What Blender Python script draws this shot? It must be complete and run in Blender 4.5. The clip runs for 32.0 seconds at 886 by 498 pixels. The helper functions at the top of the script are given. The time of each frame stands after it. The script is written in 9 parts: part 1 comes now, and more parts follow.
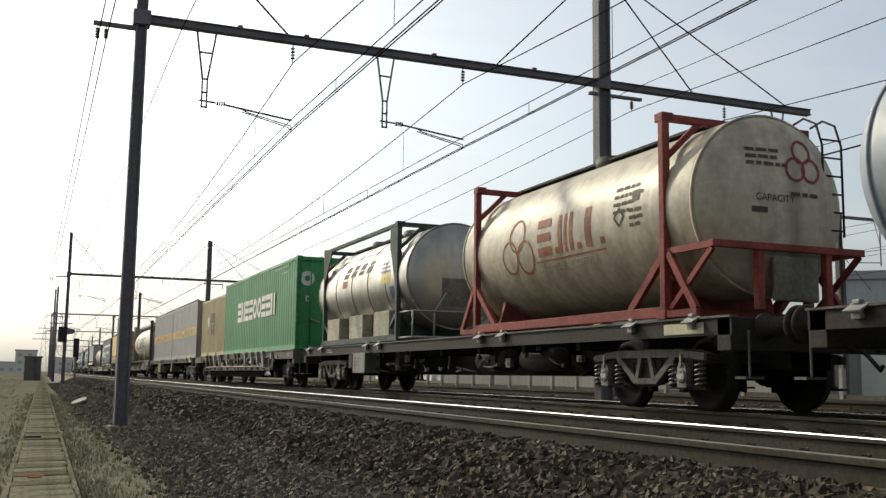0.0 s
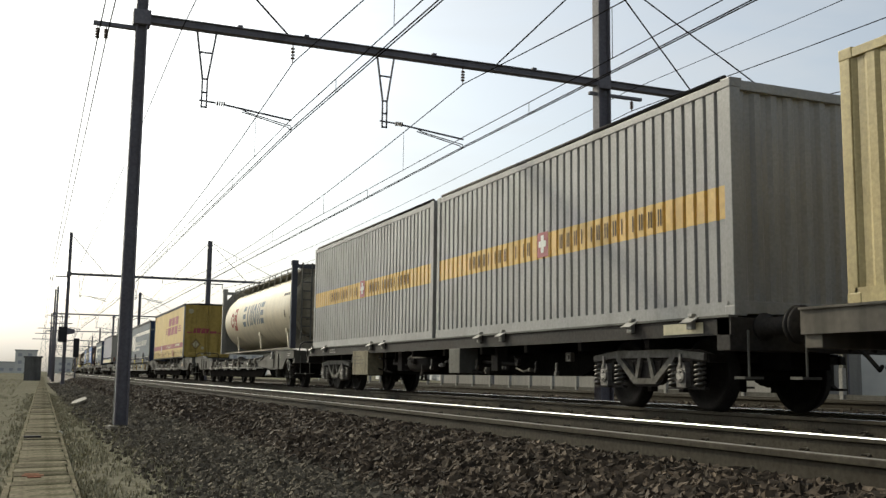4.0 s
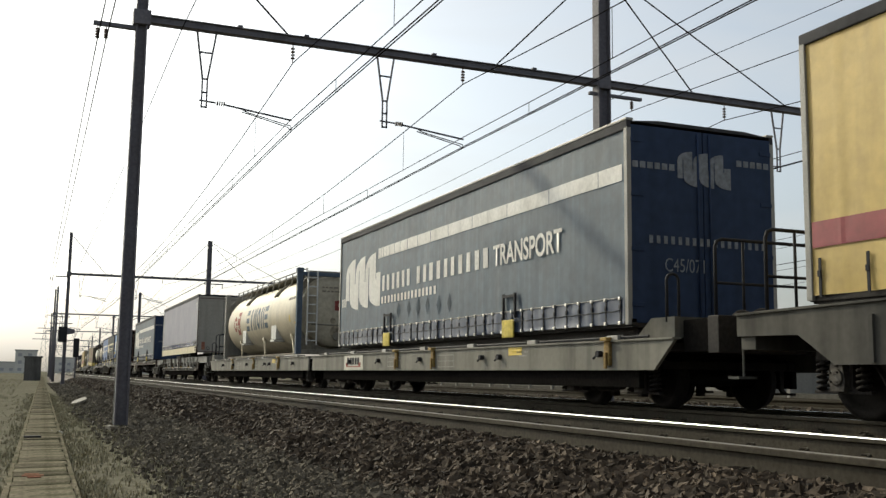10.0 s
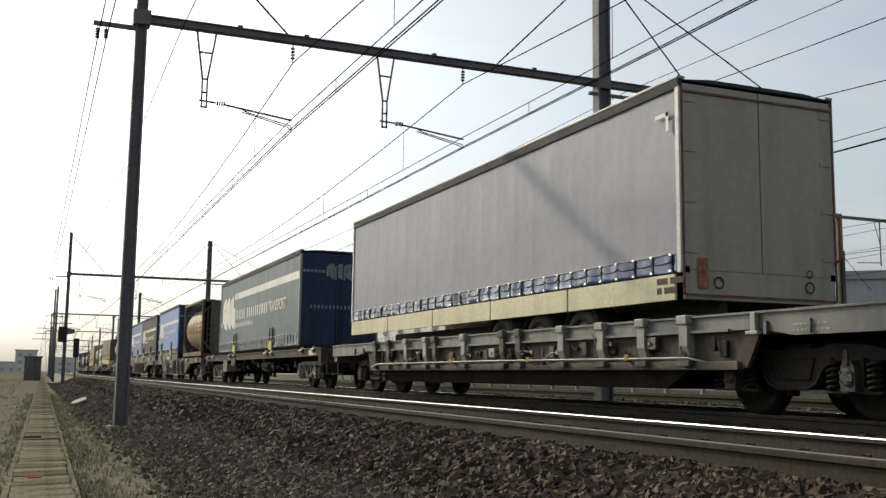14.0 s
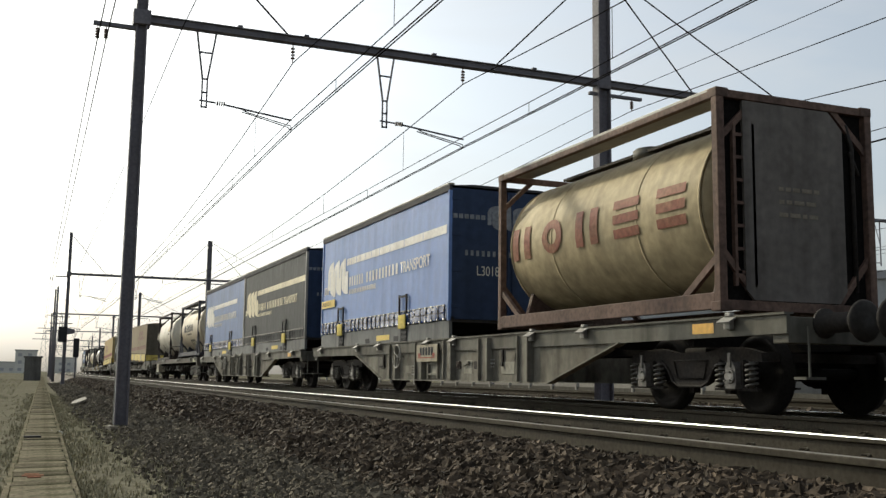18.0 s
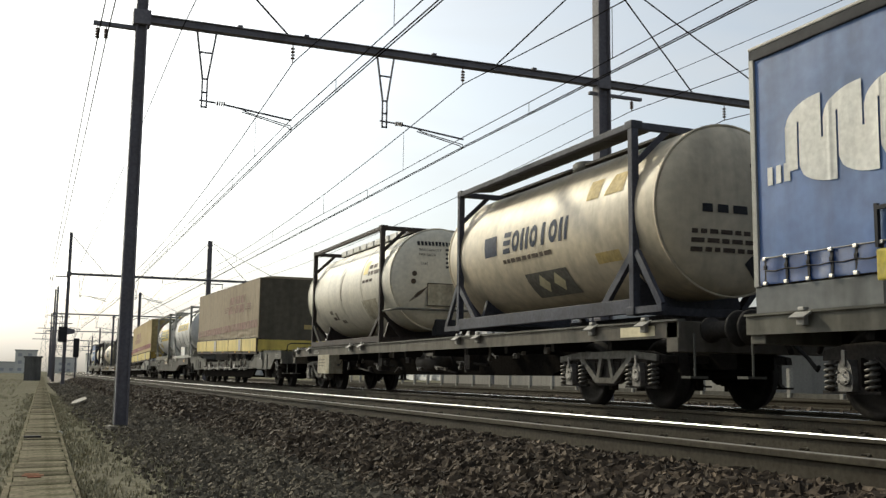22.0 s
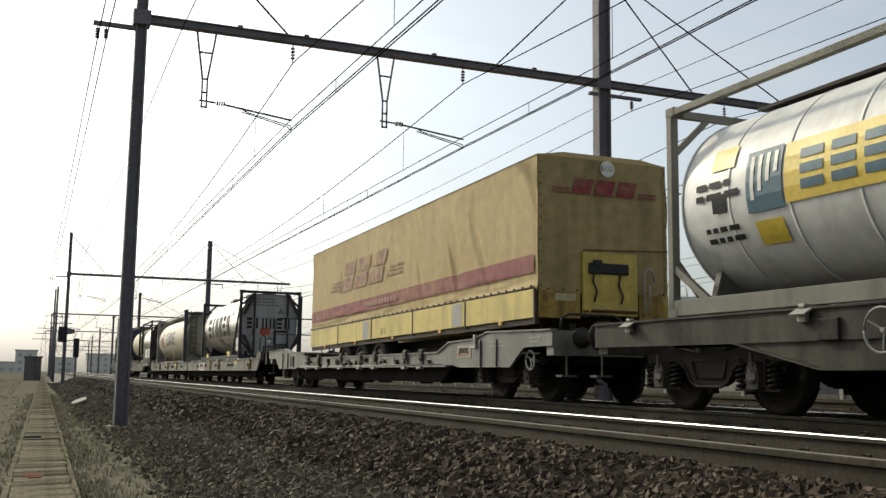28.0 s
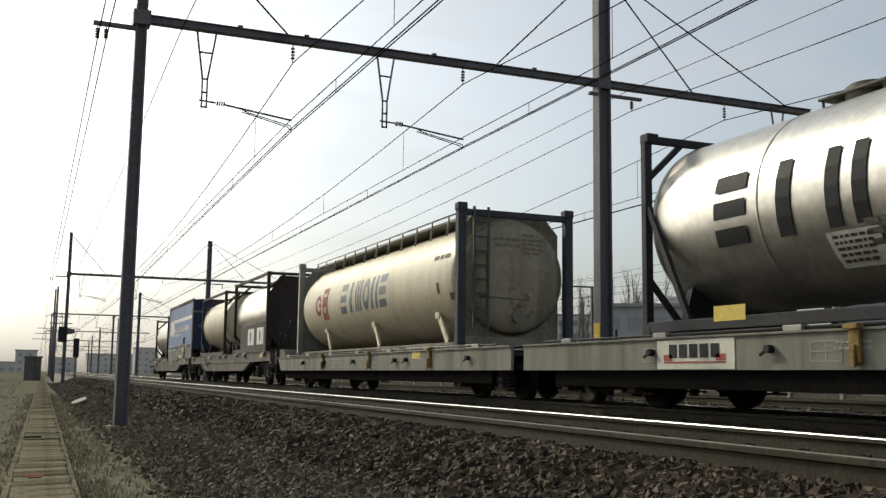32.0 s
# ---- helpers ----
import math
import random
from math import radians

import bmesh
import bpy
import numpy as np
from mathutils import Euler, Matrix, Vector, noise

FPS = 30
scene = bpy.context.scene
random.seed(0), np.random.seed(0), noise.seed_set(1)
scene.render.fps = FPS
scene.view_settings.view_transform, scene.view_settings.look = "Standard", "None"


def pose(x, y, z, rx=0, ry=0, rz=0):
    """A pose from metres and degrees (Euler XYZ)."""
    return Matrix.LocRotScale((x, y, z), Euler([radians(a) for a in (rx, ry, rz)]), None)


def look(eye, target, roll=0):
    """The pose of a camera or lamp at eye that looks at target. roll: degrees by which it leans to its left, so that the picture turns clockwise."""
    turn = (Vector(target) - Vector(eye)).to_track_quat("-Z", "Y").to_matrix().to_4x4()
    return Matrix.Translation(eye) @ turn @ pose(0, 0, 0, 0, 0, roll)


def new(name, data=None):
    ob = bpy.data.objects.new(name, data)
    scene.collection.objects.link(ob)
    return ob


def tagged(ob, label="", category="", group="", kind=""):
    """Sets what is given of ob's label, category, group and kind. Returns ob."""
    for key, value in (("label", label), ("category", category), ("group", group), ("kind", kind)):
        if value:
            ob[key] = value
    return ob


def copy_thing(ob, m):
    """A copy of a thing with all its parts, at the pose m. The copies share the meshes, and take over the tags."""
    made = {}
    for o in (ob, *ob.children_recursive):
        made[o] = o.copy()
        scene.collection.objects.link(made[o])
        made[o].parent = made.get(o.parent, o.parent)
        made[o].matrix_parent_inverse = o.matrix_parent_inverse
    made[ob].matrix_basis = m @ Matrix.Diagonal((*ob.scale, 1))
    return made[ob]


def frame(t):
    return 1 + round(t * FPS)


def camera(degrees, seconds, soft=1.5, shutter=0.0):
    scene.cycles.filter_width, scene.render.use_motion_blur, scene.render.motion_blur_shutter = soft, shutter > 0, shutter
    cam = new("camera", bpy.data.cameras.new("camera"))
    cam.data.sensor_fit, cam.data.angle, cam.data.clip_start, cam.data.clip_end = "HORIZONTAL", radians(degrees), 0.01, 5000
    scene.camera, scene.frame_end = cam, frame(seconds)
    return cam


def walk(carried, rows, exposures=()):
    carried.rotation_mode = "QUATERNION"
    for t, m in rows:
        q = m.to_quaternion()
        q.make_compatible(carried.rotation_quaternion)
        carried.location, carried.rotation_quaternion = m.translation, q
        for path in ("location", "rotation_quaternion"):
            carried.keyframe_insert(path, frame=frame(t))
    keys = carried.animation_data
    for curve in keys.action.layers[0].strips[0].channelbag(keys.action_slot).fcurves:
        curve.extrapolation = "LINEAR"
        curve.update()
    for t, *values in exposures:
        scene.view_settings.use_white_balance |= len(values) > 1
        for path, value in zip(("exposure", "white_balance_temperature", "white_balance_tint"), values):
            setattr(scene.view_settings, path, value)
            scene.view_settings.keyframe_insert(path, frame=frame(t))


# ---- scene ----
# The camera stands still beside the line, about a metre over the cable trough.
YAW, PITCH, ROLL = 22.30, 7.265, 0.745
EYE = (0.0, 0.0, 0.39)
cam = camera(47.9, 32.0, soft=1.4)
AIM = (math.sin(radians(YAW)) * math.cos(radians(PITCH)), math.cos(radians(YAW)) * math.cos(radians(PITCH)), EYE[2] + math.sin(radians(PITCH)))
walk(cam, [(0.0, look(EYE, AIM, ROLL)), (32.0, look(EYE, AIM, ROLL))], [(0.0, 0.0, 6500, 4), (29.0, 0.0, 6500, 4), (31.0, -0.18, 6500, 4), (32.0, -0.2, 6500, 4)])

# ---- daylight: a low hazy sun ahead to the left ----
SUN_EL, SUN_AZ = 31.0, -23.0
world = bpy.data.worlds.new("sky")
scene.world = world
world.use_nodes = True
wn = world.node_tree
sky = wn.nodes.new("ShaderNodeTexSky")
sky.sky_type = "NISHITA"
sky.sun_disc = False
sky.sun_elevation, sky.sun_rotation = radians(SUN_EL), radians(SUN_AZ)
sky.air_density, sky.dust_density, sky.ozone_density, sky.altitude = 1.0, 4.5, 2.5, 50
back = wn.nodes["Background"]
back.inputs[1].default_value = 0.172
haze = wn.nodes.new("ShaderNodeHueSaturation")
haze.inputs["Saturation"].default_value = 0.50
wn.links.new(sky.outputs[0], haze.inputs["Color"])
# thin cirrus drifting across it
spot, veil, streaks = wn.nodes.new("ShaderNodeTexCoord"), wn.nodes.new("ShaderNodeMapping"), wn.nodes.new("ShaderNodeTexNoise")
veil.inputs["Scale"].default_value = (2.0, 1.0, 6.5)
veil.inputs["Rotation"].default_value = (0.2, 0.25, 0.5)
streaks.inputs["Scale"].default_value, streaks.inputs["Detail"].default_value, streaks.inputs["Distortion"].default_value = 1.6, 7, 0.6
span = wn.nodes.new("ShaderNodeMapRange")
span.inputs["From Min"].default_value, span.inputs["From Max"].default_value = 0.40, 0.72
span.inputs["To Min"].default_value, span.inputs["To Max"].default_value = 0.0, 0.55
cloud = wn.nodes.new("ShaderNodeMix")
cloud.data_type = "RGBA"
cloud.inputs["B"].default_value = (4.4, 4.3, 4.4, 1)
wn.links.new(spot.outputs["Generated"], veil.inputs["Vector"])
wn.links.new(veil.outputs[0], streaks.inputs["Vector"])
wn.links.new(streaks.outputs["Fac"], span.inputs["Value"])
wn.links.new(span.outputs[0], cloud.inputs["Factor"])
wn.links.new(haze.outputs[0], cloud.inputs["A"])
wn.links.new(cloud.outputs["Result"], back.inputs[0])
sun_data = bpy.data.lights.new("sun", "SUN")
sun_data.energy, sun_data.angle, sun_data.color = 2.5, radians(1.5), (1.0, 0.89, 0.68)
sun = new("sun", sun_data)
SUN_TO = Vector((math.sin(radians(SUN_AZ)) * math.cos(radians(SUN_EL)), math.cos(radians(SUN_AZ)) * math.cos(radians(SUN_EL)), math.sin(radians(SUN_EL))))
sun.matrix_world = look(SUN_TO * 300, (0, 0, 0))


# ---- the line's geometry ----
def bend(y):
    """How far the line swings to the right at y."""
    return 5e-5 * max(y - 20.0, 0.0) ** 2


def heading(y):
    return -math.degrees(math.atan(1e-4 * max(y - 20.0, 0.0)))


def gone(t):
    """Metres that the train has rolled by t seconds; it slows a little."""
    return 10.2525 * t - 0.016848 * t * t


TRACKS = (4.77, 8.67, 15.6)
TRAIN_X = 8.67
ROLLING = []


# ---- materials ----
def mat(name, colour, rough=0.6, metal=0.0, grain=30.0, amount=0.25, stain=1.5, bump=0.1, second=None, island=0.0, piece=0.0, drip=0.0, gloss=None):
    """A surface with fine grain, broad stains and slight relief; second is the stains' colour."""
    m = bpy.data.materials.new(name)
    m.use_nodes = True
    n, l = m.node_tree.nodes, m.node_tree.links
    b = n["Principled BSDF"]
    co = n.new("ShaderNodeTexCoord")
    fine, broad = n.new("ShaderNodeTexNoise"), n.new("ShaderNodeTexNoise")
    fine.inputs["Scale"].default_value, broad.inputs["Scale"].default_value = grain, stain
    fine.inputs["Detail"].default_value, broad.inputs["Detail"].default_value = 6, 5
    for t in (fine, broad):
        l.new(co.outputs["Object"], t.inputs["Vector"])
    ramp = n.new("ShaderNodeValToRGB")
    ramp.color_ramp.elements[0].position, ramp.color_ramp.elements[1].position = 0.42, 0.72
    l.new(broad.outputs["Fac"], ramp.inputs["Fac"])
    second = second or tuple(c * 0.6 for c in colour)
    mix = n.new("ShaderNodeMix")
    mix.data_type = "RGBA"
    mix.inputs["A"].default_value, mix.inputs["B"].default_value = (*colour, 1), (*second, 1)
    scale = n.new("ShaderNodeMath")
    scale.operation = "MULTIPLY"
    scale.inputs[1].default_value = min(1.0, amount * 2.2)
    l.new(ramp.outputs["Color"], scale.inputs[0])
    l.new(scale.outputs[0], mix.inputs["Factor"])
    val = n.new("ShaderNodeHueSaturation")
    l.new(mix.outputs["Result"], val.inputs["Color"])
    span = n.new("ShaderNodeMapRange")
    span.inputs["From Min"].default_value, span.inputs["From Max"].default_value = 0.3, 0.7
    span.inputs["To Min"].default_value, span.inputs["To Max"].default_value = 1 - amount, 1 + amount * 0.6
    l.new(fine.outputs["Fac"], span.inputs["Value"])
    last = span.outputs[0]
    for kind, much in (("Random Per Island", island), ("Random", piece)):
        if much:
            g = n.new("ShaderNodeNewGeometry" if "Island" in kind else "ShaderNodeObjectInfo")
            r = n.new("ShaderNodeMapRange")
            r.inputs["To Min"].default_value, r.inputs["To Max"].default_value = 1 - much, 1 + much
            l.new(g.outputs[kind], r.inputs["Value"])
            mul = n.new("ShaderNodeMath")
            mul.operation = "MULTIPLY"
            l.new(last, mul.inputs[0])
            l.new(r.outputs[0], mul.inputs[1])
            last = mul.outputs[0]
    if drip:
        # grime that has run down the face
        mp, run = n.new("ShaderNodeMapping"), n.new("ShaderNodeTexNoise")
        mp.inputs["Scale"].default_value = (3.2, 3.2, 0.35)
        run.inputs["Scale"].default_value, run.inputs["Detail"].default_value = 1.0, 4
        l.new(co.outputs["Object"], mp.inputs["Vector"])
        l.new(mp.outputs[0], run.inputs["Vector"])
        r = n.new("ShaderNodeMapRange")
        r.inputs["From Min"].default_value, r.inputs["From Max"].default_value = 0.45, 0.75
        r.inputs["To Min"].default_value, r.inputs["To Max"].default_value = 1.0, 1 - drip
        if drip < 0:
            # rain has washed thin pale streaks instead
            mp.inputs["Scale"].default_value = (9.0, 9.0, 0.30)
        l.new(run.outputs["Fac"], r.inputs["Value"])
        mul = n.new("ShaderNodeMath")
        mul.operation = "MULTIPLY"
        l.new(last, mul.inputs[0])
        l.new(r.outputs[0], mul.inputs[1])
        last = mul.outputs[0]
    l.new(last, val.inputs["Value"])
    l.new(val.outputs["Color"], b.inputs["Base Color"])
    rr = n.new("ShaderNodeMapRange")
    rr.inputs["To Min"].default_value, rr.inputs["To Max"].default_value = max(0.03, rough - 0.12), min(1, rough + 0.12)
    l.new(broad.outputs["Fac"], rr.inputs["Value"])
    l.new(rr.outputs[0], b.inputs["Roughness"])
    b.inputs["Metallic"].default_value = metal
    if rough >= 0.6 and not metal:
        b.inputs["Specular IOR Level"].default_value = 0.12 if rough < 0.85 else 0.0
    if gloss is not None:
        b.inputs["Specular IOR Level"].default_value = gloss
    if bump:
        bp = n.new("ShaderNodeBump")
        bp.inputs["Strength"].default_value, bp.inputs["Distance"].default_value = bump, 0.02
        l.new(fine.outputs["Fac"], bp.inputs["Height"])
        l.new(bp.outputs[0], b.inputs["Normal"])
    return m


M = {}


def paint(key, *args, **kw):
    M[key] = mat(key, *args, **kw)


paint("ballast", (0.068, 0.052, 0.037), 0.66, grain=14, amount=0.5, stain=0.8, bump=0.4, second=(0.049, 0.038, 0.027), island=0.7, gloss=0.05)
paint("ground", (0.170, 0.158, 0.118), 1.0, grain=8, amount=0.4, stain=0.5, bump=0.08, second=(0.120, 0.118, 0.082))
paint("grass", (0.27, 0.25, 0.165), 0.9, grain=20, amount=0.4, stain=2, second=(0.30, 0.265, 0.18), island=0.4)
paint("concrete", (0.185, 0.165, 0.120), 0.95, grain=25, amount=0.45, stain=3, bump=0.3, second=(0.085, 0.085, 0.052), piece=0.25)
paint("sleeper", (0.085, 0.076, 0.062), 0.9, grain=25, amount=0.3, stain=2, bump=0.3, second=(0.055, 0.047, 0.038))
paint("rail_side", (0.050, 0.043, 0.031), 0.8, 0.0, grain=30, amount=0.3, stain=3, second=(0.034, 0.028, 0.021))
paint("rail_head", (0.74, 0.73, 0.72), 0.22, 1.0, grain=60, amount=0.08, stain=2, bump=0.0)
# lilac-grey, lifted so that the steel carries some haze
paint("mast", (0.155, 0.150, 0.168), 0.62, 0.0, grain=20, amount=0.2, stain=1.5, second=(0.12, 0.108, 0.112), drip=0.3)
paint("wire", (0.020, 0.018, 0.018), 0.9, bump=0)
paint("insulator", (0.10, 0.05, 0.035), 0.3, bump=0)
paint("frame_grey", (0.118, 0.115, 0.099), 0.60, grain=12, amount=0.12, stain=1.4, second=(0.066, 0.058, 0.047), drip=0.55)
paint("frame_dark", (0.032, 0.029, 0.026), 0.65, grain=20, amount=0.3, stain=2, second=(0.042, 0.034, 0.029))
paint("bogie", (0.024, 0.021, 0.019), 0.75, 0.0, grain=25, amount=0.35, stain=4, second=(0.040, 0.033, 0.027))
paint("wheel", (0.016, 0.014, 0.012), 0.8, 0.0, grain=30, amount=0.3, stain=3)
paint("green", (0.026, 0.235, 0.064), 0.5, grain=25, amount=0.16, stain=0.8, second=(0.026, 0.165, 0.050), drip=0.3)
paint("yellow_box", (0.40, 0.32, 0.135), 0.55, grain=25, amount=0.18, stain=1, second=(0.31, 0.23, 0.10), drip=0.3)
paint("grey_box", (0.245, 0.240, 0.228), 0.5, grain=25, amount=0.15, stain=1, second=(0.18, 0.172, 0.158), drip=0.2)
paint("cream", (0.51, 0.448, 0.312), 0.5, grain=12, amount=0.12, stain=0.9, second=(0.37, 0.32, 0.22), drip=0.24)
paint("white_tank", (0.60, 0.56, 0.455), 0.48, grain=12, amount=0.13, stain=1, second=(0.42, 0.385, 0.31), drip=0.25)
paint("steel", (0.58, 0.56, 0.51), 0.34, 0.85, grain=10, amount=0.15, stain=1.2, second=(0.40, 0.375, 0.33), drip=0.2)
paint("red_frame", (0.25, 0.062, 0.052), 0.6, grain=20, amount=0.25, stain=2, second=(0.14, 0.045, 0.04), drip=0.3)
paint("dark_frame", (0.046, 0.038, 0.035), 0.62, grain=20, amount=0.3, stain=2, second=(0.07, 0.055, 0.045), drip=0.3)
paint("brown_frame", (0.150, 0.096, 0.074), 0.62, grain=14, amount=0.35, stain=2, second=(0.085, 0.060, 0.050), drip=0.35)
paint("pale_frame", (0.29, 0.28, 0.25), 0.5, grain=45, amount=0.15, stain=2, second=(0.17, 0.155, 0.13), drip=0.3)
paint("parcel_yellow", (0.55, 0.39, 0.112), 0.55, grain=6, amount=0.12, stain=0.7, bump=0.15, second=(0.46, 0.33, 0.115), drip=0.22)
paint("old_yellow", (0.44, 0.335, 0.165), 0.65, grain=5, amount=0.10, stain=0.5, bump=0.15, second=(0.38, 0.29, 0.155), drip=0.15)
paint("brown_tarp", (0.275, 0.222, 0.150), 0.7, grain=5, amount=0.10, stain=0.35, bump=0.15, second=(0.225, 0.178, 0.135), drip=0.2)
paint("band_red", (0.29, 0.046, 0.050), 0.55, grain=8, amount=0.18, stain=1, drip=0.2)
paint("faded_red", (0.33, 0.125, 0.10), 0.6, grain=8, amount=0.25, stain=1, second=(0.36, 0.22, 0.12))
paint("navy", (0.026, 0.043, 0.088), 0.62, grain=6, amount=0.15, stain=0.8, bump=0.12, second=(0.04, 0.058, 0.098), drip=0.2)
paint("slate", (0.034, 0.062, 0.089), 0.58, grain=6, amount=0.28, stain=0.9, bump=0.12, second=(0.060, 0.078, 0.094), drip=-0.5)
paint("blue", (0.092, 0.185, 0.450), 0.52, grain=6, amount=0.12, stain=0.8, bump=0.12, second=(0.12, 0.21, 0.42), drip=0.2)
paint("pale_blue", (0.060, 0.130, 0.315), 0.56, grain=6, amount=0.2, stain=0.7, bump=0.12, second=(0.068, 0.112, 0.21), drip=0.35)
paint("charcoal", (0.043, 0.047, 0.048), 0.6, grain=6, amount=0.2, stain=0.8, bump=0.12, second=(0.062, 0.064, 0.063), drip=-0.45)
paint("grey_tarp", (0.198, 0.196, 0.246), 0.55, grain=6, amount=0.08, stain=0.8, bump=0.10, second=(0.172, 0.170, 0.212), drip=0.08)
paint("white", (0.62, 0.61, 0.56), 0.5, grain=15, amount=0.15, stain=1.5, second=(0.44, 0.425, 0.38), drip=0.25)
paint("ivory", (0.60, 0.53, 0.33), 0.5, grain=15, amount=0.15, stain=1.5, second=(0.42, 0.37, 0.24), drip=0.2)
paint("orange", (0.66, 0.36, 0.035), 0.5, grain=15, amount=0.15, stain=1.5, second=(0.52, 0.30, 0.06), drip=0.25)
paint("label_yellow", (0.62, 0.45, 0.05), 0.5, grain=15, amount=0.15, stain=2)
paint("ink", (0.03, 0.03, 0.033), 0.6, bump=0)
paint("ink_blue", (0.034, 0.066, 0.100), 0.55, grain=14, amount=0.2, stain=2, bump=0)
paint("ink_brown", (0.085, 0.065, 0.05), 0.6, bump=0)
paint("rubber", (0.045, 0.043, 0.040), 0.85, grain=20, amount=0.3, stain=4, second=(0.025, 0.024, 0.022))
paint("roof_dark", (0.045, 0.045, 0.05), 0.7, grain=10, amount=0.2)
paint("plaster", (0.55, 0.53, 0.49), 0.85, grain=8, amount=0.12, stain=0.15, second=(0.42, 0.40, 0.37))
paint("cladding", (0.21, 0.20, 0.18), 0.75, grain=8, amount=0.12, stain=0.3, drip=0.2)
# near-black, with the shade under and between wagon parts put into it
paint("shade_black", (0.013, 0.012, 0.011), 0.9, grain=20, amount=0.3, stain=2)
paint("dirty_cream", (0.25, 0.225, 0.175), 0.6, grain=12, amount=0.25, stain=1.5, second=(0.15, 0.13, 0.10), drip=0.4)
paint("hem_blue", (0.026, 0.064, 0.200), 0.20, grain=6, amount=0.2, stain=2, bump=0.3, second=(0.045, 0.085, 0.19))
# the far_ colours are paled to stand in for haze over distance
paint("far_wall", (0.56, 0.55, 0.51), 0.9, grain=1, amount=0.1, stain=0.1)
paint("far_roof", (0.34, 0.34, 0.35), 0.9, grain=1, amount=0.1, stain=0.1)
paint("brick_mark", (0.26, 0.125, 0.085), 0.95, grain=30, amount=0.4, stain=6, second=(0.18, 0.12, 0.08))
# the trailer's yellow again, darkened for its shaded door end
paint("parcel_end_shade", (0.36, 0.255, 0.065), 0.6, grain=6, amount=0.18, stain=1.0, bump=0.15, second=(0.25, 0.18, 0.06), drip=0.3)
paint("tarp_ghost", (0.235, 0.152, 0.120), 0.7, grain=4, amount=0.42, stain=1.1, bump=0.15, second=(0.262, 0.205, 0.142))
paint("board_yellow", (0.56, 0.43, 0.085), 0.55, grain=5, amount=0.12, stain=1.2, second=(0.40, 0.31, 0.09), drip=0.35)
paint("rust_dark", (0.075, 0.060, 0.052), 0.7, grain=12, amount=0.3, stain=1.5, second=(0.10, 0.068, 0.052), drip=0.4)
paint("green_post", (0.022, 0.175, 0.060), 0.6, grain=30, amount=0.18, stain=7, second=(0.22, 0.30, 0.20), drip=0.2)
paint("tarp_band", (0.235, 0.145, 0.118), 0.7, grain=4, amount=0.36, stain=0.7, bump=0.15, second=(0.258, 0.195, 0.14))
paint("old_band", (0.245, 0.080, 0.082), 0.6, grain=5, amount=0.28, stain=0.3, second=(0.33, 0.20, 0.13), drip=0.15)
paint("rail_tread", (0.17, 0.158, 0.138), 0.6, 0.4, grain=60, amount=0.2, stain=3, bump=0.0)
paint("buff", (0.45, 0.37, 0.225), 0.6, grain=7, amount=0.2, stain=0.9, second=(0.30, 0.245, 0.15), drip=0.4)
paint("rust_paint", (0.24, 0.095, 0.065), 0.6, grain=15, amount=0.3, stain=3, second=(0.30, 0.19, 0.11))
paint("wagon_brown", (0.115, 0.103, 0.084), 0.60, grain=12, amount=0.14, stain=1.8, second=(0.060, 0.051, 0.041), drip=0.5)
paint("wagon_light", (0.205, 0.198, 0.165), 0.6, grain=12, amount=0.08, stain=1.0, second=(0.135, 0.127, 0.104), drip=0.45)
paint("dull_steel", (0.36, 0.347, 0.315), 0.38, 0.75, grain=5, amount=0.12, stain=0.9, second=(0.23, 0.215, 0.185), bump=0.03, drip=0.3)
paint("stained_white", (0.44, 0.40, 0.30), 0.6, grain=14, amount=0.25, stain=3, second=(0.21, 0.175, 0.12), drip=0.4)
paint("faded_ivory", (0.36, 0.21, 0.165), 0.6, grain=15, amount=0.25, stain=1.5)
# grey lightened to take in the haze before the kiosk
paint("kiosk_grey", (0.13, 0.125, 0.115), 0.8, grain=12, amount=0.2, stain=1.5, drip=0.3)
paint("grey_end", (0.33, 0.31, 0.265), 0.6, grain=8, amount=0.08, stain=1.0, second=(0.26, 0.243, 0.205), drip=0.2)
# shaded copy of the brown tarpaulin, for the tail
paint("tarp_end_shade", (0.100, 0.088, 0.066), 0.7, grain=5, amount=0.18, stain=0.7, bump=0.15, second=(0.072, 0.064, 0.050), drip=0.25)
paint("latch_yellow", (0.37, 0.255, 0.085), 0.6, grain=25, amount=0.3, stain=5, second=(0.20, 0.13, 0.06), drip=0.4)
paint("rust_mark", (0.26, 0.10, 0.065), 0.6, grain=20, amount=0.3, stain=4, second=(0.34, 0.19, 0.12))
paint("panel_worn", (0.172, 0.162, 0.132), 0.65, grain=9, amount=0.22, stain=1.3, second=(0.078, 0.062, 0.044), drip=0.65)
paint("navy_frame", (0.072, 0.074, 0.090), 0.6, grain=20, amount=0.25, stain=2, second=(0.05, 0.048, 0.05), drip=0.3)
# old yellow darkened for the tail: its shade and grime in one tone
paint("old_end_shade", (0.31, 0.245, 0.115), 0.7, grain=5, amount=0.2, stain=0.9, bump=0.2, second=(0.22, 0.175, 0.095), drip=0.3)
paint("old_ghost", (0.33, 0.205, 0.145), 0.65, grain=5, amount=0.4, stain=0.9, bump=0.15, second=(0.42, 0.31, 0.155), drip=0.15)
paint("faint_ink", (0.22, 0.19, 0.145), 0.6, grain=30, amount=0.2, stain=5, bump=0)
paint("dark_steel", (0.17, 0.16, 0.135), 0.6, grain=14, amount=0.3, stain=3, second=(0.10, 0.09, 0.075), drip=0.3)
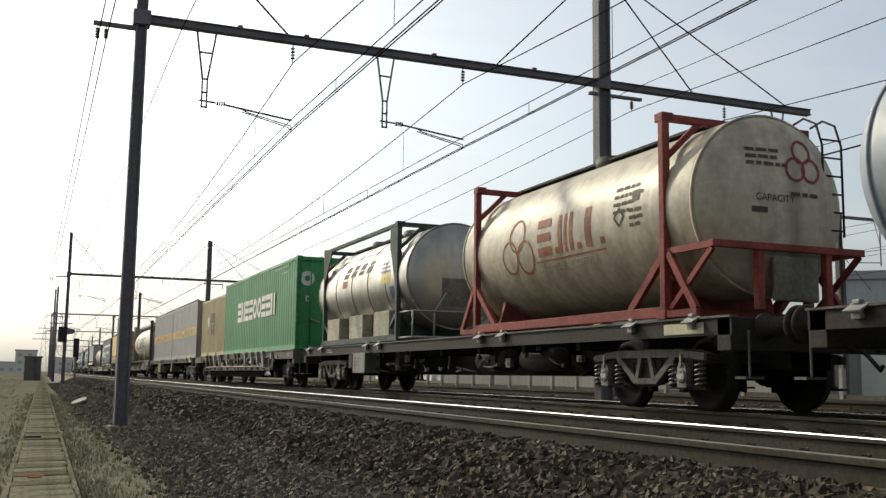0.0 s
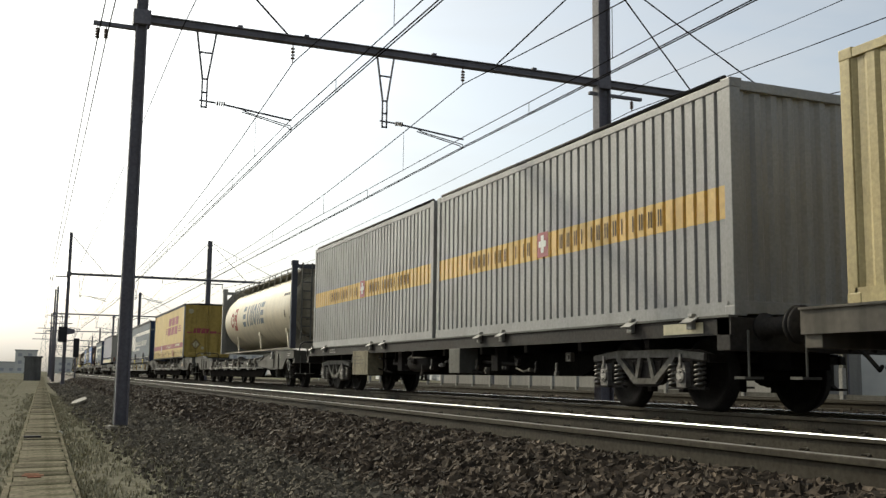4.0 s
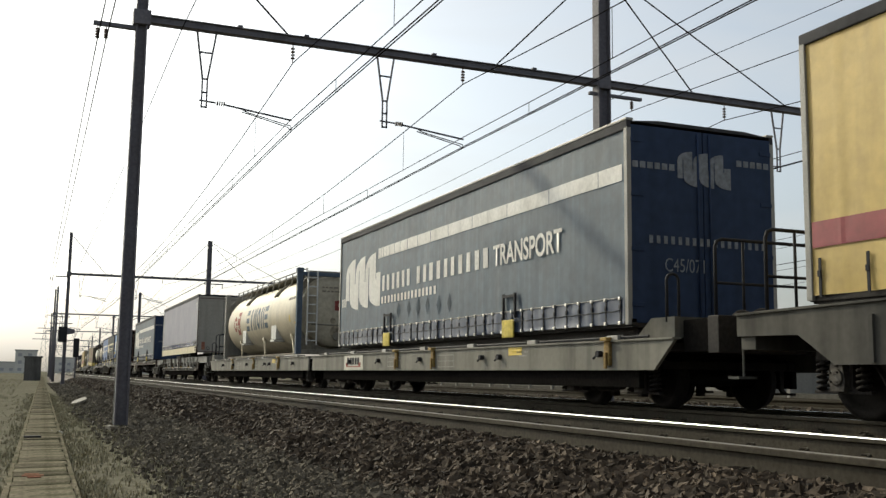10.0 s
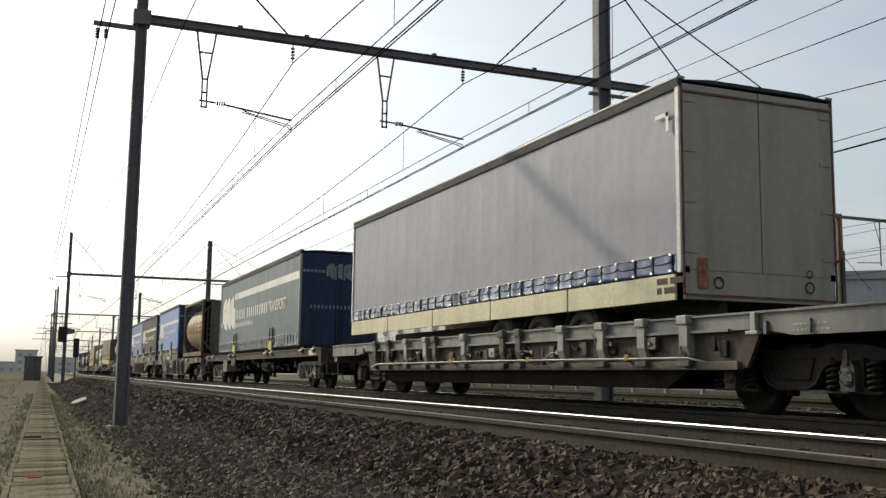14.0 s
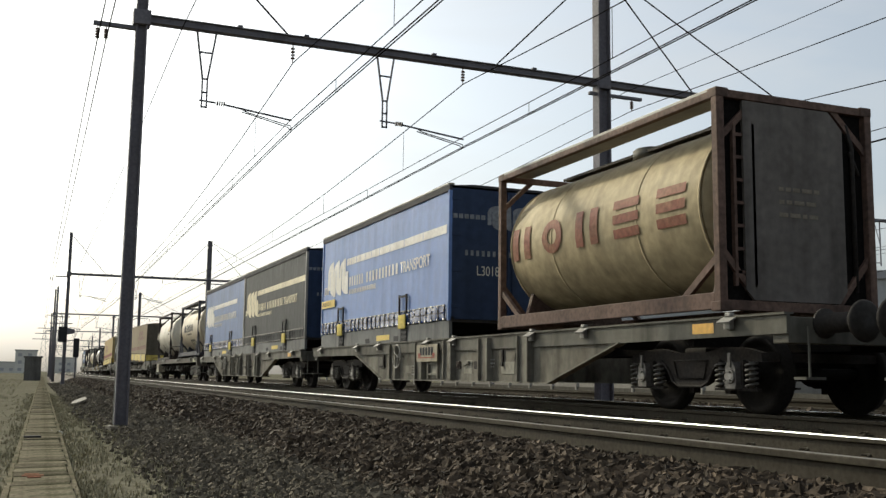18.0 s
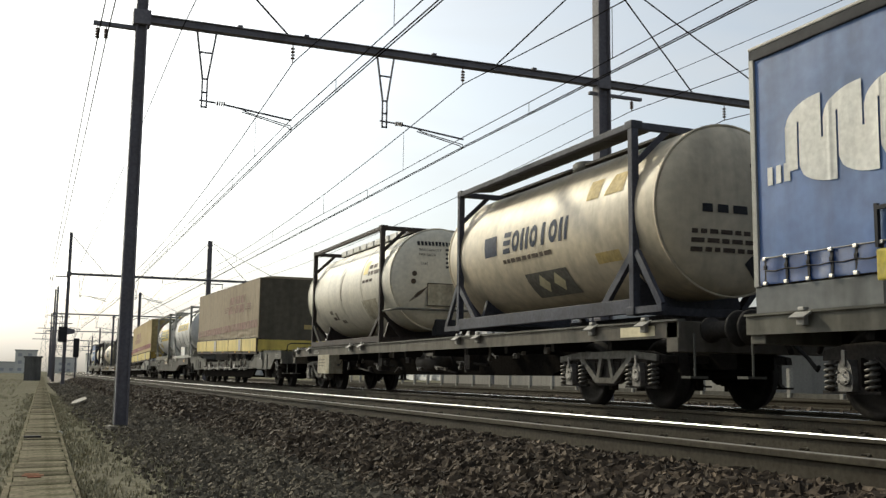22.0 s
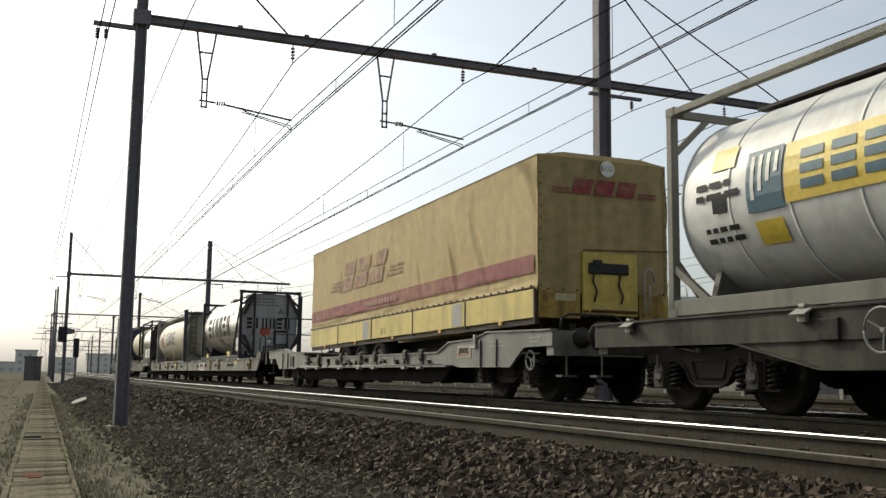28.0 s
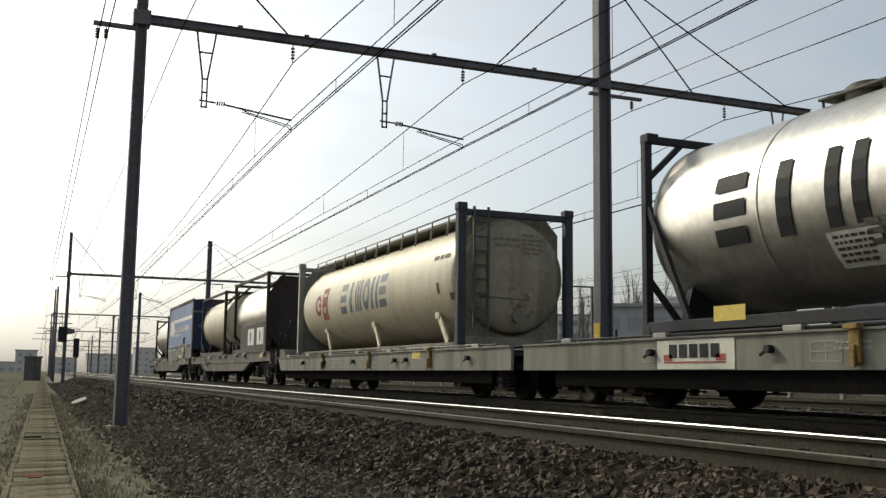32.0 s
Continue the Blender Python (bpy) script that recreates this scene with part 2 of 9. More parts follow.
paint("panel_grey", (0.150, 0.134, 0.120), 0.65, grain=8, amount=0.2, stain=1.2, second=(0.10, 0.086, 0.074), drip=0.4)
paint("end_grey", (0.33, 0.325, 0.31), 0.6, grain=8, amount=0.14, stain=1.4, second=(0.22, 0.21, 0.19), drip=0.4)
# dusty stone made paler still, the lens veil put into its colour
paint("ballast_dust_veil", (0.118, 0.103, 0.078), 0.8, grain=14, amount=0.4, stain=0.8, bump=0.4, second=(0.085, 0.073, 0.055), island=0.5, gloss=0.03)
paint("hem_dark", (0.024, 0.042, 0.085), 0.42, grain=6, amount=0.2, stain=2, bump=0.2, second=(0.045, 0.06, 0.09))
paint("slate_ghost", (0.036, 0.056, 0.076), 0.65, grain=5, amount=0.45, stain=3, second=(0.058, 0.080, 0.100))
paint("wagon_worn", (0.150, 0.147, 0.131), 0.55, grain=12, amount=0.14, stain=1.4, second=(0.080, 0.073, 0.062), drip=0.55)
# bark lightened so that the distant trees look hazed
paint("bark", (0.20, 0.18, 0.16), 0.9, grain=10, amount=0.3)
paint("green_frame", (0.070, 0.086, 0.078), 0.6, grain=20, amount=0.25, stain=2, second=(0.05, 0.055, 0.05), drip=0.3)
paint("axle_steel", (0.15, 0.142, 0.128), 0.6, 0.3, grain=30, amount=0.3, stain=6, second=(0.06, 0.052, 0.044))
paint("spring_steel", (0.105, 0.098, 0.086), 0.5, 0.3, grain=30, amount=0.3, stain=6, second=(0.05, 0.044, 0.037))
paint("box_buff", (0.225, 0.198, 0.130), 0.65, grain=14, amount=0.25, stain=3, second=(0.12, 0.10, 0.07), drip=0.4)
paint("lift_yellow", (0.62, 0.50, 0.10), 0.6, grain=14, amount=0.25, stain=6, second=(0.40, 0.34, 0.16), drip=0.3)
paint("base_grey", (0.158, 0.163, 0.160), 0.6, grain=9, amount=0.12, stain=1.6, second=(0.092, 0.088, 0.078), drip=0.5)
paint("end_print", (0.22, 0.24, 0.27), 0.6, grain=14, amount=0.3, stain=3)
paint("deep_grey", (0.124, 0.119, 0.098), 0.6, grain=9, amount=0.16, stain=1.6, second=(0.062, 0.052, 0.040), drip=0.6)
paint("tan_tank", (0.54, 0.465, 0.335), 0.5, grain=7, amount=0.16, stain=0.7, second=(0.40, 0.33, 0.22), drip=0.35)
paint("chalk_tank", (0.62, 0.615, 0.585), 0.45, grain=7, amount=0.10, stain=0.8, second=(0.47, 0.455, 0.41), drip=0.25)
paint("ochre", (0.44, 0.33, 0.13), 0.6, grain=14, amount=0.25, stain=4, second=(0.33, 0.27, 0.15))
paint("navy_ink", (0.040, 0.050, 0.075), 0.6, grain=14, amount=0.25, stain=3, bump=0)
paint("end_mark", (0.40, 0.285, 0.080), 0.6, grain=14, amount=0.2, stain=3)
paint("end_disc", (0.42, 0.37, 0.22), 0.6, grain=14, amount=0.2, stain=3)
paint("green_print", (0.28, 0.42, 0.30), 0.6, grain=14, amount=0.3, stain=3)
paint("stain_brown", (0.36, 0.31, 0.22), 0.6, grain=9, amount=0.5, stain=5, second=(0.20, 0.17, 0.125))
paint("rust_mark_dull", (0.20, 0.135, 0.055), 0.6, grain=14, amount=0.3, stain=3)
paint("cold_grey", (0.30, 0.325, 0.37), 0.5, grain=7, amount=0.1, stain=0.8, second=(0.22, 0.235, 0.26), drip=0.25)
paint("faint_print", (0.36, 0.35, 0.32), 0.6, grain=30, amount=0.4, stain=9, second=(0.20, 0.19, 0.165))
paint("band_orange", (0.58, 0.36, 0.075), 0.5, grain=12, amount=0.15, stain=1.5, second=(0.44, 0.30, 0.11), drip=0.3)
# halls and flats, with haze put into their colour
paint("far_cladding", (0.40, 0.41, 0.41), 0.8, grain=4, amount=0.08, stain=0.2, drip=0.15)
paint("far_plaster", (0.66, 0.65, 0.62), 0.85, grain=4, amount=0.08, stain=0.15, second=(0.55, 0.54, 0.52))
paint("rust_eye", (0.14, 0.075, 0.035), 0.7, grain=20, amount=0.3, stain=4)
paint("board_rusty", (0.36, 0.25, 0.065), 0.6, grain=8, amount=0.3, stain=3, second=(0.13, 0.08, 0.045), drip=0.5)
paint("board_hatch", (0.46, 0.35, 0.06), 0.55, grain=8, amount=0.2, stain=2, second=(0.34, 0.24, 0.07), drip=0.4)
paint("end_red", (0.21, 0.050, 0.052), 0.65, grain=9, amount=0.3, stain=4, second=(0.25, 0.15, 0.085))
paint("edge_red", (0.135, 0.062, 0.055), 0.65, grain=14, amount=0.3, stain=4, second=(0.20, 0.16, 0.13))
paint("wagon_sooty", (0.066, 0.060, 0.050), 0.62, grain=12, amount=0.16, stain=1.8, second=(0.038, 0.033, 0.028), drip=0.5)
paint("plate_white", (0.58, 0.56, 0.47), 0.5, grain=14, amount=0.12, stain=2, second=(0.44, 0.41, 0.33), drip=0.15)
paint("plate_red", (0.34, 0.10, 0.075), 0.6, grain=14, amount=0.2, stain=3)
# cream dulled for end domes: grime and the end's shade together
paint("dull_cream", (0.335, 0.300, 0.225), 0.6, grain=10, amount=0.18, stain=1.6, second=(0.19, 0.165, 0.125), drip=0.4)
paint("teal_ink", (0.030, 0.095, 0.135), 0.55, grain=14, amount=0.2, stain=2, bump=0)
# axle boxes behind deep side beams, darkened to hold the shade there
paint("axle_shade", (0.070, 0.064, 0.056), 0.65, grain=30, amount=0.3, stain=6, second=(0.035, 0.030, 0.026))
paint("emblem_red", (0.26, 0.068, 0.055), 0.6, grain=14, amount=0.2, stain=2, second=(0.30, 0.13, 0.09))
paint("post_blue", (0.098, 0.128, 0.165), 0.6, grain=14, amount=0.2, stain=2, second=(0.07, 0.08, 0.09), drip=0.2)
paint("placard_red", (0.42, 0.105, 0.060), 0.6, grain=14, amount=0.2, stain=4, second=(0.34, 0.13, 0.09))
paint("stained_cream", (0.43, 0.375, 0.275), 0.5, grain=9, amount=0.2, stain=0.9, second=(0.24, 0.195, 0.14), drip=0.5)
paint("black_frame", (0.034, 0.034, 0.040), 0.6, grain=20, amount=0.25, stain=2, second=(0.05, 0.047, 0.045), drip=0.3)
paint("wagon_dim", (0.090, 0.086, 0.073), 0.60, grain=12, amount=0.12, stain=1.4, second=(0.052, 0.045, 0.037), drip=0.55)
paint("fence_post", (0.27, 0.26, 0.235), 0.85, grain=14, amount=0.2, stain=1.5, second=(0.18, 0.17, 0.15), drip=0.3)
paint("fence_panel", (0.105, 0.100, 0.088), 0.85, grain=14, amount=0.2, stain=0.8, second=(0.07, 0.066, 0.055), drip=0.3)
paint("bogie_dust", (0.135, 0.128, 0.112), 0.7, grain=16, amount=0.3, stain=5, second=(0.062, 0.054, 0.045))
# wagon grey made lighter to paint highlights on ribs and lower flange
paint("lit_grey", (0.205, 0.195, 0.160), 0.6, grain=9, amount=0.16, stain=2.5, second=(0.10, 0.084, 0.062), drip=0.6)
paint("patch_pale", (0.27, 0.26, 0.215), 0.65, grain=9, amount=0.25, stain=3, second=(0.16, 0.14, 0.105), drip=0.5)
# lighter dome cream, still toned down for shade as well as stains
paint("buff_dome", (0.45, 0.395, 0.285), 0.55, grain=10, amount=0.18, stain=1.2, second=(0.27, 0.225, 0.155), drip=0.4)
# pale panes: haze painted into the distant windows
paint("far_glass", (0.30, 0.31, 0.33), 0.35, bump=0)


# ---- mesh building ----
def box(bm, x0, x1, y0, y1, z0, z1, bevel=0.0):
    v = [bm.verts.new(p) for p in ((x0, y0, z0), (x1, y0, z0), (x1, y1, z0), (x0, y1, z0), (x0, y0, z1), (x1, y0, z1), (x1, y1, z1), (x0, y1, z1))]
    f = [bm.faces.new([v[i] for i in q]) for q in ((3, 2, 1, 0), (4, 5, 6, 7), (0, 1, 5, 4), (1, 2, 6, 5), (2, 3, 7, 6), (3, 0, 4, 7))]
    if bevel:
        edges = list({e for q in f for e in q.edges})
        bmesh.ops.bevel(bm, geom=edges, offset=bevel, segments=2, affect="EDGES", profile=0.6)
    return v


def prism(bm, outline, axis, a, b):
    """Extrudes an outline (pairs in the other two axes, in order) along x, y or z from a to b."""
    def place(p, d):
        return {"x": (d, p[0], p[1]), "y": (p[0], d, p[1]), "z": (p[0], p[1], d)}[axis]
    lo, hi = [bm.verts.new(place(p, a)) for p in outline], [bm.verts.new(place(p, b)) for p in outline]
    faces = [bm.faces.new(lo), bm.faces.new(hi)]
    k = len(outline)
    faces += [bm.faces.new((lo[i], lo[(i + 1) % k], hi[(i + 1) % k], hi[i])) for i in range(k)]
    bmesh.ops.recalc_face_normals(bm, faces=faces)
    return faces


def rod(bm, p, q, r, sides=8, r2=None):
    """A round bar from p to q."""
    p, q = Vector(p), Vector(q)
    d = (q - p).normalized()
    u = d.orthogonal().normalized()
    w = d.cross(u)
    r2 = r if r2 is None else r2
    ring = [[bm.verts.new(c + rr * (math.cos(a) * u + math.sin(a) * w)) for a in (2 * math.pi * i / sides for i in range(sides))] for c, rr in ((p, r), (q, r2))]
    for i in range(sides):
        j = (i + 1) % sides
        bm.faces.new((ring[0][i], ring[0][j], ring[1][j], ring[1][i])).smooth = sides > 6
    bm.faces.new(ring[0][::-1])
    bm.faces.new(ring[1])


def pipe(bm, points, r, sides=8):
    """A bent round bar in one piece through the points."""
    pts = [Vector(p) for p in points]
    rings, u = [], None
    for i, p in enumerate(pts):
        d = (pts[min(i + 1, len(pts) - 1)] - pts[max(i - 1, 0)]).normalized()
        u = d.orthogonal().normalized() if u is None else (u - d * u.dot(d)).normalized()
        w = d.cross(u)
        rings.append([bm.verts.new(p + r * (math.cos(a) * u + math.sin(a) * w)) for a in (2 * math.pi * k / sides for k in range(sides))])
    for a, b in zip(rings, rings[1:]):
        for i in range(sides):
            j = (i + 1) % sides
            bm.faces.new((a[i], a[j], b[j], b[i])).smooth = sides > 4
    bm.faces.new(rings[0][::-1])
    bm.faces.new(rings[-1])


def beam(bm, p, q, w, h):
    """A square bar from p to q; w across, h upright."""
    p, q = Vector(p), Vector(q)
    d = (q - p).normalized()
    side = d.cross(Vector((0, 0, 1)))
    side = side.normalized() if side.length > 1e-4 else Vector((1, 0, 0))
    up = side.cross(d).normalized()
    ends = [[bm.verts.new(c + sx * w / 2 * side + sz * h / 2 * up) for sx, sz in ((-1, -1), (1, -1), (1, 1), (-1, 1))] for c in (p, q)]
    for i in range(4):
        j = (i + 1) % 4
        bm.faces.new((ends[0][i], ends[0][j], ends[1][j], ends[1][i]))
    bm.faces.new(ends[0][::-1])
    bm.faces.new(ends[1])


def lathe(bm, profile, axis="y", sides=40, centre=(0, 0, 0), loop=False):
    """Turns a profile of (along, radius) round an axis through centre; a loop closes on itself, else its ends are capped."""
    rings = []
    for d, r in profile:
        ring = []
        for i in range(sides):
            a = 2 * math.pi * i / sides
            c, s = math.cos(a) * r, math.sin(a) * r
            p = {"y": (c, d, s), "x": (d, c, s), "z": (c, s, d)}[axis]
            ring.append(bm.verts.new(Vector(p) + Vector(centre)))
        rings.append(ring)
    faces = []
    for a, b in zip(rings, rings[1:] + (rings[:1] if loop else [])):
        for i in range(sides):
            j = (i + 1) % sides
            f = bm.faces.new((a[i], a[j], b[j], b[i]))
            f.smooth = True
            faces.append(f)
    if not loop:
        faces += [bm.faces.new(rings[0]), bm.faces.new(rings[-1])]
    bmesh.ops.recalc_face_normals(bm, faces=faces)


def mesh_of(name, bm, material):
    me = bpy.data.meshes.new(name)
    bm.to_mesh(me)
    bm.free()
    me.materials.append(M[material] if isinstance(material, str) else material)
    return me


def part(name, bm, material, parent, label=""):
    ob = new(name, mesh_of(name, bm, material) if isinstance(bm, bmesh.types.BMesh) else bm)
    ob.parent = parent
    return tagged(ob, label=label)


def shape(fill, *args, **kw):
    bm = bmesh.new()
    fill(bm, *args, **kw)
    return bm


def thing(name, label, category, group="", at=(0, 0, 0)):
    ob = new(name)
    ob.location = at
    return tagged(ob, label=label, category=category, group=group)


def setting(name, bm, material, label=""):
    ob = new(name, mesh_of(name, bm, material) if isinstance(bm, bmesh.types.BMesh) else bm)
    return tagged(ob, label=label, kind="structure")


def rolling(name, s, label, category, group=""):
    """A thing that rides on the train; s is its leading end's y at the start. Its own y runs back along the train, x across, z up from the rails."""
    ob = thing(name, label, category, group)
    ROLLING.append((ob, s))
    return ob


# how far a trailer leans back or forth in its wagon: degrees, and its lift at the leading end
TILT = {}


# ---- ground, tracks ----
def strip(bm, section, ys, x_of=bend):
    """A long sheet or bar: the section's points (x, z) carried along the bend."""
    rows = [[bm.verts.new((x + x_of(y), y, z)) for x, z in section] for y in ys]
    for a, b in zip(rows, rows[1:]):
        for i in range(len(section) - 1):
            bm.faces.new((a[i], a[i + 1], b[i + 1], b[i]))
    return rows


ALONG = [-60, -20, 0, 10, 20] + list(range(30, 420, 10)) + [450, 500, 560]
PROFILE = [(-3000, -0.75), (-400, -0.75), (-60, -0.72), (-8, -0.70), (-1.2, -0.68), (-0.25, -0.655), (0.65, -0.655), (1.5, -0.64), (1.9, -0.62), (2.5, -0.47), (3.1, -0.25), (3.5, -0.165), (5.95, -0.19), (6.72, -0.25), (7.45, -0.19), (9.9, -0.19), (10.8, -0.50), (12.8, -0.55), (13.7, -0.35), (14.2, -0.2), (17, -0.2), (18.2, -0.6), (30, -0.7), (400, -0.7), (3000, -0.7)]


def height(x):
    """The ground's height across the line."""
    for (x0, z0), (x1, z1) in zip(PROFILE, PROFILE[1:]):
        if x0 <= x <= x1:
            return z0 + (z1 - z0) * (x - x0) / (x1 - x0)
    return -0.7


bm = bmesh.new()
strip(bm, PROFILE, [-400] + ALONG + [900, 3500], lambda y: bend(min(y, 560)))
ground = setting("ground", bm, "ground", "bare dry verge and dark ballast bed reaching the horizon")
ground.data.materials.append(M["ballast"])
for f in ground.data.polygons:
    c = f.center
    if 1.5 < c.x - bend(min(c.y, 560)) < 18.2:
        f.material_index = 1

CORNER = [(0.036 - 0.010 + 0.010 * math.sin(a), -0.010 + 0.010 * math.cos(a)) for a in (math.pi / 2 * k / 5 for k in range(6))]
RAIL = [(-0.075, -0.172), (0.075, -0.172), (0.075, -0.16), (0.012, -0.14), (0.010, -0.05), (0.036, -0.038)] + CORNER[::-1] + [(-x, z) for x, z in CORNER] + [(-0.036, -0.038), (-0.010, -0.05), (-0.012, -0.14), (-0.075, -0.16), (-0.075, -0.172)]
SLEEPER = mesh_of("sleeper", shape(prism, [(-1.25, -0.40), (1.25, -0.40), (1.25, -0.19), (0.95, -0.176), (0.50, -0.176), (0.35, -0.20), (-0.35, -0.20), (-0.50, -0.176), (-0.95, -0.176), (-1.25, -0.19)], "y", -0.13, 0.13), "sleeper")
bm = bmesh.new()
box(bm, -0.06, 0.06, -0.06, 0.06, -0.18, -0.135, 0.012)
pipe(bm, [(-0.03, -0.035, -0.135), (0.0, -0.04, -0.118), (0.03, 0.0, -0.115), (0.0, 0.04, -0.118), (-0.03, 0.035, -0.135)], 0.011, 6)
CLIP = mesh_of("rail_clip", bm, "rail_side")
for k, c in enumerate(TRACKS):
    track = tagged(new(f"track_{k + 1}"), label="railway track of steel rails on concrete sleepers", kind="structure")
    for sd in (-0.7525, 0.7525):
        bm = bmesh.new()
        strip(bm, [(c + sd + x, z) for x, z in RAIL], ALONG)
        ob = part("rail", bm, "rail_side", track, "steel rail with rusty web and polished head")
        ob.data.materials.append(M["rail_head"])
        ob.data.materials.append(M["rail_tread"])
        for f in ob.data.polygons:
            # the tread and the gauge corner are polished by the wheels
            inner = (f.center.x - bend(f.center.y) - c - sd) * sd < 0
            if k < 2 and f.center.z > (-0.012 if inner else -0.002):
                f.material_index, f.use_smooth = (2 if f.center.z > -0.0012 and k == 0 else 1), True
    n0, n1 = (-42, 115) if k < 2 else (-20, 80)
    for i in range(n0, n1):
        y = 3.0 + 0.6 * i
        o = part("sleeper", SLEEPER, None, track)
        o.location = (c + bend(y), y, 0)
        if i >= 0 and (k < 1 or (k == 1 and i < 40)):
            for x in (-0.86, -0.64, 0.64, 0.86) if k == 0 and i < 60 else (-0.86, 0.64):
                o2 = part("rail_clip", CLIP, None, track)
                o2.location = (c + x + bend(y), y, 0)


def stones(name, spots, label, material="ballast"):
    """Crushed stone: many small broken lumps in one mesh. spots: x, y, z, size."""
    base = np.array([(x, y, z) for x in (-1, 1) for y in (-1, 1) for z in (-1, 1)]) * 0.72
    tri = np.array([(0, 1, 3), (0, 3, 2), (4, 6, 7), (4, 7, 5), (0, 4, 5), (0, 5, 1), (2, 3, 7), (2, 7, 6), (0, 2, 6), (0, 6, 4), (1, 5, 7), (1, 7, 3)])
    n = len(spots)
    rng = np.random.default_rng(7)
    v = (base[None] + rng.uniform(-0.34, 0.34, (n, 8, 3))) * rng.uniform(0.55, 1.2, (n, 1, 3))
    q = rng.normal(size=(n, 4))
    q /= np.linalg.norm(q, axis=1)[:, None]
    w, x, y, z = q.T
    rot = np.stack([np.stack([1 - 2 * (y * y + z * z), 2 * (x * y - z * w), 2 * (x * z + y * w)], -1), np.stack([2 * (x * y + z * w), 1 - 2 * (x * x + z * z), 2 * (y * z - x * w)], -1), np.stack([2 * (x * z - y * w), 2 * (y * z + x * w), 1 - 2 * (x * x + y * y)], -1)], 1)
    v = np.einsum("nij,nkj->nki", rot, v) * spots[:, None, 3:4] + spots[:, None, :3]
    f = (tri[None] + 8 * np.arange(n)[:, None, None]).reshape(-1, 3)
    me = bpy.data.meshes.new(name)
    me.vertices.add(n * 8)
    me.vertices.foreach_set("co", v.reshape(-1))
    me.loops.add(len(f) * 3)
    me.loops.foreach_set("vertex_index", f.reshape(-1))
    me.polygons.add(len(f))
    me.polygons.foreach_set("loop_start", np.arange(len(f)) * 3)
    me.update(calc_edges=True)
    me.polygons.foreach_set("use_smooth", np.zeros(len(f), dtype=bool))
    me.materials.append(M[material])
    return tagged(new(name, me), label=label, kind="stuff")


def scatter(x0, x1, y0, y1, count, size, seed, keep=None):
    rng = np.random.default_rng(seed)
    xs, ys = rng.uniform(x0, x1, count), rng.uniform(y0, y1, count)
    out = np.array([(x + bend(y), y, height(x) + 0.3 * s * rng.random(), s) for x, y, s in zip(xs, ys, size * rng.uniform(0.55, 1.35, count)) if keep is None or keep(x, y, rng.random())])
    return out


thin = lambda x, y, r: r < (x - 1.0) / 1.5
stones("ballast", np.concatenate([scatter(2.5, 3.92, -14, 2.6, 4500, 0.045, 11), scatter(2.5, 3.92, 2.5, 4.5, 4200, 0.032, 14), scatter(2.5, 3.92, 4.3, 9.5, 11500, 0.032, 1), scatter(2.5, 3.92, 9.5, 17, 9500, 0.034, 2), scatter(2.5, 3.95, 17, 40, 9500, 0.042, 3), scatter(2.5, 3.95, 40, 90, 6000, 0.06, 4)]), "dark brown crushed-stone ballast shoulder beside the track")
# verge stones in the paler tone that holds dust and glare
stones("ballast", np.concatenate([scatter(1.0, 2.6, -14, 4.4, 3500, 0.042, 21, thin), scatter(0.95, 2.6, 4.3, 9.5, 9500, 0.029, 22, thin), scatter(0.95, 2.6, 9.5, 17, 9000, 0.031, 23, thin), scatter(0.95, 2.6, 17, 40, 10000, 0.038, 24, thin), scatter(1.2, 2.6, 40, 90, 5000, 0.055, 25, thin)]), "dusty smaller ballast spilled over the verge, paled by lens veil", "ballast_dust_veil")
stones("ballast", np.concatenate([scatter(4.12, 5.42, -14, 4, 3000, 0.045, 12), scatter(5.6, 7.85, -14, 6, 4000, 0.05, 13), scatter(4.12, 5.42, 4, 30, 5000, 0.036, 5), scatter(5.6, 7.85, 6, 40, 6500, 0.042, 6), scatter(8.0, 9.35, 8, 40, 2500, 0.04, 7), scatter(9.5, 18, 12, 60, 7000, 0.055, 8)]), "dark ballast between and beyond the rails")


# ---- the cable trough, verge and litter ----
def trough_x(y):
    return 0.05 + 0.0112 * y


trough = tagged(new("cable_trough"), label="weathered concrete cable trough with loose lids along the verge", kind="structure")
lids = [mesh_of("lid", shape(box, -0.245, 0.245, -0.205, 0.205, 0, 0.06, 0.012), "concrete") for _ in range(1)]
rnd = random.Random(4)
for i in range(-40, 150):
    y = 4.2 + i * 0.418
    o = part("lid", lids[0], None, trough)
    o.location = (trough_x(y) + rnd.uniform(-0.012, 0.012), y, -0.645 + rnd.uniform(-0.006, 0.008))
    o.rotation_euler = (rnd.uniform(-0.02, 0.02), rnd.uniform(-0.02, 0.02), rnd.uniform(-0.03, 0.03))
bm = bmesh.new()
strip(bm, [(-0.24, -0.66), (-0.24, -0.60), (0.24, -0.60), (0.24, -0.66)], [68, 90, 120, 160, 200], trough_x)
part("lid_run", bm, "concrete", trough)
bm = bmesh.new()
for sx in (-0.275, 0.275):
    strip(bm, [(sx - 0.025, -0.75), (sx - 0.025, -0.612), (sx + 0.025, -0.612), (sx + 0.025, -0.75)], [-13, 20, 40, 68], trough_x)
part("trough_wall", bm, "concrete", trough)
slabs_spot = bmesh.new()
for y, x0, x1, d in ((10.42, -0.15, -0.02, 0.05), (10.28, -0.17, 0.02, 0.06), (10.12, -0.12, 0.0, 0.04)):
    box(slabs_spot, trough_x(y) + x0, trough_x(y) + x1, y - d, y + d, -0.585, -0.578)
part("paint_mark", slabs_spot, "brick_mark", trough, "faded red paint marks on the lids")


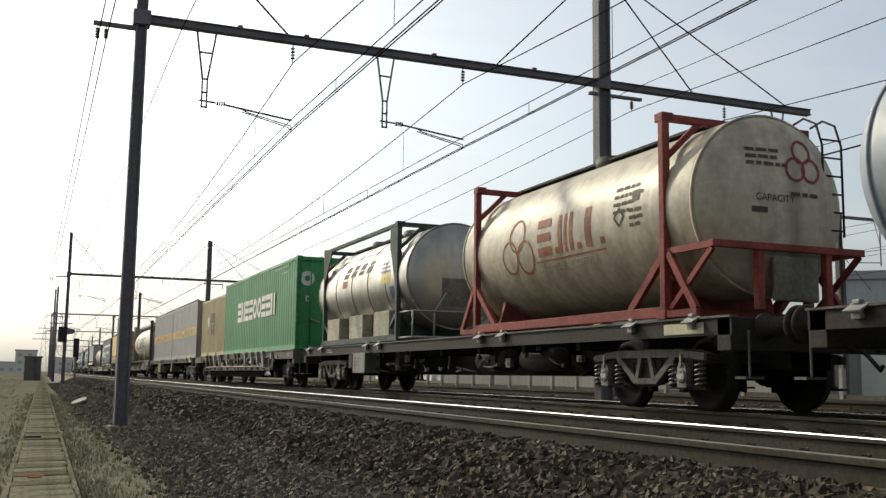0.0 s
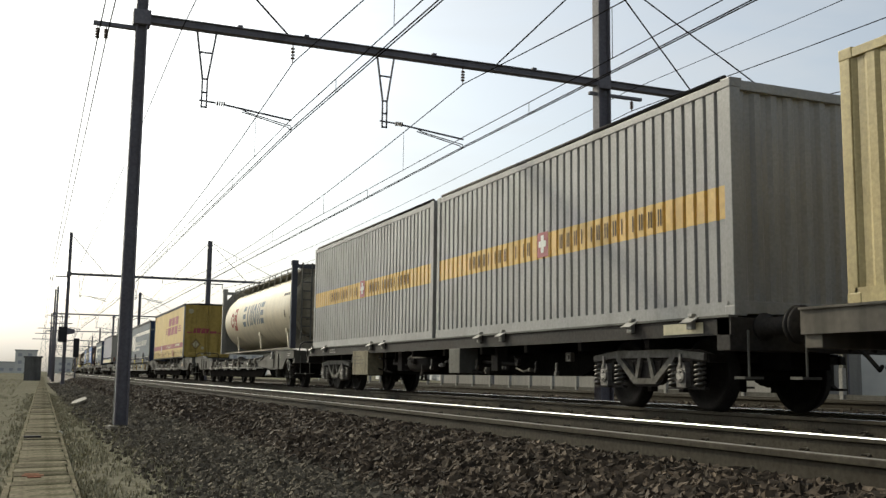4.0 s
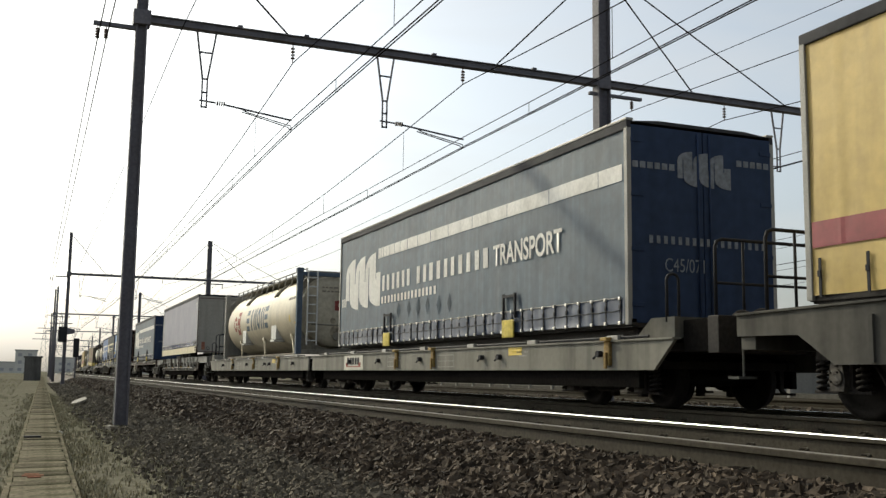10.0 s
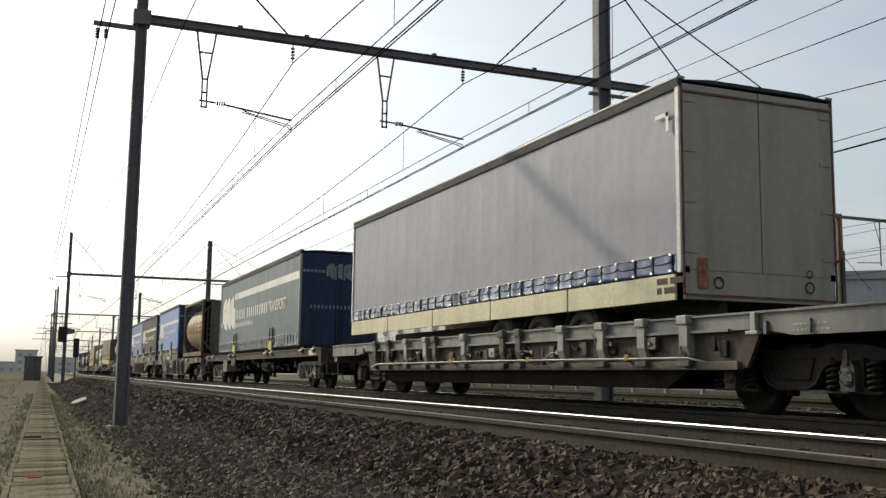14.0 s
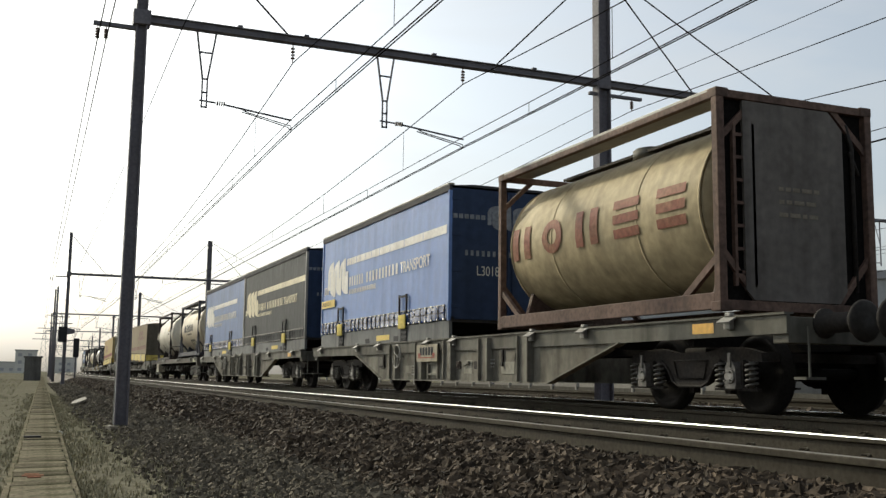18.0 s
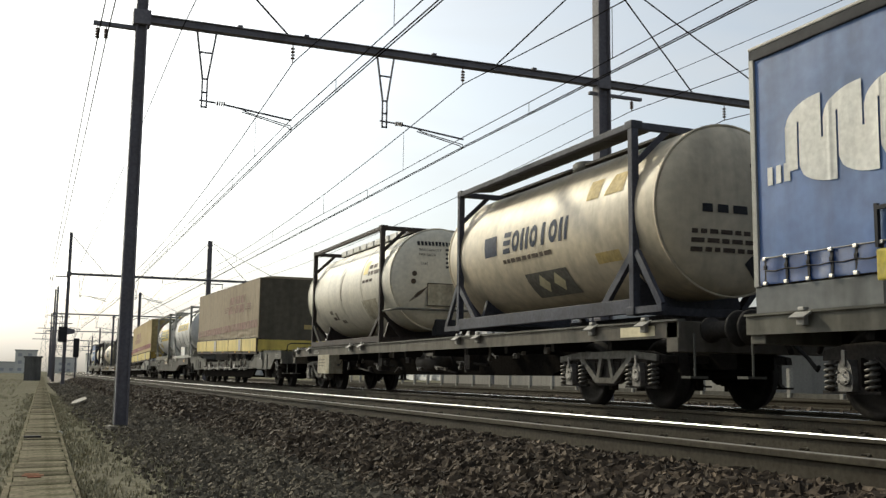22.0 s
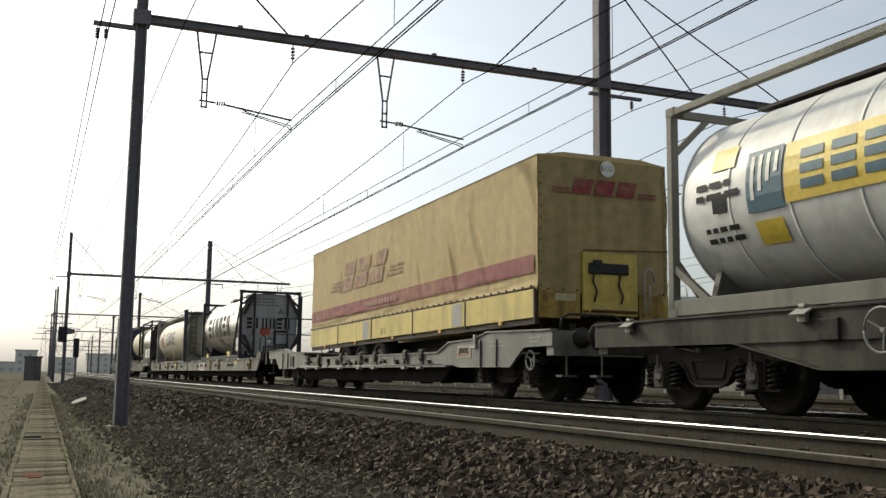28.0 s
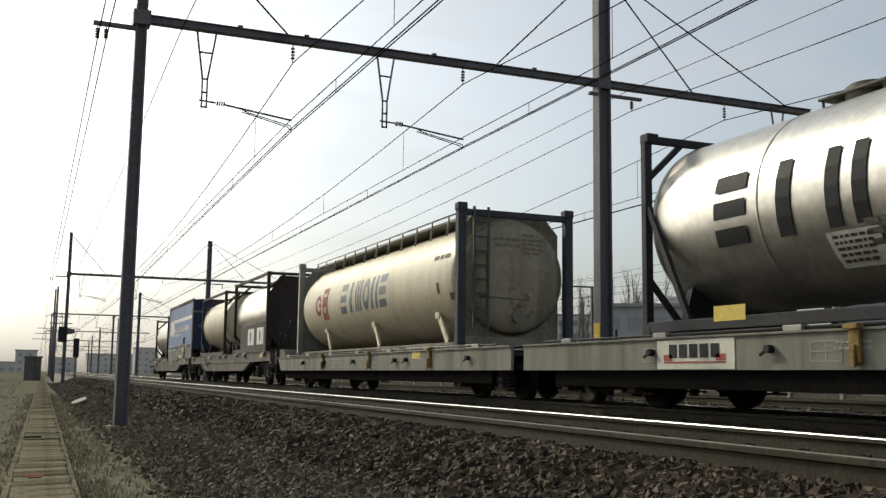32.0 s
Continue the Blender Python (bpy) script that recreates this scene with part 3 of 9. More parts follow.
def blades(name, spots, label, lo=0.05, hi=0.16, seed=3):
    rng = random.Random(seed)
    verts, faces = [], []
    for x, y, z in spots:
        for _ in range(5):
            a, h, w, lean = rng.uniform(0, 6.28), rng.uniform(lo, hi), rng.uniform(0.004, 0.009), rng.uniform(0.1, 0.9)
            px, py = x + rng.uniform(-0.05, 0.05), y + rng.uniform(-0.05, 0.05)
            dx, dy = math.cos(a), math.sin(a)
            k = len(verts)
            verts += [(px - dy * w, py + dx * w, z - 0.01), (px + dy * w, py - dx * w, z - 0.01), (px + dx * h * lean * 0.4 - dy * w * 0.7, py + dy * h * lean * 0.4 + dx * w * 0.7, z + h * 0.6), (px + dx * h * lean * 0.4 + dy * w * 0.7, py + dy * h * lean * 0.4 - dx * w * 0.7, z + h * 0.6), (px + dx * h * lean, py + dy * h * lean, z + h)]
            faces += [(k, k + 1, k + 3, k + 2), (k + 2, k + 3, k + 4)]
    me = bpy.data.meshes.new(name)
    me.from_pydata(verts, [], faces)
    me.materials.append(M["grass"])
    return tagged(new(name, me), label=label, kind="stuff")


rnd = random.Random(11)
spots = []
for _ in range(3000):
    y = 4.5 + 45 * rnd.random() ** 1.8 if rnd.random() < 0.85 else rnd.uniform(-12, 4.5)
    x = trough_x(y) + (rnd.choice((-1, 1)) * (0.28 + abs(rnd.gauss(0, 0.16))) if rnd.random() < 0.5 else rnd.uniform(-5, -0.3) if rnd.random() < 0.72 else rnd.uniform(0.3, 1.4))
    spots.append((x, y, height(x - bend(y))))
for _ in range(1500):
    y = 4.5 + 40 * rnd.random() ** 1.6
    x = trough_x(y) + 0.3 + abs(rnd.gauss(0, 0.75))
    spots.append((x, y, height(x - bend(y))))
blades("grass", spots, "sparse short dry grass along the trough and verge", 0.02, 0.07)
spots = []
for _ in range(3500):
    y = rnd.uniform(20, 130)
    x = rnd.uniform(-30, -0.6)
    spots.append((x, y, -0.7))
blades("grass", spots, "rough green-brown grass on the field", 0.10, 0.25, 5)
bm = bmesh.new()
prism(bm, [(0, 0), (0.18, 0.1), (0.5, 1.3), (0.62, 2.8), (0.42, 2.6), (0.1, 1.1)], "z", 0, 0.07)
bmesh.ops.bevel(bm, geom=list(bm.edges), offset=0.02, segments=2, affect="EDGES")
t = new("litter", mesh_of("litter", bm, "dirty_cream"))
t.matrix_world = pose(1.22, 32.5, -0.645, 2, -4, 0)
tagged(t, "crumpled pale sheet lying on the verge", "litter")
bm = shape(box, -0.09, 0.07, -0.10, 0.08, 0, 0.10, 0.025)
t = new("stone_block", mesh_of("stone_block", bm, "dirty_cream"))
t.matrix_world = pose(1.42, 18.95, -0.66, 4, 6, 25)
tagged(t, "pale stone block at the foot of a mast", "stone")
bm = shape(box, -0.09, 0.07, -0.08, 0.08, 0, 0.06, 0.02)
t = new("litter", mesh_of("litter", bm, "white"))
t.matrix_world = pose(0.49, 18.1, -0.655, 5, 12, 40)
tagged(t, "small white scrap beside the cable trough", "litter")
bm = shape(box, -0.11, 0.12, -0.05, 0.06, 0, 0.03, 0.01)
t = new("litter", mesh_of("litter", bm, "ink"))
t.matrix_world = pose(0.10, 16.06, -0.585, 0, 0, 12)
tagged(t, "dark flat scrap lying on the trough lids", "litter")


# ---- overhead line ----
def i_beam(bm, x, y, w, d, z0, z1, w2=None, d2=None):
    """An upright rolled section in one piece, tapering to w2, d2 at its top."""
    def outline(w, d):
        t, f = 0.03, 0.035
        return [(-w, -d), (-w + f, -d), (-w + f, -t), (w - f, -t), (w - f, -d), (w, -d), (w, d), (w - f, d), (w - f, t), (-w + f, t), (-w + f, d), (-w, d)]
    lo = [bm.verts.new((x + a, y + b, z0)) for a, b in outline(w, d)]
    hi = [bm.verts.new((x + a, y + b, z1)) for a, b in outline(w2 or w, d2 or d)]
    bm.faces.new(lo[::-1])
    bm.faces.new(hi)
    for i in range(12):
        j = (i + 1) % 12
        bm.faces.new((lo[i], lo[j], hi[j], hi[i]))


def insulator(bm, x, y, z0, z1, r=0.045):
    rod(bm, (x, y, z0), (x, y, z1), 0.012, 6)
    n = 4
    for i in range(n):
        z = z0 + (z1 - z0) * (0.25 + 0.5 * i / (n - 1))
        rod(bm, (x, y, z - 0.012), (x, y, z + 0.012), r, 10)


def hanger(p, x, tip, flip=1):
    """A drop bracket below the beam with its registration arm reaching the contact wire at tip."""
    bm = bmesh.new()
    for a, b in (((x - 0.19, 7.26), (x - 0.05, 6.30)), ((x + 0.19, 7.26), (x + 0.05, 6.30))):
        beam(bm, (a[0], 0, a[1]), (b[0], 0, b[1]), 0.035, 0.035)
    for z, w in ((6.85, 0.13), (6.30, 0.06), (6.02, 0.05), (5.72, 0.06)):
        beam(bm, (x - w, 0, z), (x + w, 0, z), 0.03, 0.03)
    for s in (-0.05, 0.05):
        beam(bm, (x + s, 0, 6.30), (x + s, 0, 5.70), 0.03, 0.03)
    h = part("drop_bracket", bm, "mast", p)
    bm = bmesh.new()
    f = flip
    rod(bm, (x - 0.10 * f, 0, 5.85), (x + 0.24 * f, 0, 5.83), 0.018, 6)
    for k in range(4):
        a = x + (0.26 + 0.045 * k) * f
        rod(bm, (a, 0, 5.825), (a + 0.02 * f, 0, 5.823), 0.05, 10)
    rod(bm, (x + 0.42 * f, 0, 5.81), (tip, 0, 5.64), 0.02, 6)
    part("arm", bm, "mast", h)
    bm = bmesh.new()
    q = x + 0.78 * f
    pipe(bm, [(q, 0, 5.75), (q + 0.12 * f, 0, 5.70), (tip - 0.02 * f, 0.0, 5.52), (tip, 0, 5.44)], 0.011, 6)
    pipe(bm, [(q, 0.06, 5.72), (tip - 0.06 * f, 0.06, 5.50), (tip, 0.06, 5.44)], 0.011, 6)
    part("steady_arm", bm, "mast", h)


def portal(y, left, right, detail):
    dx = bend(y)
    p = thing("catenary_portal", "dark steel overhead line portal with two masts and a long beam", "catenary portal", "overhead line portals", (dx, y, 0))
    l, r = left - dx, right - dx
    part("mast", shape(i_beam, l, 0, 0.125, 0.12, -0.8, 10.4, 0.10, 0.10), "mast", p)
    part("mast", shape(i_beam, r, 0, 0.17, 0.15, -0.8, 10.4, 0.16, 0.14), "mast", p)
    end = r + 6.3
    bm = bmesh.new()
    # a channel section: a plain web between two flanges
    box(bm, l - 0.05, end, -0.05, 0.05, 7.315, 7.435)
    box(bm, l - 0.05, end, -0.10, 0.10, 7.295, 7.314, 0.004)
    box(bm, l - 0.05, end, -0.10, 0.10, 7.436, 7.455, 0.004)
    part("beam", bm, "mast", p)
    part("bracket_arm", shape(box, l - 0.9, l - 0.1, -0.05, 0.05, 7.12, 7.20, 0.008), "mast", p)
    part("bracket_arm", shape(box, r - 0.35, r + 1.1, -0.05, 0.05, 7.07, 7.14, 0.008), "mast", p)
    for x in (l, r):
        part("collar", shape(box, x - 0.165, x + 0.165, -0.16, 0.16, 7.22, 7.52, 0.015), "mast", p)
    hanger(p, 2.94, 4.75)
    hanger(p, 6.79, 8.66)
    hanger(p, 17.5, 15.78, -1)
    for x, z0, z1 in ((4.73, 6.87, 7.29), (8.63, 6.90, 7.29), (15.82, 6.86, 7.27), (13.08, 6.80, 7.08), (0.84, 6.80, 7.12), (1.0, 6.82, 7.12)):
        part("insulator", shape(insulator, x, 0, z0, z1), "insulator", p)
    for x0, x1 in ((l, 4.62), (r, 9.46), (r, 14.86), (r, 17.77)):
        part("stay", shape(rod, (x0, 0, 10.3), (x1, 0, 7.47), 0.018, 6), "wire", p)
    for x in (3.6, 5.0, 7.9, 10.4):
        part("fitting", shape(box, x - 0.05, x + 0.05, -0.11, 0.11, 7.456, 7.50, 0.01), "mast", p)
    if detail:
        part("plate", shape(box, r - 0.185, r - 0.172, -0.14, 0.14, 1.25, 1.65, 0.004), "label_yellow", p, "small yellow plate on the mast")
        part("foundation", shape(box, l - 0.3, l + 0.3, -0.3, 0.3, -0.9, -0.62, 0.03), "concrete", p)
        part("earth_strip", shape(box, l - 0.155, l - 0.14, -0.16, -0.145, -0.64, 1.4), "pale_frame", p)
    return p


PORTALS = ((-36.6, 1.7, 12.2), (20.0, 1.655, 12.25), (76.6, 2.25, 12.2), (131, 2.45, 12.42), (187, 3.1, 13.4), (243, 4.2, 14.6), (299, 5.6, 16), (355, 7.4, 18))
for y, l, r in PORTALS:
    portal(y, l, r, y == 20.0)


def run_of_wire(name, x, z_at, sag, material="wire", r=0.010, parent=None, spans=None):
    """A wire hung from portal to portal, sagging between them."""
    bm = bmesh.new()
    pts = []
    for (y0, _, _), (y1, _, _) in zip(PORTALS, PORTALS[1:]):
        for i in range(10):
            k = i / 10
            y = y0 + (y1 - y0) * k
            pts.append(((x(y) if callable(x) else x) + bend(y), y, z_at - sag * 4 * k * (1 - k)))
    pipe(bm, pts, r, 5)
    return part(name, bm, material, parent) if parent else tagged(new(name, mesh_of(name, bm, material)), "thin dark overhead wire carried by the portals", "wire", "line wires")


for x, zm, swing, sag, za in ((4.74, 6.88, 0.62, 0.93, 5.66), (8.64, 6.91, 0.20, 0.92, 5.68), (15.8, 6.87, 0.0, 1.15, 5.53)):
    def off(y, x=x, swing=swing):
        """The line's stagger: it runs to one side and back from portal to portal."""
        k = (y - 20.0) / 56.0 % 2
        return x + swing * (k if k < 1 else 2 - k)
    cat = thing("contact_line", "dark overhead contact line of carrier wire, droppers and two contact wires", "overhead line", "overhead contact lines")
    run_of_wire("carrier_wire", off, zm, sag, r=0.0115, parent=cat)
    run_of_wire("auxiliary_wire", off, za, 0.02, r=0.0095, parent=cat)
    for d in (-0.025, 0.03):
        run_of_wire("contact_wire", lambda y, d=d: off(y) + d, za - 0.23, 0.02, r=0.011, parent=cat)
    for (y0, _, _), (y1, _, _) in zip(PORTALS[:5], PORTALS[1:6]):
        for i in range(7):
            y = y0 + (3.9 + 7.75 * i) * (y1 - y0) / 56.6
            k = (y - y0) / (y1 - y0)
            z = zm - sag * 4 * k * (1 - k)
            px = off(y) + bend(y)
            part("dropper", shape(rod, (px, y, za - 0.02), (px, y, max(z, za)), 0.006, 4), "wire", cat)
            y += 3.0
            px = off(y) + bend(y)
            part("dropper", shape(rod, (px, y, za - 0.25), (px, y, za), 0.007, 4), "wire", cat)
for x, z, sag, r in ((0.84, 6.80, 0.35, 0.012), (1.0, 6.82, 0.35, 0.012), (2.42, 7.22, 0.4, 0.009), (13.08, 6.80, 0.6, 0.010), (12.95, 7.27, 0.4, 0.008)):
    run_of_wire("line_wire", x, z, sag, r=r)

# lineside gear
p = thing("signal_post", "slim dark signal post with a black lamp head", "signal", at=(3.15 + bend(85), 85, -0.5))
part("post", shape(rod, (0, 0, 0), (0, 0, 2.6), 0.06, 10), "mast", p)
part("head", shape(box, -0.22, 0.22, -0.12, 0.12, 2.0, 3.5, 0.05), "ink", p)
p = thing("line_pole", "plain dark steel pole beside the line", "pole", at=(2.15, 104, -0.7))
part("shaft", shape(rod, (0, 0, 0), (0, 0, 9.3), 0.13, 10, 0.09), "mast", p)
p = thing("relay_kiosk", "grey metal relay kiosk with a flat lid beside the trough", "kiosk", at=(0.35, 118, -0.7))
part("cabinet", shape(box, -0.85, 0.85, -0.8, 0.8, 0, 2.5, 0.03), "kiosk_grey", p)
part("lid", shape(box, -0.98, 0.98, -0.92, 0.92, 2.5, 2.66, 0.03), "kiosk_grey", p)
part("door", shape(box, -0.72, 0.0, -0.83, -0.80, 0.15, 2.3, 0.01), "kiosk_grey", p)
part("door", shape(box, 0.03, 0.74, -0.83, -0.80, 0.15, 2.3, 0.01), "kiosk_grey", p)
p = thing("mast_sign", "dark speed board fixed to a mast", "sign", at=(2.25, 76.47, 2.4))
part("board", shape(box, -0.48, 0.1, -0.03, 0.0, 0.05, 1.15, 0.02), "ink", p)
part("lamp", shape(prism, [(0.1, 0.6), (0.62, 0.7), (0.62, 0.95), (0.1, 1.1)], "y", -0.2, 0.0), "mast", p)


# ---- beyond the tracks ----
fence = thing("concrete_fence", "low concrete post and panel fence beyond the far track", "fence", at=(24, 0, -0.65))
POST = mesh_of("post", shape(box, -0.08, 0.08, -0.08, 0.08, 0, 1.45, 0.015), "fence_post")
PANEL = mesh_of("panel", shape(box, -0.03, 0.03, -1.12, 1.12, 0.03, 0.62, 0.008), "fence_panel")
for i in range(34):
    o = part("post", POST, None, fence)
    o.location = (0, 8 + 2.4 * i, 0)
    o = part("panel", PANEL, None, fence)
    o.location = (0, 9.2 + 2.4 * i, 0)

flats = thing("apartment_block", "pale seven-storey apartment block with balconies", "apartment block", at=(92.7, 200, -0.7))
part("wall", shape(box, 0, 9.6, 0, 76, 0, 21.6), "far_plaster", flats)
part("roof", shape(box, -0.3, 9.9, -0.3, 76.3, 21.6, 22.0), "cladding", flats)
WIN = mesh_of("window", shape(box, -0.04, 0.06, -0.75, 0.75, 0, 1.5), "far_glass")
BAL = bmesh.new()
box(BAL, -1.3, 0, -1.7, 1.7, 0, 0.15)
box(BAL, -1.3, -1.22, -1.7, 1.7, 0.15, 1.1)
box(BAL, -1.3, 0, -1.7, -1.62, 0.15, 1.1)
box(BAL, -1.3, 0, 1.62, 1.7, 0.15, 1.1)
BAL = mesh_of("balcony", BAL, "far_plaster")
WIN2 = mesh_of("window", shape(box, -0.6, 0.6, -0.04, 0.06, 0, 1.3), "far_glass")
for fl in range(7):
    for i in range(12):
        o = part("window", WIN, None, flats)
        o.location = (-0.01, 3.2 + 6.2 * i, 0.9 + 3.08 * fl)
        if i % 2 == 0:
            o = part("balcony", BAL, None, flats)
            o.location = (0, 6.2 + 6.2 * i, 0.2 + 3.08 * fl)
        o = part("window", WIN, None, flats)
        o.location = (-0.01, 6.2 + 6.2 * i, 0.9 + 3.08 * fl)
    o = part("window", WIN2, None, flats)
    o.location = (6.4, -0.01, 1.0 + 3.08 * fl)
block = thing("apartment_block", "hazy pale four-storey block behind bare trees", "apartment block", at=(112, 205, -0.7))
block.rotation_euler = (0, 0, radians(-24))
part("wall", shape(box, 0, 26, 0, 12, 0, 15.4), "far_plaster", block)
part("roof", shape(box, -0.3, 26.3, -0.3, 12.3, 15.4, 15.8), "far_roof", block)
for fl in range(5):
    for i in range(8):
        part("window", WIN2, None, block).location = (2.0 + 3.15 * i, -0.01, 1.0 + 3.0 * fl)
hall = thing("factory_hall", "long low grey industrial hall with a flat roof", "industrial building", at=(54, 90, -0.7))
hall.rotation_euler = (0, 0, radians(-31))
part("wall", shape(box, 0, 13, 0, 22, 0, 8.45), "far_cladding", hall)
part("roof", shape(box, -0.3, 13.6, -0.5, 22.3, 8.45, 8.8), "far_roof", hall)
part("upper_storey", shape(box, 7.2, 11.2, 2, 12, 8.8, 9.7), "plaster", hall)
for i in range(5):
    part("window", shape(box, 1.0 + 2.4 * i, 2.6 + 2.4 * i, -0.05, 0.05, 6.0, 7.4), "far_glass", hall)
hall = thing("factory_hall", "grey box-shaped hall beside the sidings", "industrial building", at=(43.8, 45, -0.7))
hall.rotation_euler = (0, 0, radians(-43))
part("wall", shape(box, 0, 30, 0, 30, 0, 7.0), "far_cladding", hall)
part("roof", shape(box, -0.2, 30.2, -0.2, 30.2, 7.0, 7.5, 0.03), "far_roof", hall)
part("base_band", shape(box, -0.05, 30, -0.06, 0, 0, 3.0), "far_wall", hall)
hall = thing("low_shed", "low white shed with a dark roof behind the fence", "shed", at=(36, 42, -0.7))
part("wall", shape(box, 0, 6, 0, 46, 0, 3.0), "cladding", hall)
part("roof", shape(box, -0.2, 6.2, -0.2, 46.2, 3.0, 3.25), "roof_dark", hall)
part("vent", shape(rod, (3, 20, 3.2), (3, 20, 4.6), 0.12, 10), "ink", hall)
def siding_portal(y, right, slim):
    """A light portal over the sidings: a pale mast with a dark one beside it, a beam and a hung bracket."""
    g = thing("siding_portal", "pale grey steel siding portal with a thin dark beam" if not slim else "slim dark steel siding portal with hung insulators", "catenary portal", "siding portals", (34.9, y, -0.7))
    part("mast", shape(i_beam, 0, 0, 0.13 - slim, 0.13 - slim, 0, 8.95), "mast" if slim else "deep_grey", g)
    if not slim:
        part("mast", shape(i_beam, 0.25, 0.02, 0.06, 0.08, 0, 7.2), "mast", g)
    part("beam", shape(box, -0.35, right, -0.07, 0.07, 8.74, 8.88, 0.01), "mast", g)
    part("stay", shape(rod, (0.3, 0, 6.9), (1.9, 0, 5.4), 0.012, 6), "wire", g)
    for x in (2.6, 6.4):
        bm = bmesh.new()
        rod(bm, (x, 0, 6.6), (x, 0, 8.76), 0.035, 6)
        rod(bm, (x, 0, 6.75), (x - 1.5, 0, 6.68), 0.022, 6)
        rod(bm, (x - 0.35, 0, 8.74), (x, 0, 7.6), 0.02, 6)
        part("drop_bracket", bm, "mast", g)
    part("mast", shape(i_beam, right - 0.1, 0, 0.10, 0.10, 0, 8.9), "mast", g)
    for z in (7.9, 7.5, 7.1, 6.2):
        part("insulator", shape(rod, (right - 0.45, 0, z), (right - 0.45, 0, z + 0.16), 0.09, 10), "insulator", g)
    return g


siding_portal(74, 9.4, 0.05)
g = siding_portal(36, 17, 0.0)
for x, z in ((33.2, 6.9), (33.3, 5.7), (38.0, 7.5), (38.1, 6.3), (41.5, 6.0), (41.6, 7.3)):
    bm = bmesh.new()
    x, z = x - 34.9, z + 0.7
    pipe(bm, [(x, -56, z), (x, 0, z + 0.3), (x + 0.1, 20, z - 0.1), (x + 0.2, 38, z + 0.3), (x + 2, 164, z)], 0.011, 5)
    part("line_wire", bm, "wire", g, "thin dark wire over the sidings")
    part("suspension", shape(rod, (x, 0, z + 0.3), (x, 0, 8.8), 0.012, 6), "wire", g)


def bare_tree(seed, h):
    rng = random.Random(seed)
    t = thing("poplar_tree", "tall bare upright tree with thin grey-brown twigs", "tree", "bare trees beyond the line")
    bm = bmesh.new()
    pts = [(0, 0, 0)]
    for i in range(1, 7):
        pts.append((rng.uniform(-0.2, 0.2), rng.uniform(-0.2, 0.2), h * i / 6))
    for i in range(6):
        rod(bm, pts[i], pts[i + 1], 0.13 * (1 - i / 6.5) + 0.015, 7, 0.13 * (1 - (i + 1) / 6.5) + 0.015)
    part("trunk", bm, "bark", t)
    bm = bmesh.new()
    for k in range(34):
        z = h * rng.uniform(0.18, 0.93)
        a, ln = rng.uniform(0, 6.28), h * rng.uniform(0.12, 0.30) * (1.15 - z / h * 0.5)
        up = rng.uniform(0.65, 0.9)
        d = Vector((math.cos(a) * (1 - up), math.sin(a) * (1 - up), up)).normalized()
        p0 = Vector((0, 0, z))
        p1 = p0 + d * ln
        rod(bm, p0, p1, 0.035, 4, 0.010)
        for _ in range(7):
            q0 = p0.lerp(p1, rng.uniform(0.25, 1))
            e = (d + Vector((rng.uniform(-0.5, 0.5), rng.uniform(-0.5, 0.5), rng.uniform(0, 0.4)))).normalized()
            rod(bm, q0, q0 + e * ln * rng.uniform(0.2, 0.5), 0.013, 3, 0.006)
    tagged(part("crown", bm, "bark", t), kind="stuff")
    return t


MASTERS = [bare_tree(s, h) for s, h in ((1, 13.5), (2, 15), (3, 12.5))]
rnd = random.Random(8)
spots = [(71.5 + 11 * k / 13 + rnd.uniform(-1, 4), 137 - 4.5 * k / 13 + rnd.uniform(-6, 10)) for k in range(14)] + [(70 + 11.5 * k / 11 + rnd.uniform(-1, 6), 115 - 4 * k / 11 + rnd.uniform(-4, 12)) for k in range(12)] + [(rnd.uniform(100, 130), rnd.uniform(230, 280)) for _ in range(6)]
for i, (x, y) in enumerate(spots):
    m = Matrix.Translation((x, y, -0.7)) @ Matrix.Rotation(rnd.uniform(0, 6.28), 4, "Z")
    if i < 3:
        MASTERS[i].matrix_basis = m
    else:
        copy_thing(MASTERS[i % 3], m)


def far_house(x, y, w, d, h, seed):
    f = thing("far_building", "hazy flat-roofed building on the horizon", "building", "buildings on the horizon", (x, y, -0.75))
    part("wall", shape(box, 0, w, 0, d, 0, h), "far_wall", f)
    part("roof", shape(box, -0.3, w + 0.3, -0.3, d + 0.3, h, h + 0.4), "far_roof", f)
    me = mesh_of("window", shape(box, 0, 1.6, -0.06, 0.02, 0, 1.4), "far_roof")
    for i in range(int(w / 4)):
        for fl in range(int(h / 3.2)):
            o = part("window", me, None, f)
            o.location = (1.2 + 4 * i, 0, 1 + 3.2 * fl)


for i, (x, y, w, d, h) in enumerate(((-6, 480, 9, 12, 10), (-22, 520, 18, 14, 5), (-70, 560, 40, 20, 5), (9, 560, 14, 12, 8), (30, 600, 30, 20, 11), (52, 560, 12, 12, 14), (66, 520, 24, 14, 9), (75, 430, 20, 20, 12))):
    far_house(x, y, w, d, h, i)


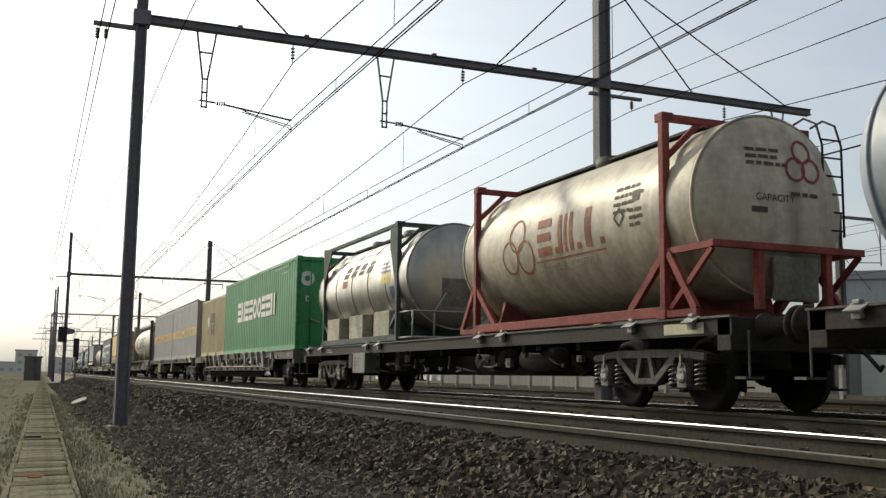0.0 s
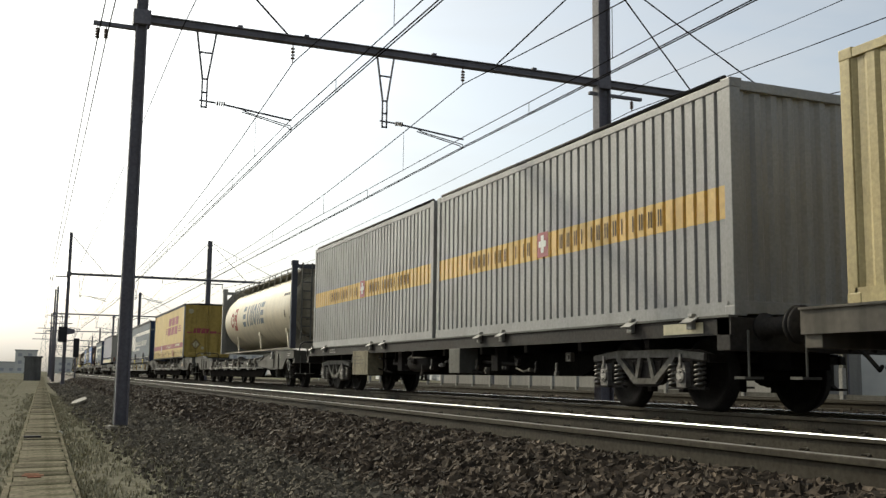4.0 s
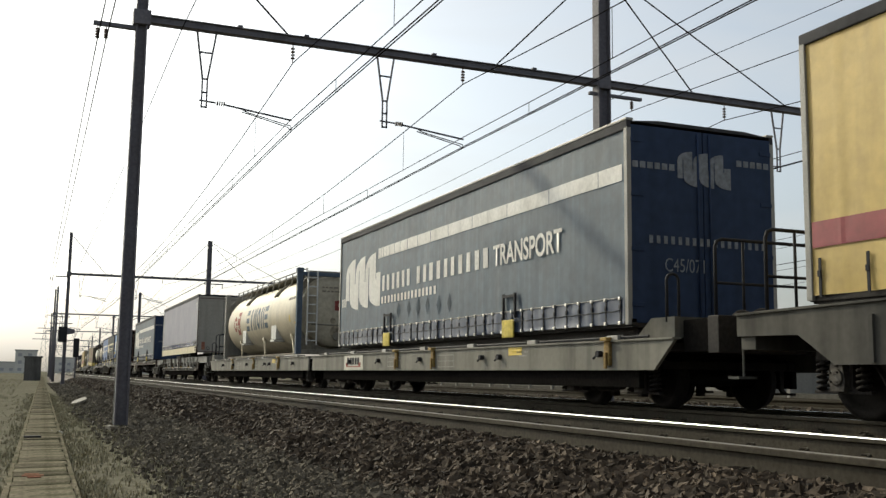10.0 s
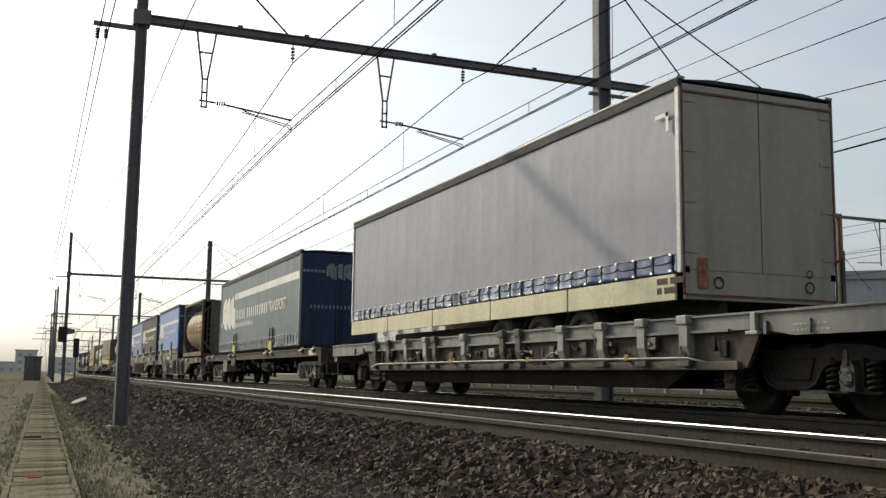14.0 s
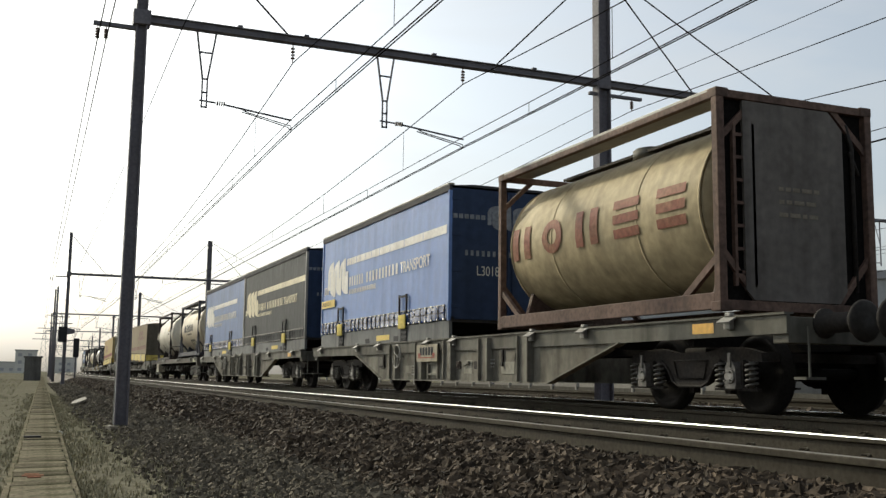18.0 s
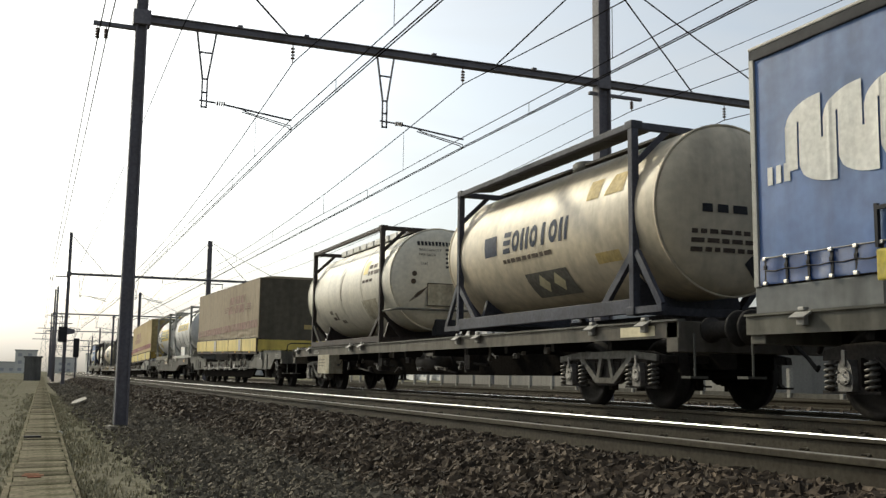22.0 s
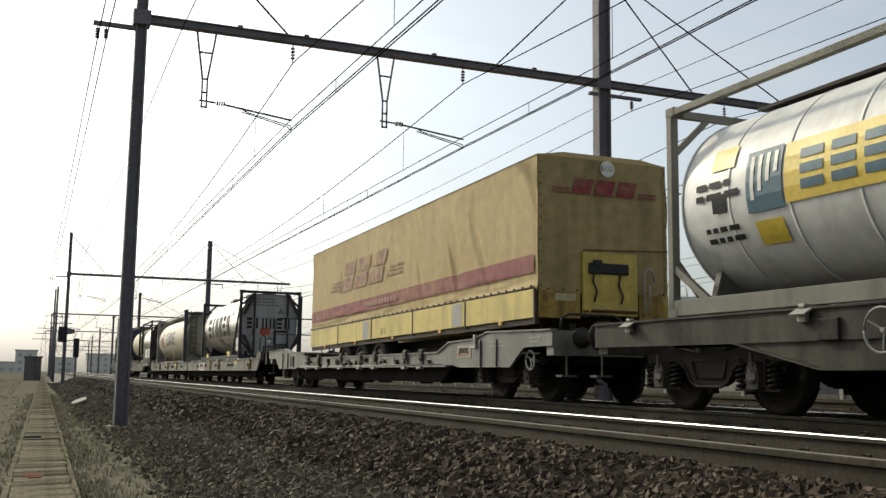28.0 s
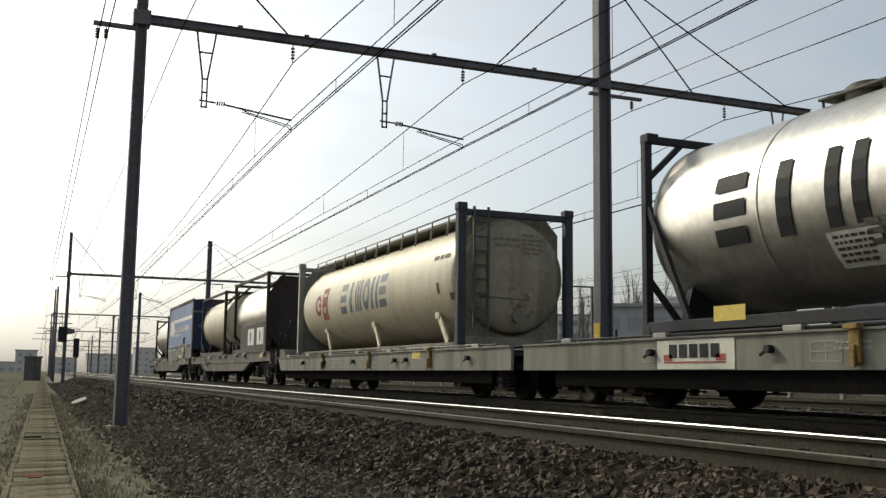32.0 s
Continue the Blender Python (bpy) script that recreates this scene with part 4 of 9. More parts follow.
def pylon(x, y, h):
    p = thing("lattice_pylon", "grey lattice power pylon on the horizon", "pylon", "pylons", (x, y, -0.75))
    bm = bmesh.new()
    for k in range(8):
        z0, z1 = h * k / 8, h * (k + 1) / 8
        w0, w1 = 3.2 * (1 - k / 8.6), 3.2 * (1 - (k + 1) / 8.6)
        for a, b in (((-1, -1), (1, -1)), ((1, -1), (1, 1)), ((1, 1), (-1, 1)), ((-1, 1), (-1, -1))):
            rod(bm, (a[0] * w0, a[1] * w0, z0), (a[0] * w1, a[1] * w1, z1), 0.12, 4)
            rod(bm, (a[0] * w0, a[1] * w0, z0), (b[0] * w1, b[1] * w1, z1), 0.07, 4)
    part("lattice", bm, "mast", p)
    for z, w in ((0.70, 8), (0.82, 6.5), (0.93, 5)):
        part("cross_arm", shape(beam, (-w, 0, h * z), (w, 0, h * z), 0.5, 0.5), "mast", p)


pylon(16, 640, 36)
pylon(9, 820, 36)


# ---- markings ----
def slabs(name, quads, surf, material, parent, label="", cuts=6, fine=0.0):
    """Thin paint patches: each quad's four corners in a surface's own two coordinates, laid on the surface."""
    if quads and not isinstance(quads[0], list) and name != "lettering":
        # patches that touch make one piece, the others are pieces of their own
        heaps = []
        for q in quads:
            key = {(round(a, 3), round(b, 3)) for a, b in q}
            near = [h for h in heaps if h[0] & key]
            heaps = [h for h in heaps if not h[0] & key] + [(set().union(key, *(h[0] for h in near)), [p for h in near for p in h[1]] + [q])]
        if len(heaps) > 14:
            name = "lettering"
        elif len(heaps) > 1 and name != "stencil":
            quads = [h[1] for h in heaps]
    if quads and isinstance(quads[0], list):
        for one in quads:
            slabs(name, one, surf, material, parent, label, cuts, fine)
        return
    bm = bmesh.new()
    for q in quads:
        a, b, c, d = (Vector(p) for p in q)
        rows = []
        for i in range(cuts + 1):
            k = i / cuts
            l, r = a.lerp(d, k), b.lerp(c, k)
            cols = max(2, int((b - a).length / fine)) if fine else 2
            rows.append([bm.verts.new(surf(*l.lerp(r, j / cols))) for j in range(cols + 1)])
        for p, n in zip(rows, rows[1:]):
            for j in range(cols):
                bm.faces.new((p[j], p[j + 1], n[j + 1], n[j]))
    bmesh.ops.remove_doubles(bm, verts=bm.verts, dist=0.0004)
    ob = part(name, bm, material, parent, label)
    return tagged(ob, label=label, kind="stuff") if name == "lettering" else ob


def side(x):
    return lambda y, z: (x, y, z)


def front(y):
    return lambda x, z: (x, y, z)


def drum(r, zc, lift=0.006):
    return lambda y, z: (-math.sqrt(max(0.01, (r + lift) ** 2 - (z - zc) ** 2)), y, z)


def dish(r, zc, over, depth, lift=0.008):
    """The near dome of a tank that reaches over past its frame."""
    def at(x, z):
        k = min(1.0, math.hypot(x, z - zc) / r) ** (1 / 0.62)
        return (x, 0.08 - over + depth * (1 - math.sqrt(1 - k * k)) - lift, z)
    return at


def rect(u0, u1, z0, z1, slant=0.0):
    return ((u0, z0), (u1, z0), (u1 + slant, z1), (u0 + slant, z1))


def blocks(n, u0, u1, z0, z1, slant=0.0, slit=0.09, gap=0.22):
    """A brand's word as n plain blocks with a slit; u0 is where it begins."""
    out, w = [], (u1 - u0) / n
    h = z1 - z0
    for i in range(n):
        a, b = u0 + w * (i + gap / 2), u0 + w * (i + 1 - gap / 2)
        m = (0.45, 0.55, 0.38, 0.62)[i % 4]
        for lo, hi in ((0, 1),) if not slit else ((0, m - slit / 2), (m + slit / 2, 1)):
            out.append(((a + slant * lo, z0 + h * lo), (b + slant * lo, z0 + h * lo), (b + slant * hi, z0 + h * hi), (a + slant * hi, z0 + h * hi)))
    return out


def shapes(code, u0, u1, z0, z1, slant=0.0, gap=0.22):
    """A brand's word as a row of plain shapes: o thick ring, i bar, h pair of bars, m three bars, b three level bars."""
    out, w, h = [], (u1 - u0) / len(code), z1 - z0
    def quad(a, b, lo, hi):
        return ((a + slant * lo, z0 + h * lo), (b + slant * lo, z0 + h * lo), (b + slant * hi, z0 + h * hi), (a + slant * hi, z0 + h * hi))
    for i, ch in enumerate(code):
        a, b = u0 + w * (i + gap / 2), u0 + w * (i + 1 - gap / 2)
        d = b - a
        if ch == "i":
            out.append([quad(a + 0.3 * d, a + 0.7 * d, 0, 1)])
        elif ch == "h":
            out.append([quad(a, a + 0.34 * d, 0, 1), quad(b - 0.34 * d, b, 0, 1)])
        elif ch == "m":
            out.append([quad(a, a + 0.24 * d, 0, 1), quad(a + 0.40 * d, a + 0.60 * d, 0, 1), quad(b - 0.24 * d, b, 0, 1)])
        elif ch == "o":
            disc = []
            c, n = (a + b) / 2, 18
            for k in range(n):
                pts = []
                for t, r in ((k, 1.0), (k + 1, 1.0), (k + 1, 0.48), (k, 0.48)):
                    lo = 0.5 + 0.5 * r * math.sin(2 * math.pi * t / n)
                    pts.append((c + d / 2 * r * math.cos(2 * math.pi * t / n) + slant * lo, z0 + h * lo))
                disc.append(tuple(pts))
            out.append(disc)
        else:
            out.append([quad(a, b, lo, lo + 0.24) for lo in (0.0, 0.38, 0.76)])
    return out


def bars(rows, u0, u1, z1, step, thick, seed=1):
    """Lines of small print that cannot be read."""
    rnd = random.Random(seed)
    out, sgn = [], 1 if u1 > u0 else -1
    for i in range(rows):
        z = z1 - i * step
        u = u0
        while abs(u - u0) < abs(u1 - u0) * rnd.uniform(0.7, 1):
            w = rnd.uniform(1.2, 3.5) * thick
            out.append(rect(u, u + sgn * w, z - thick, z))
            u += sgn * (w + thick * 0.7)
    return out


def ring(u, z, r0, r1, n=20):
    pts = [(math.cos(2 * math.pi * i / n), math.sin(2 * math.pi * i / n)) for i in range(n + 1)]
    return [((u + r0 * a[0], z + r0 * a[1]), (u + r1 * a[0], z + r1 * a[1]), (u + r1 * b[0], z + r1 * b[1]), (u + r0 * b[0], z + r0 * b[1])) for a, b in zip(pts, pts[1:])]


def words(text, size, m, material, parent, stretch=1.0, label="", bold=0.0):
    """Real lettering, stood on the pose m: its x runs along the line, its y upwards."""
    cu = bpy.data.curves.new("words", "FONT")
    cu.body, cu.size, cu.extrude, cu.offset = text, size, 0.0, bold * size
    tmp = new("words", cu)
    me = bpy.data.meshes.new_from_object(tmp.evaluated_get(bpy.context.evaluated_depsgraph_get()))
    bpy.data.objects.remove(tmp)
    bpy.data.curves.remove(cu)
    me.transform(m @ Matrix.Diagonal((stretch, 1, 1, 1)))
    me.materials.clear()
    me.materials.append(M[material])
    return part("lettering", me, None, parent, label)


ON_SIDE = Matrix(((0, 0, -1, 0), (-1, 0, 0, 0), (0, 1, 0, 0), (0, 0, 0, 1)))
ON_END = Matrix(((1, 0, 0, 0), (0, 0, -1, 0), (0, 1, 0, 0), (0, 0, 0, 1)))


def at_side(x, y, z):
    return Matrix.Translation((x, y, z)) @ ON_SIDE


def at_end(x, y, z):
    return Matrix.Translation((x, y, z)) @ ON_END


# ---- running gear, one mesh for all ----
def bogie_mesh():
    """The pressed side frames with their horn guides, the bolster and the end bars."""
    bm = bmesh.new()
    for sx in (-1, 1):
        x0, x1 = sorted((sx * 0.98, sx * 1.07))
        prism(bm, [(-1.32, 0.60), (-1.30, 0.70), (-1.02, 0.76), (-0.62, 0.78), (-0.30, 0.72), (0.30, 0.72), (0.62, 0.78), (1.02, 0.76), (1.30, 0.70), (1.32, 0.60), (0.56, 0.60), (0.44, 0.50), (0.34, 0.36), (0.22, 0.31), (-0.22, 0.31), (-0.34, 0.36), (-0.44, 0.50), (-0.56, 0.60)], "x", x0, x1)
        # rolled rims along the belly and round the window in it
        pipe(bm, [(sx * 1.085, y, z) for y, z in ((-0.60, 0.62), (-0.46, 0.51), (-0.36, 0.36), (-0.23, 0.305), (0.23, 0.305), (0.36, 0.36), (0.46, 0.51), (0.60, 0.62))], 0.018, 6)
        pipe(bm, [(sx * 1.08, y, z) for y, z in ((-0.26, 0.40), (0.26, 0.40), (0.34, 0.62), (-0.34, 0.62), (-0.26, 0.40))], 0.012, 5)
        a, b = sorted((sx * 1.05, sx * 1.12))
        for y in (-0.9, 0.9):
            box(bm, a, b, y - 0.38, y + 0.38, 0.265, 0.295, 0.006)
            for d in (-0.125, 0.125):
                prism(bm, [(y + d - 0.022, 0.62), (y + d + 0.022, 0.62), (y + d + 0.022, 0.34), (y + d * 1.5 + 0.03, 0.29), (y + d * 1.5 - 0.03, 0.29), (y + d - 0.022, 0.34)], "x", a, b)
    box(bm, -1.0, 1.0, -0.22, 0.22, 0.50, 0.78, 0.03)
    for y in (-1.22, 1.22):
        box(bm, -1.0, 1.0, y - 0.06, y + 0.06, 0.60, 0.70)
    for y in (-0.36, 0.36):
        for sx in (-0.75, 0.75):
            box(bm, sx - 0.05, sx + 0.05, y - 0.05, y + 0.05, 0.22, 0.66)
    return mesh_of("bogie", bm, "bogie")


def axle_box_mesh(material):
    """A cast box with a round cover and its bolts."""
    bm = bmesh.new()
    prism(bm, [(-0.09, 0.29), (0.09, 0.29), (0.105, 0.40), (0.085, 0.54), (0.045, 0.60), (-0.045, 0.60), (-0.085, 0.54), (-0.105, 0.40)], "x", -0.07, 0.05)
    lathe(bm, [(-0.06, 0.085), (-0.085, 0.085), (-0.0851, 0.075), (-0.0852, 0.0)], "x", 14, (0, 0, 0.43))
    for a in range(4):
        t = math.pi / 4 + a * math.pi / 2
        rod(bm, (-0.10, 0.065 * math.cos(t), 0.43 + 0.065 * math.sin(t)), (-0.125, 0.065 * math.cos(t), 0.43 + 0.065 * math.sin(t)), 0.012, 6)
    box(bm, -0.085, -0.06, -0.025, 0.025, 0.54, 0.70, 0.006)
    return mesh_of("axle_box", bm, material)


def spring_mesh(material):
    bm = bmesh.new()
    pts = [(0.062 * math.cos(t), 0.062 * math.sin(t), 0.30 + 0.29 * t / (2 * math.pi * 5)) for t in (2 * math.pi * k / 10 for k in range(51))]
    pipe(bm, pts, 0.017, 5)
    rod(bm, (0, 0, 0.29), (0, 0, 0.60), 0.03, 8)
    return mesh_of("spring", bm, material)


AXLE_BOX = {True: axle_box_mesh("axle_steel"), False: axle_box_mesh("axle_shade")}
SPRING = {True: spring_mesh("spring_steel"), False: spring_mesh("bogie")}


def wheelset_mesh(r):
    bm = bmesh.new()
    rod(bm, (-0.98, 0, 0), (0.98, 0, 0), 0.08, 12)
    for sx in (-1, 1):
        prof = [(0.66, 0.09), (0.66, 0.13), (0.70, 0.16), (0.69, r - 0.10), (0.655, r - 0.08), (0.655, r + 0.028), (0.69, r + 0.028), (0.705, r + 0.004), (0.79, r - 0.004), (0.79, r - 0.08), (0.745, r - 0.10), (0.735, 0.16), (0.80, 0.13), (0.80, 0.09)]
        lathe(bm, [(sx * a, b) for a, b in prof], "x", 36, loop=True)
    return mesh_of("wheelset", bm, "wheel")


def side_frame_mesh():
    """The dusty outer truss of a side frame: a top chord, a belly and four slanting webs round three openings."""
    bm = bmesh.new()
    x = -1.105
    for p, q, h in (((-1.28, 0.665), (-0.72, 0.715), 0.085), ((-0.74, 0.715), (0.74, 0.715), 0.10), ((0.72, 0.715), (1.28, 0.665), 0.085), ((-0.26, 0.36), (0.26, 0.36), 0.075), ((-0.66, 0.68), (-0.24, 0.37), 0.085), ((0.66, 0.68), (0.24, 0.37), 0.085), ((-0.20, 0.38), (-0.10, 0.69), 0.07), ((0.20, 0.38), (0.10, 0.69), 0.07)):
        beam(bm, (x, *p), (x, *q), 0.045, h)
    return mesh_of("side_frame", bm, "bogie_dust")


SIDE_FRAME = side_frame_mesh()
BOGIE, WHEELS = bogie_mesh(), {0.46: wheelset_mesh(0.46), 0.38: wheelset_mesh(0.38)}
SPINNING = []


def bogie(wagon, y, r=0.46, bare=False, truss=False):
    b = part("bogie", BOGIE, None, wagon)
    b.location = (0, y, r - 0.46)
    if truss:
        part("side_frame", SIDE_FRAME, None, b, "dusty pale side frame")
    for d in (-0.9, 0.9):
        part("axle_box", AXLE_BOX[bare], None, b, "worn bare steel axle box" if bare else "").location = (-1.12, d, 0)
        for e in (-0.27, 0.27):
            part("spring", SPRING[bare], None, b).location = (-1.10, d + e, 0)
        w = part("wheelset", WHEELS[r], None, b)
        w.location = (0, d, 0.46)
        SPINNING.append((w, r))


def buffer_mesh():
    bm = bmesh.new()
    lathe(bm, [(0, 0.16), (-0.03, 0.16), (-0.04, 0.11), (-0.36, 0.105), (-0.37, 0.085), (-0.52, 0.08), (-0.53, 0.10)], "y", 20)
    return mesh_of("buffer", bm, "frame_dark")


def plate_mesh():
    bm = bmesh.new()
    lathe(bm, [(-0.52, 0.02), (-0.53, 0.20), (-0.56, 0.22), (-0.585, 0.20), (-0.60, 0.10), (-0.605, 0.0)], "y", 22)
    return mesh_of("buffer_head", bm, "frame_dark")


BUFFER, HEAD = buffer_mesh(), plate_mesh()


def ends(wagon, length, material, z0=0.84, z1=1.12, wide=1.36):
    """Headstocks, buffers, coupling and brake hose at both ends."""
    for y, turn in ((0.0, 0), (length, 180)):
        s = -1 if turn else 1
        a, b = sorted((y + 0.02 * s, y + 0.26 * s))
        part("headstock", shape(box, -wide, wide, a, b, z0 - 0.12, z1 - 0.02, 0.012), material, wagon)
        for x in (-0.875, 0.875):
            f = part("buffer", BUFFER, None, wagon)
            f.location, f.rotation_euler = (x, y + 0.02 * s, 1.0), (0, 0, radians(turn))
            part("buffer_head", HEAD, None, f)
        bm = bmesh.new()
        box(bm, -0.06, 0.06, *sorted((y, y - 0.22 * s)), 0.93, 1.05, 0.02)
        pipe(bm, [(0, y - 0.2 * s, 0.97), (0, y - 0.34 * s, 0.86), (0, y - 0.42 * s, 0.72)], 0.035)
        part("coupling", bm, "bogie", wagon)
        bm = bmesh.new()
        pipe(bm, [(0.42, y, 0.85), (0.45, y - 0.2 * s, 0.68), (0.40, y - 0.42 * s, 0.52), (0.3, y - 0.55 * s, 0.56)], 0.026)
        part("brake_hose", bm, "rubber", wagon)
        bm = bmesh.new()
        rod(bm, (-1.22, y - 0.12 * s, 0.42), (-1.22, y - 0.12 * s, 0.95), 0.016, 6)
        box(bm, -1.36, -1.10, *sorted((y - 0.04 * s, y - 0.22 * s)), 0.40, 0.43)
        part("step", bm, "frame_grey", wagon)


def handwheel(wagon, y, z, r=0.17, x=-1.47):
    bm = bmesh.new()
    n = 20
    pipe(bm, [(x, y + r * math.cos(2 * math.pi * i / n), z + r * math.sin(2 * math.pi * i / n)) for i in range(n + 1)], 0.014, 6)
    for i in range(3):
        a = 2.1 * i + 0.5
        rod(bm, (x + 0.03, y, z), (x, y + r * math.cos(a), z + r * math.sin(a)), 0.010, 6)
    rod(bm, (x, y, z), (x + 0.16, y, z), 0.025, 8)
    part("handwheel", bm, "pale_frame", wagon)


def sides(wagon, outline, material, x=1.40, thick=0.05):
    """The two side beams, cut to the outline, each with a folded top flange."""
    for s in (-1, 1):
        a, b = sorted((s * x, s * (x - thick)))
        bm = bmesh.new()
        prism(bm, outline, "x", a, b)
        part("side_beam", bm, material, wagon)


def flange(wagon, points, material, x=1.40, w=0.10, h=0.025):
    for s in (-1, 1):
        bm = bmesh.new()
        for (y0, z0), (y1, z1) in zip(points, points[1:]):
            a, b = sorted((s * (x + 0.03), s * (x - w)))
            prism(bm, [(y0, z0), (y1, z1), (y1, z1 + h), (y0, z0 + h)], "x", a, b)
        part("flange", bm, material, wagon)


def ribs(wagon, ys, z0, z1, material, x=1.43, w=0.05):
    for y in ys:
        part("rib", shape(box, -x, -1.38, y - w / 2, y + w / 2, z0, z1), material, wagon)


def plaque(wagon, y0, y1, z0, z1, x=-1.412, coat="stained_white"):
    """The owner's plate: white with a dark bar over a red bracket."""
    p = part("plate", shape(box, x, x + 0.01, y0, y1, z0, z1), coat, wagon, "pale enamel owner's plate")
    h, w = z1 - z0, y1 - y0
    slabs("mark", blocks(5, y1 - 0.16 * w, y0 + 0.16 * w, z0 + 0.38 * h, z0 + 0.84 * h, slit=0), side(x - 0.005), "ink", p, cuts=1)
    slabs("bracket", [rect(y0 + 0.1 * w, y1 - 0.1 * w, z0 + 0.2 * h, z0 + 0.26 * h), rect(y1 - 0.22 * w, y1 - 0.1 * w, z0 + 0.28 * h, z0 + 0.5 * h), rect(y0 + 0.1 * w, y0 + 0.22 * w, z0 + 0.28 * h, z0 + 0.5 * h)], side(x - 0.005), "plate_red", p, cuts=1)


def print_on(wagon, y, z, w=0.7, rows=3, seed=1, material="faint_print", x=-1.406, step=0.06, thick=0.022):
    slabs("lettering", bars(rows, y + w, y, z, step, thick, seed), side(x), material, wagon, cuts=1)


def latch_mesh(material):
    bm = bmesh.new()
    box(bm, -0.05, 0.0, -0.07, 0.07, -0.30, 0.05, 0.015)
    box(bm, -0.10, 0.0, -0.09, 0.09, 0.03, 0.08, 0.01)
    box(bm, -0.08, -0.05, -0.03, 0.03, -0.34, -0.12, 0.01)
    return mesh_of("latch", bm, material)


def twist_lock_mesh():
    """A tilted fold-down plate at the flange with its locking stub."""
    bm = bmesh.new()
    prism(bm, [(-0.13, -0.05), (-0.12, -0.065), (0.0, 0.005), (0.0, 0.03)], "y", -0.13, 0.10)
    box(bm, -0.06, 0.0, -0.06, 0.06, -0.13, -0.02, 0.012)
    box(bm, -0.05, 0.02, -0.045, 0.045, 0.02, 0.06, 0.01)
    return mesh_of("twist_lock", bm, "pale_frame")


TWIST = twist_lock_mesh()
LATCH = {m: latch_mesh(m) for m in ("pale_frame", "latch_yellow", "frame_grey")}


def latches(wagon, ys, z, material="pale_frame", x=-1.40):
    for y in ys:
        o = part("twist_lock", TWIST, None, wagon) if material == "pale_frame" else part("latch", LATCH[material], None, wagon)
        o.location = (x, y, z)


def underframe(wagon, length, z0=0.72, z1=1.0):
    # sill and crossbeams blackened in place of the underside's shade
    part("centre_sill", shape(box, -0.30, 0.30, 0.25, length - 0.25, z0, z1), "shade_black", wagon)
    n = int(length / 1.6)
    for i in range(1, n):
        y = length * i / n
        part("crossbeam", shape(box, -1.34, 1.34, y - 0.05, y + 0.05, z1 - 0.22, z1 - 0.02), "shade_black", wagon)


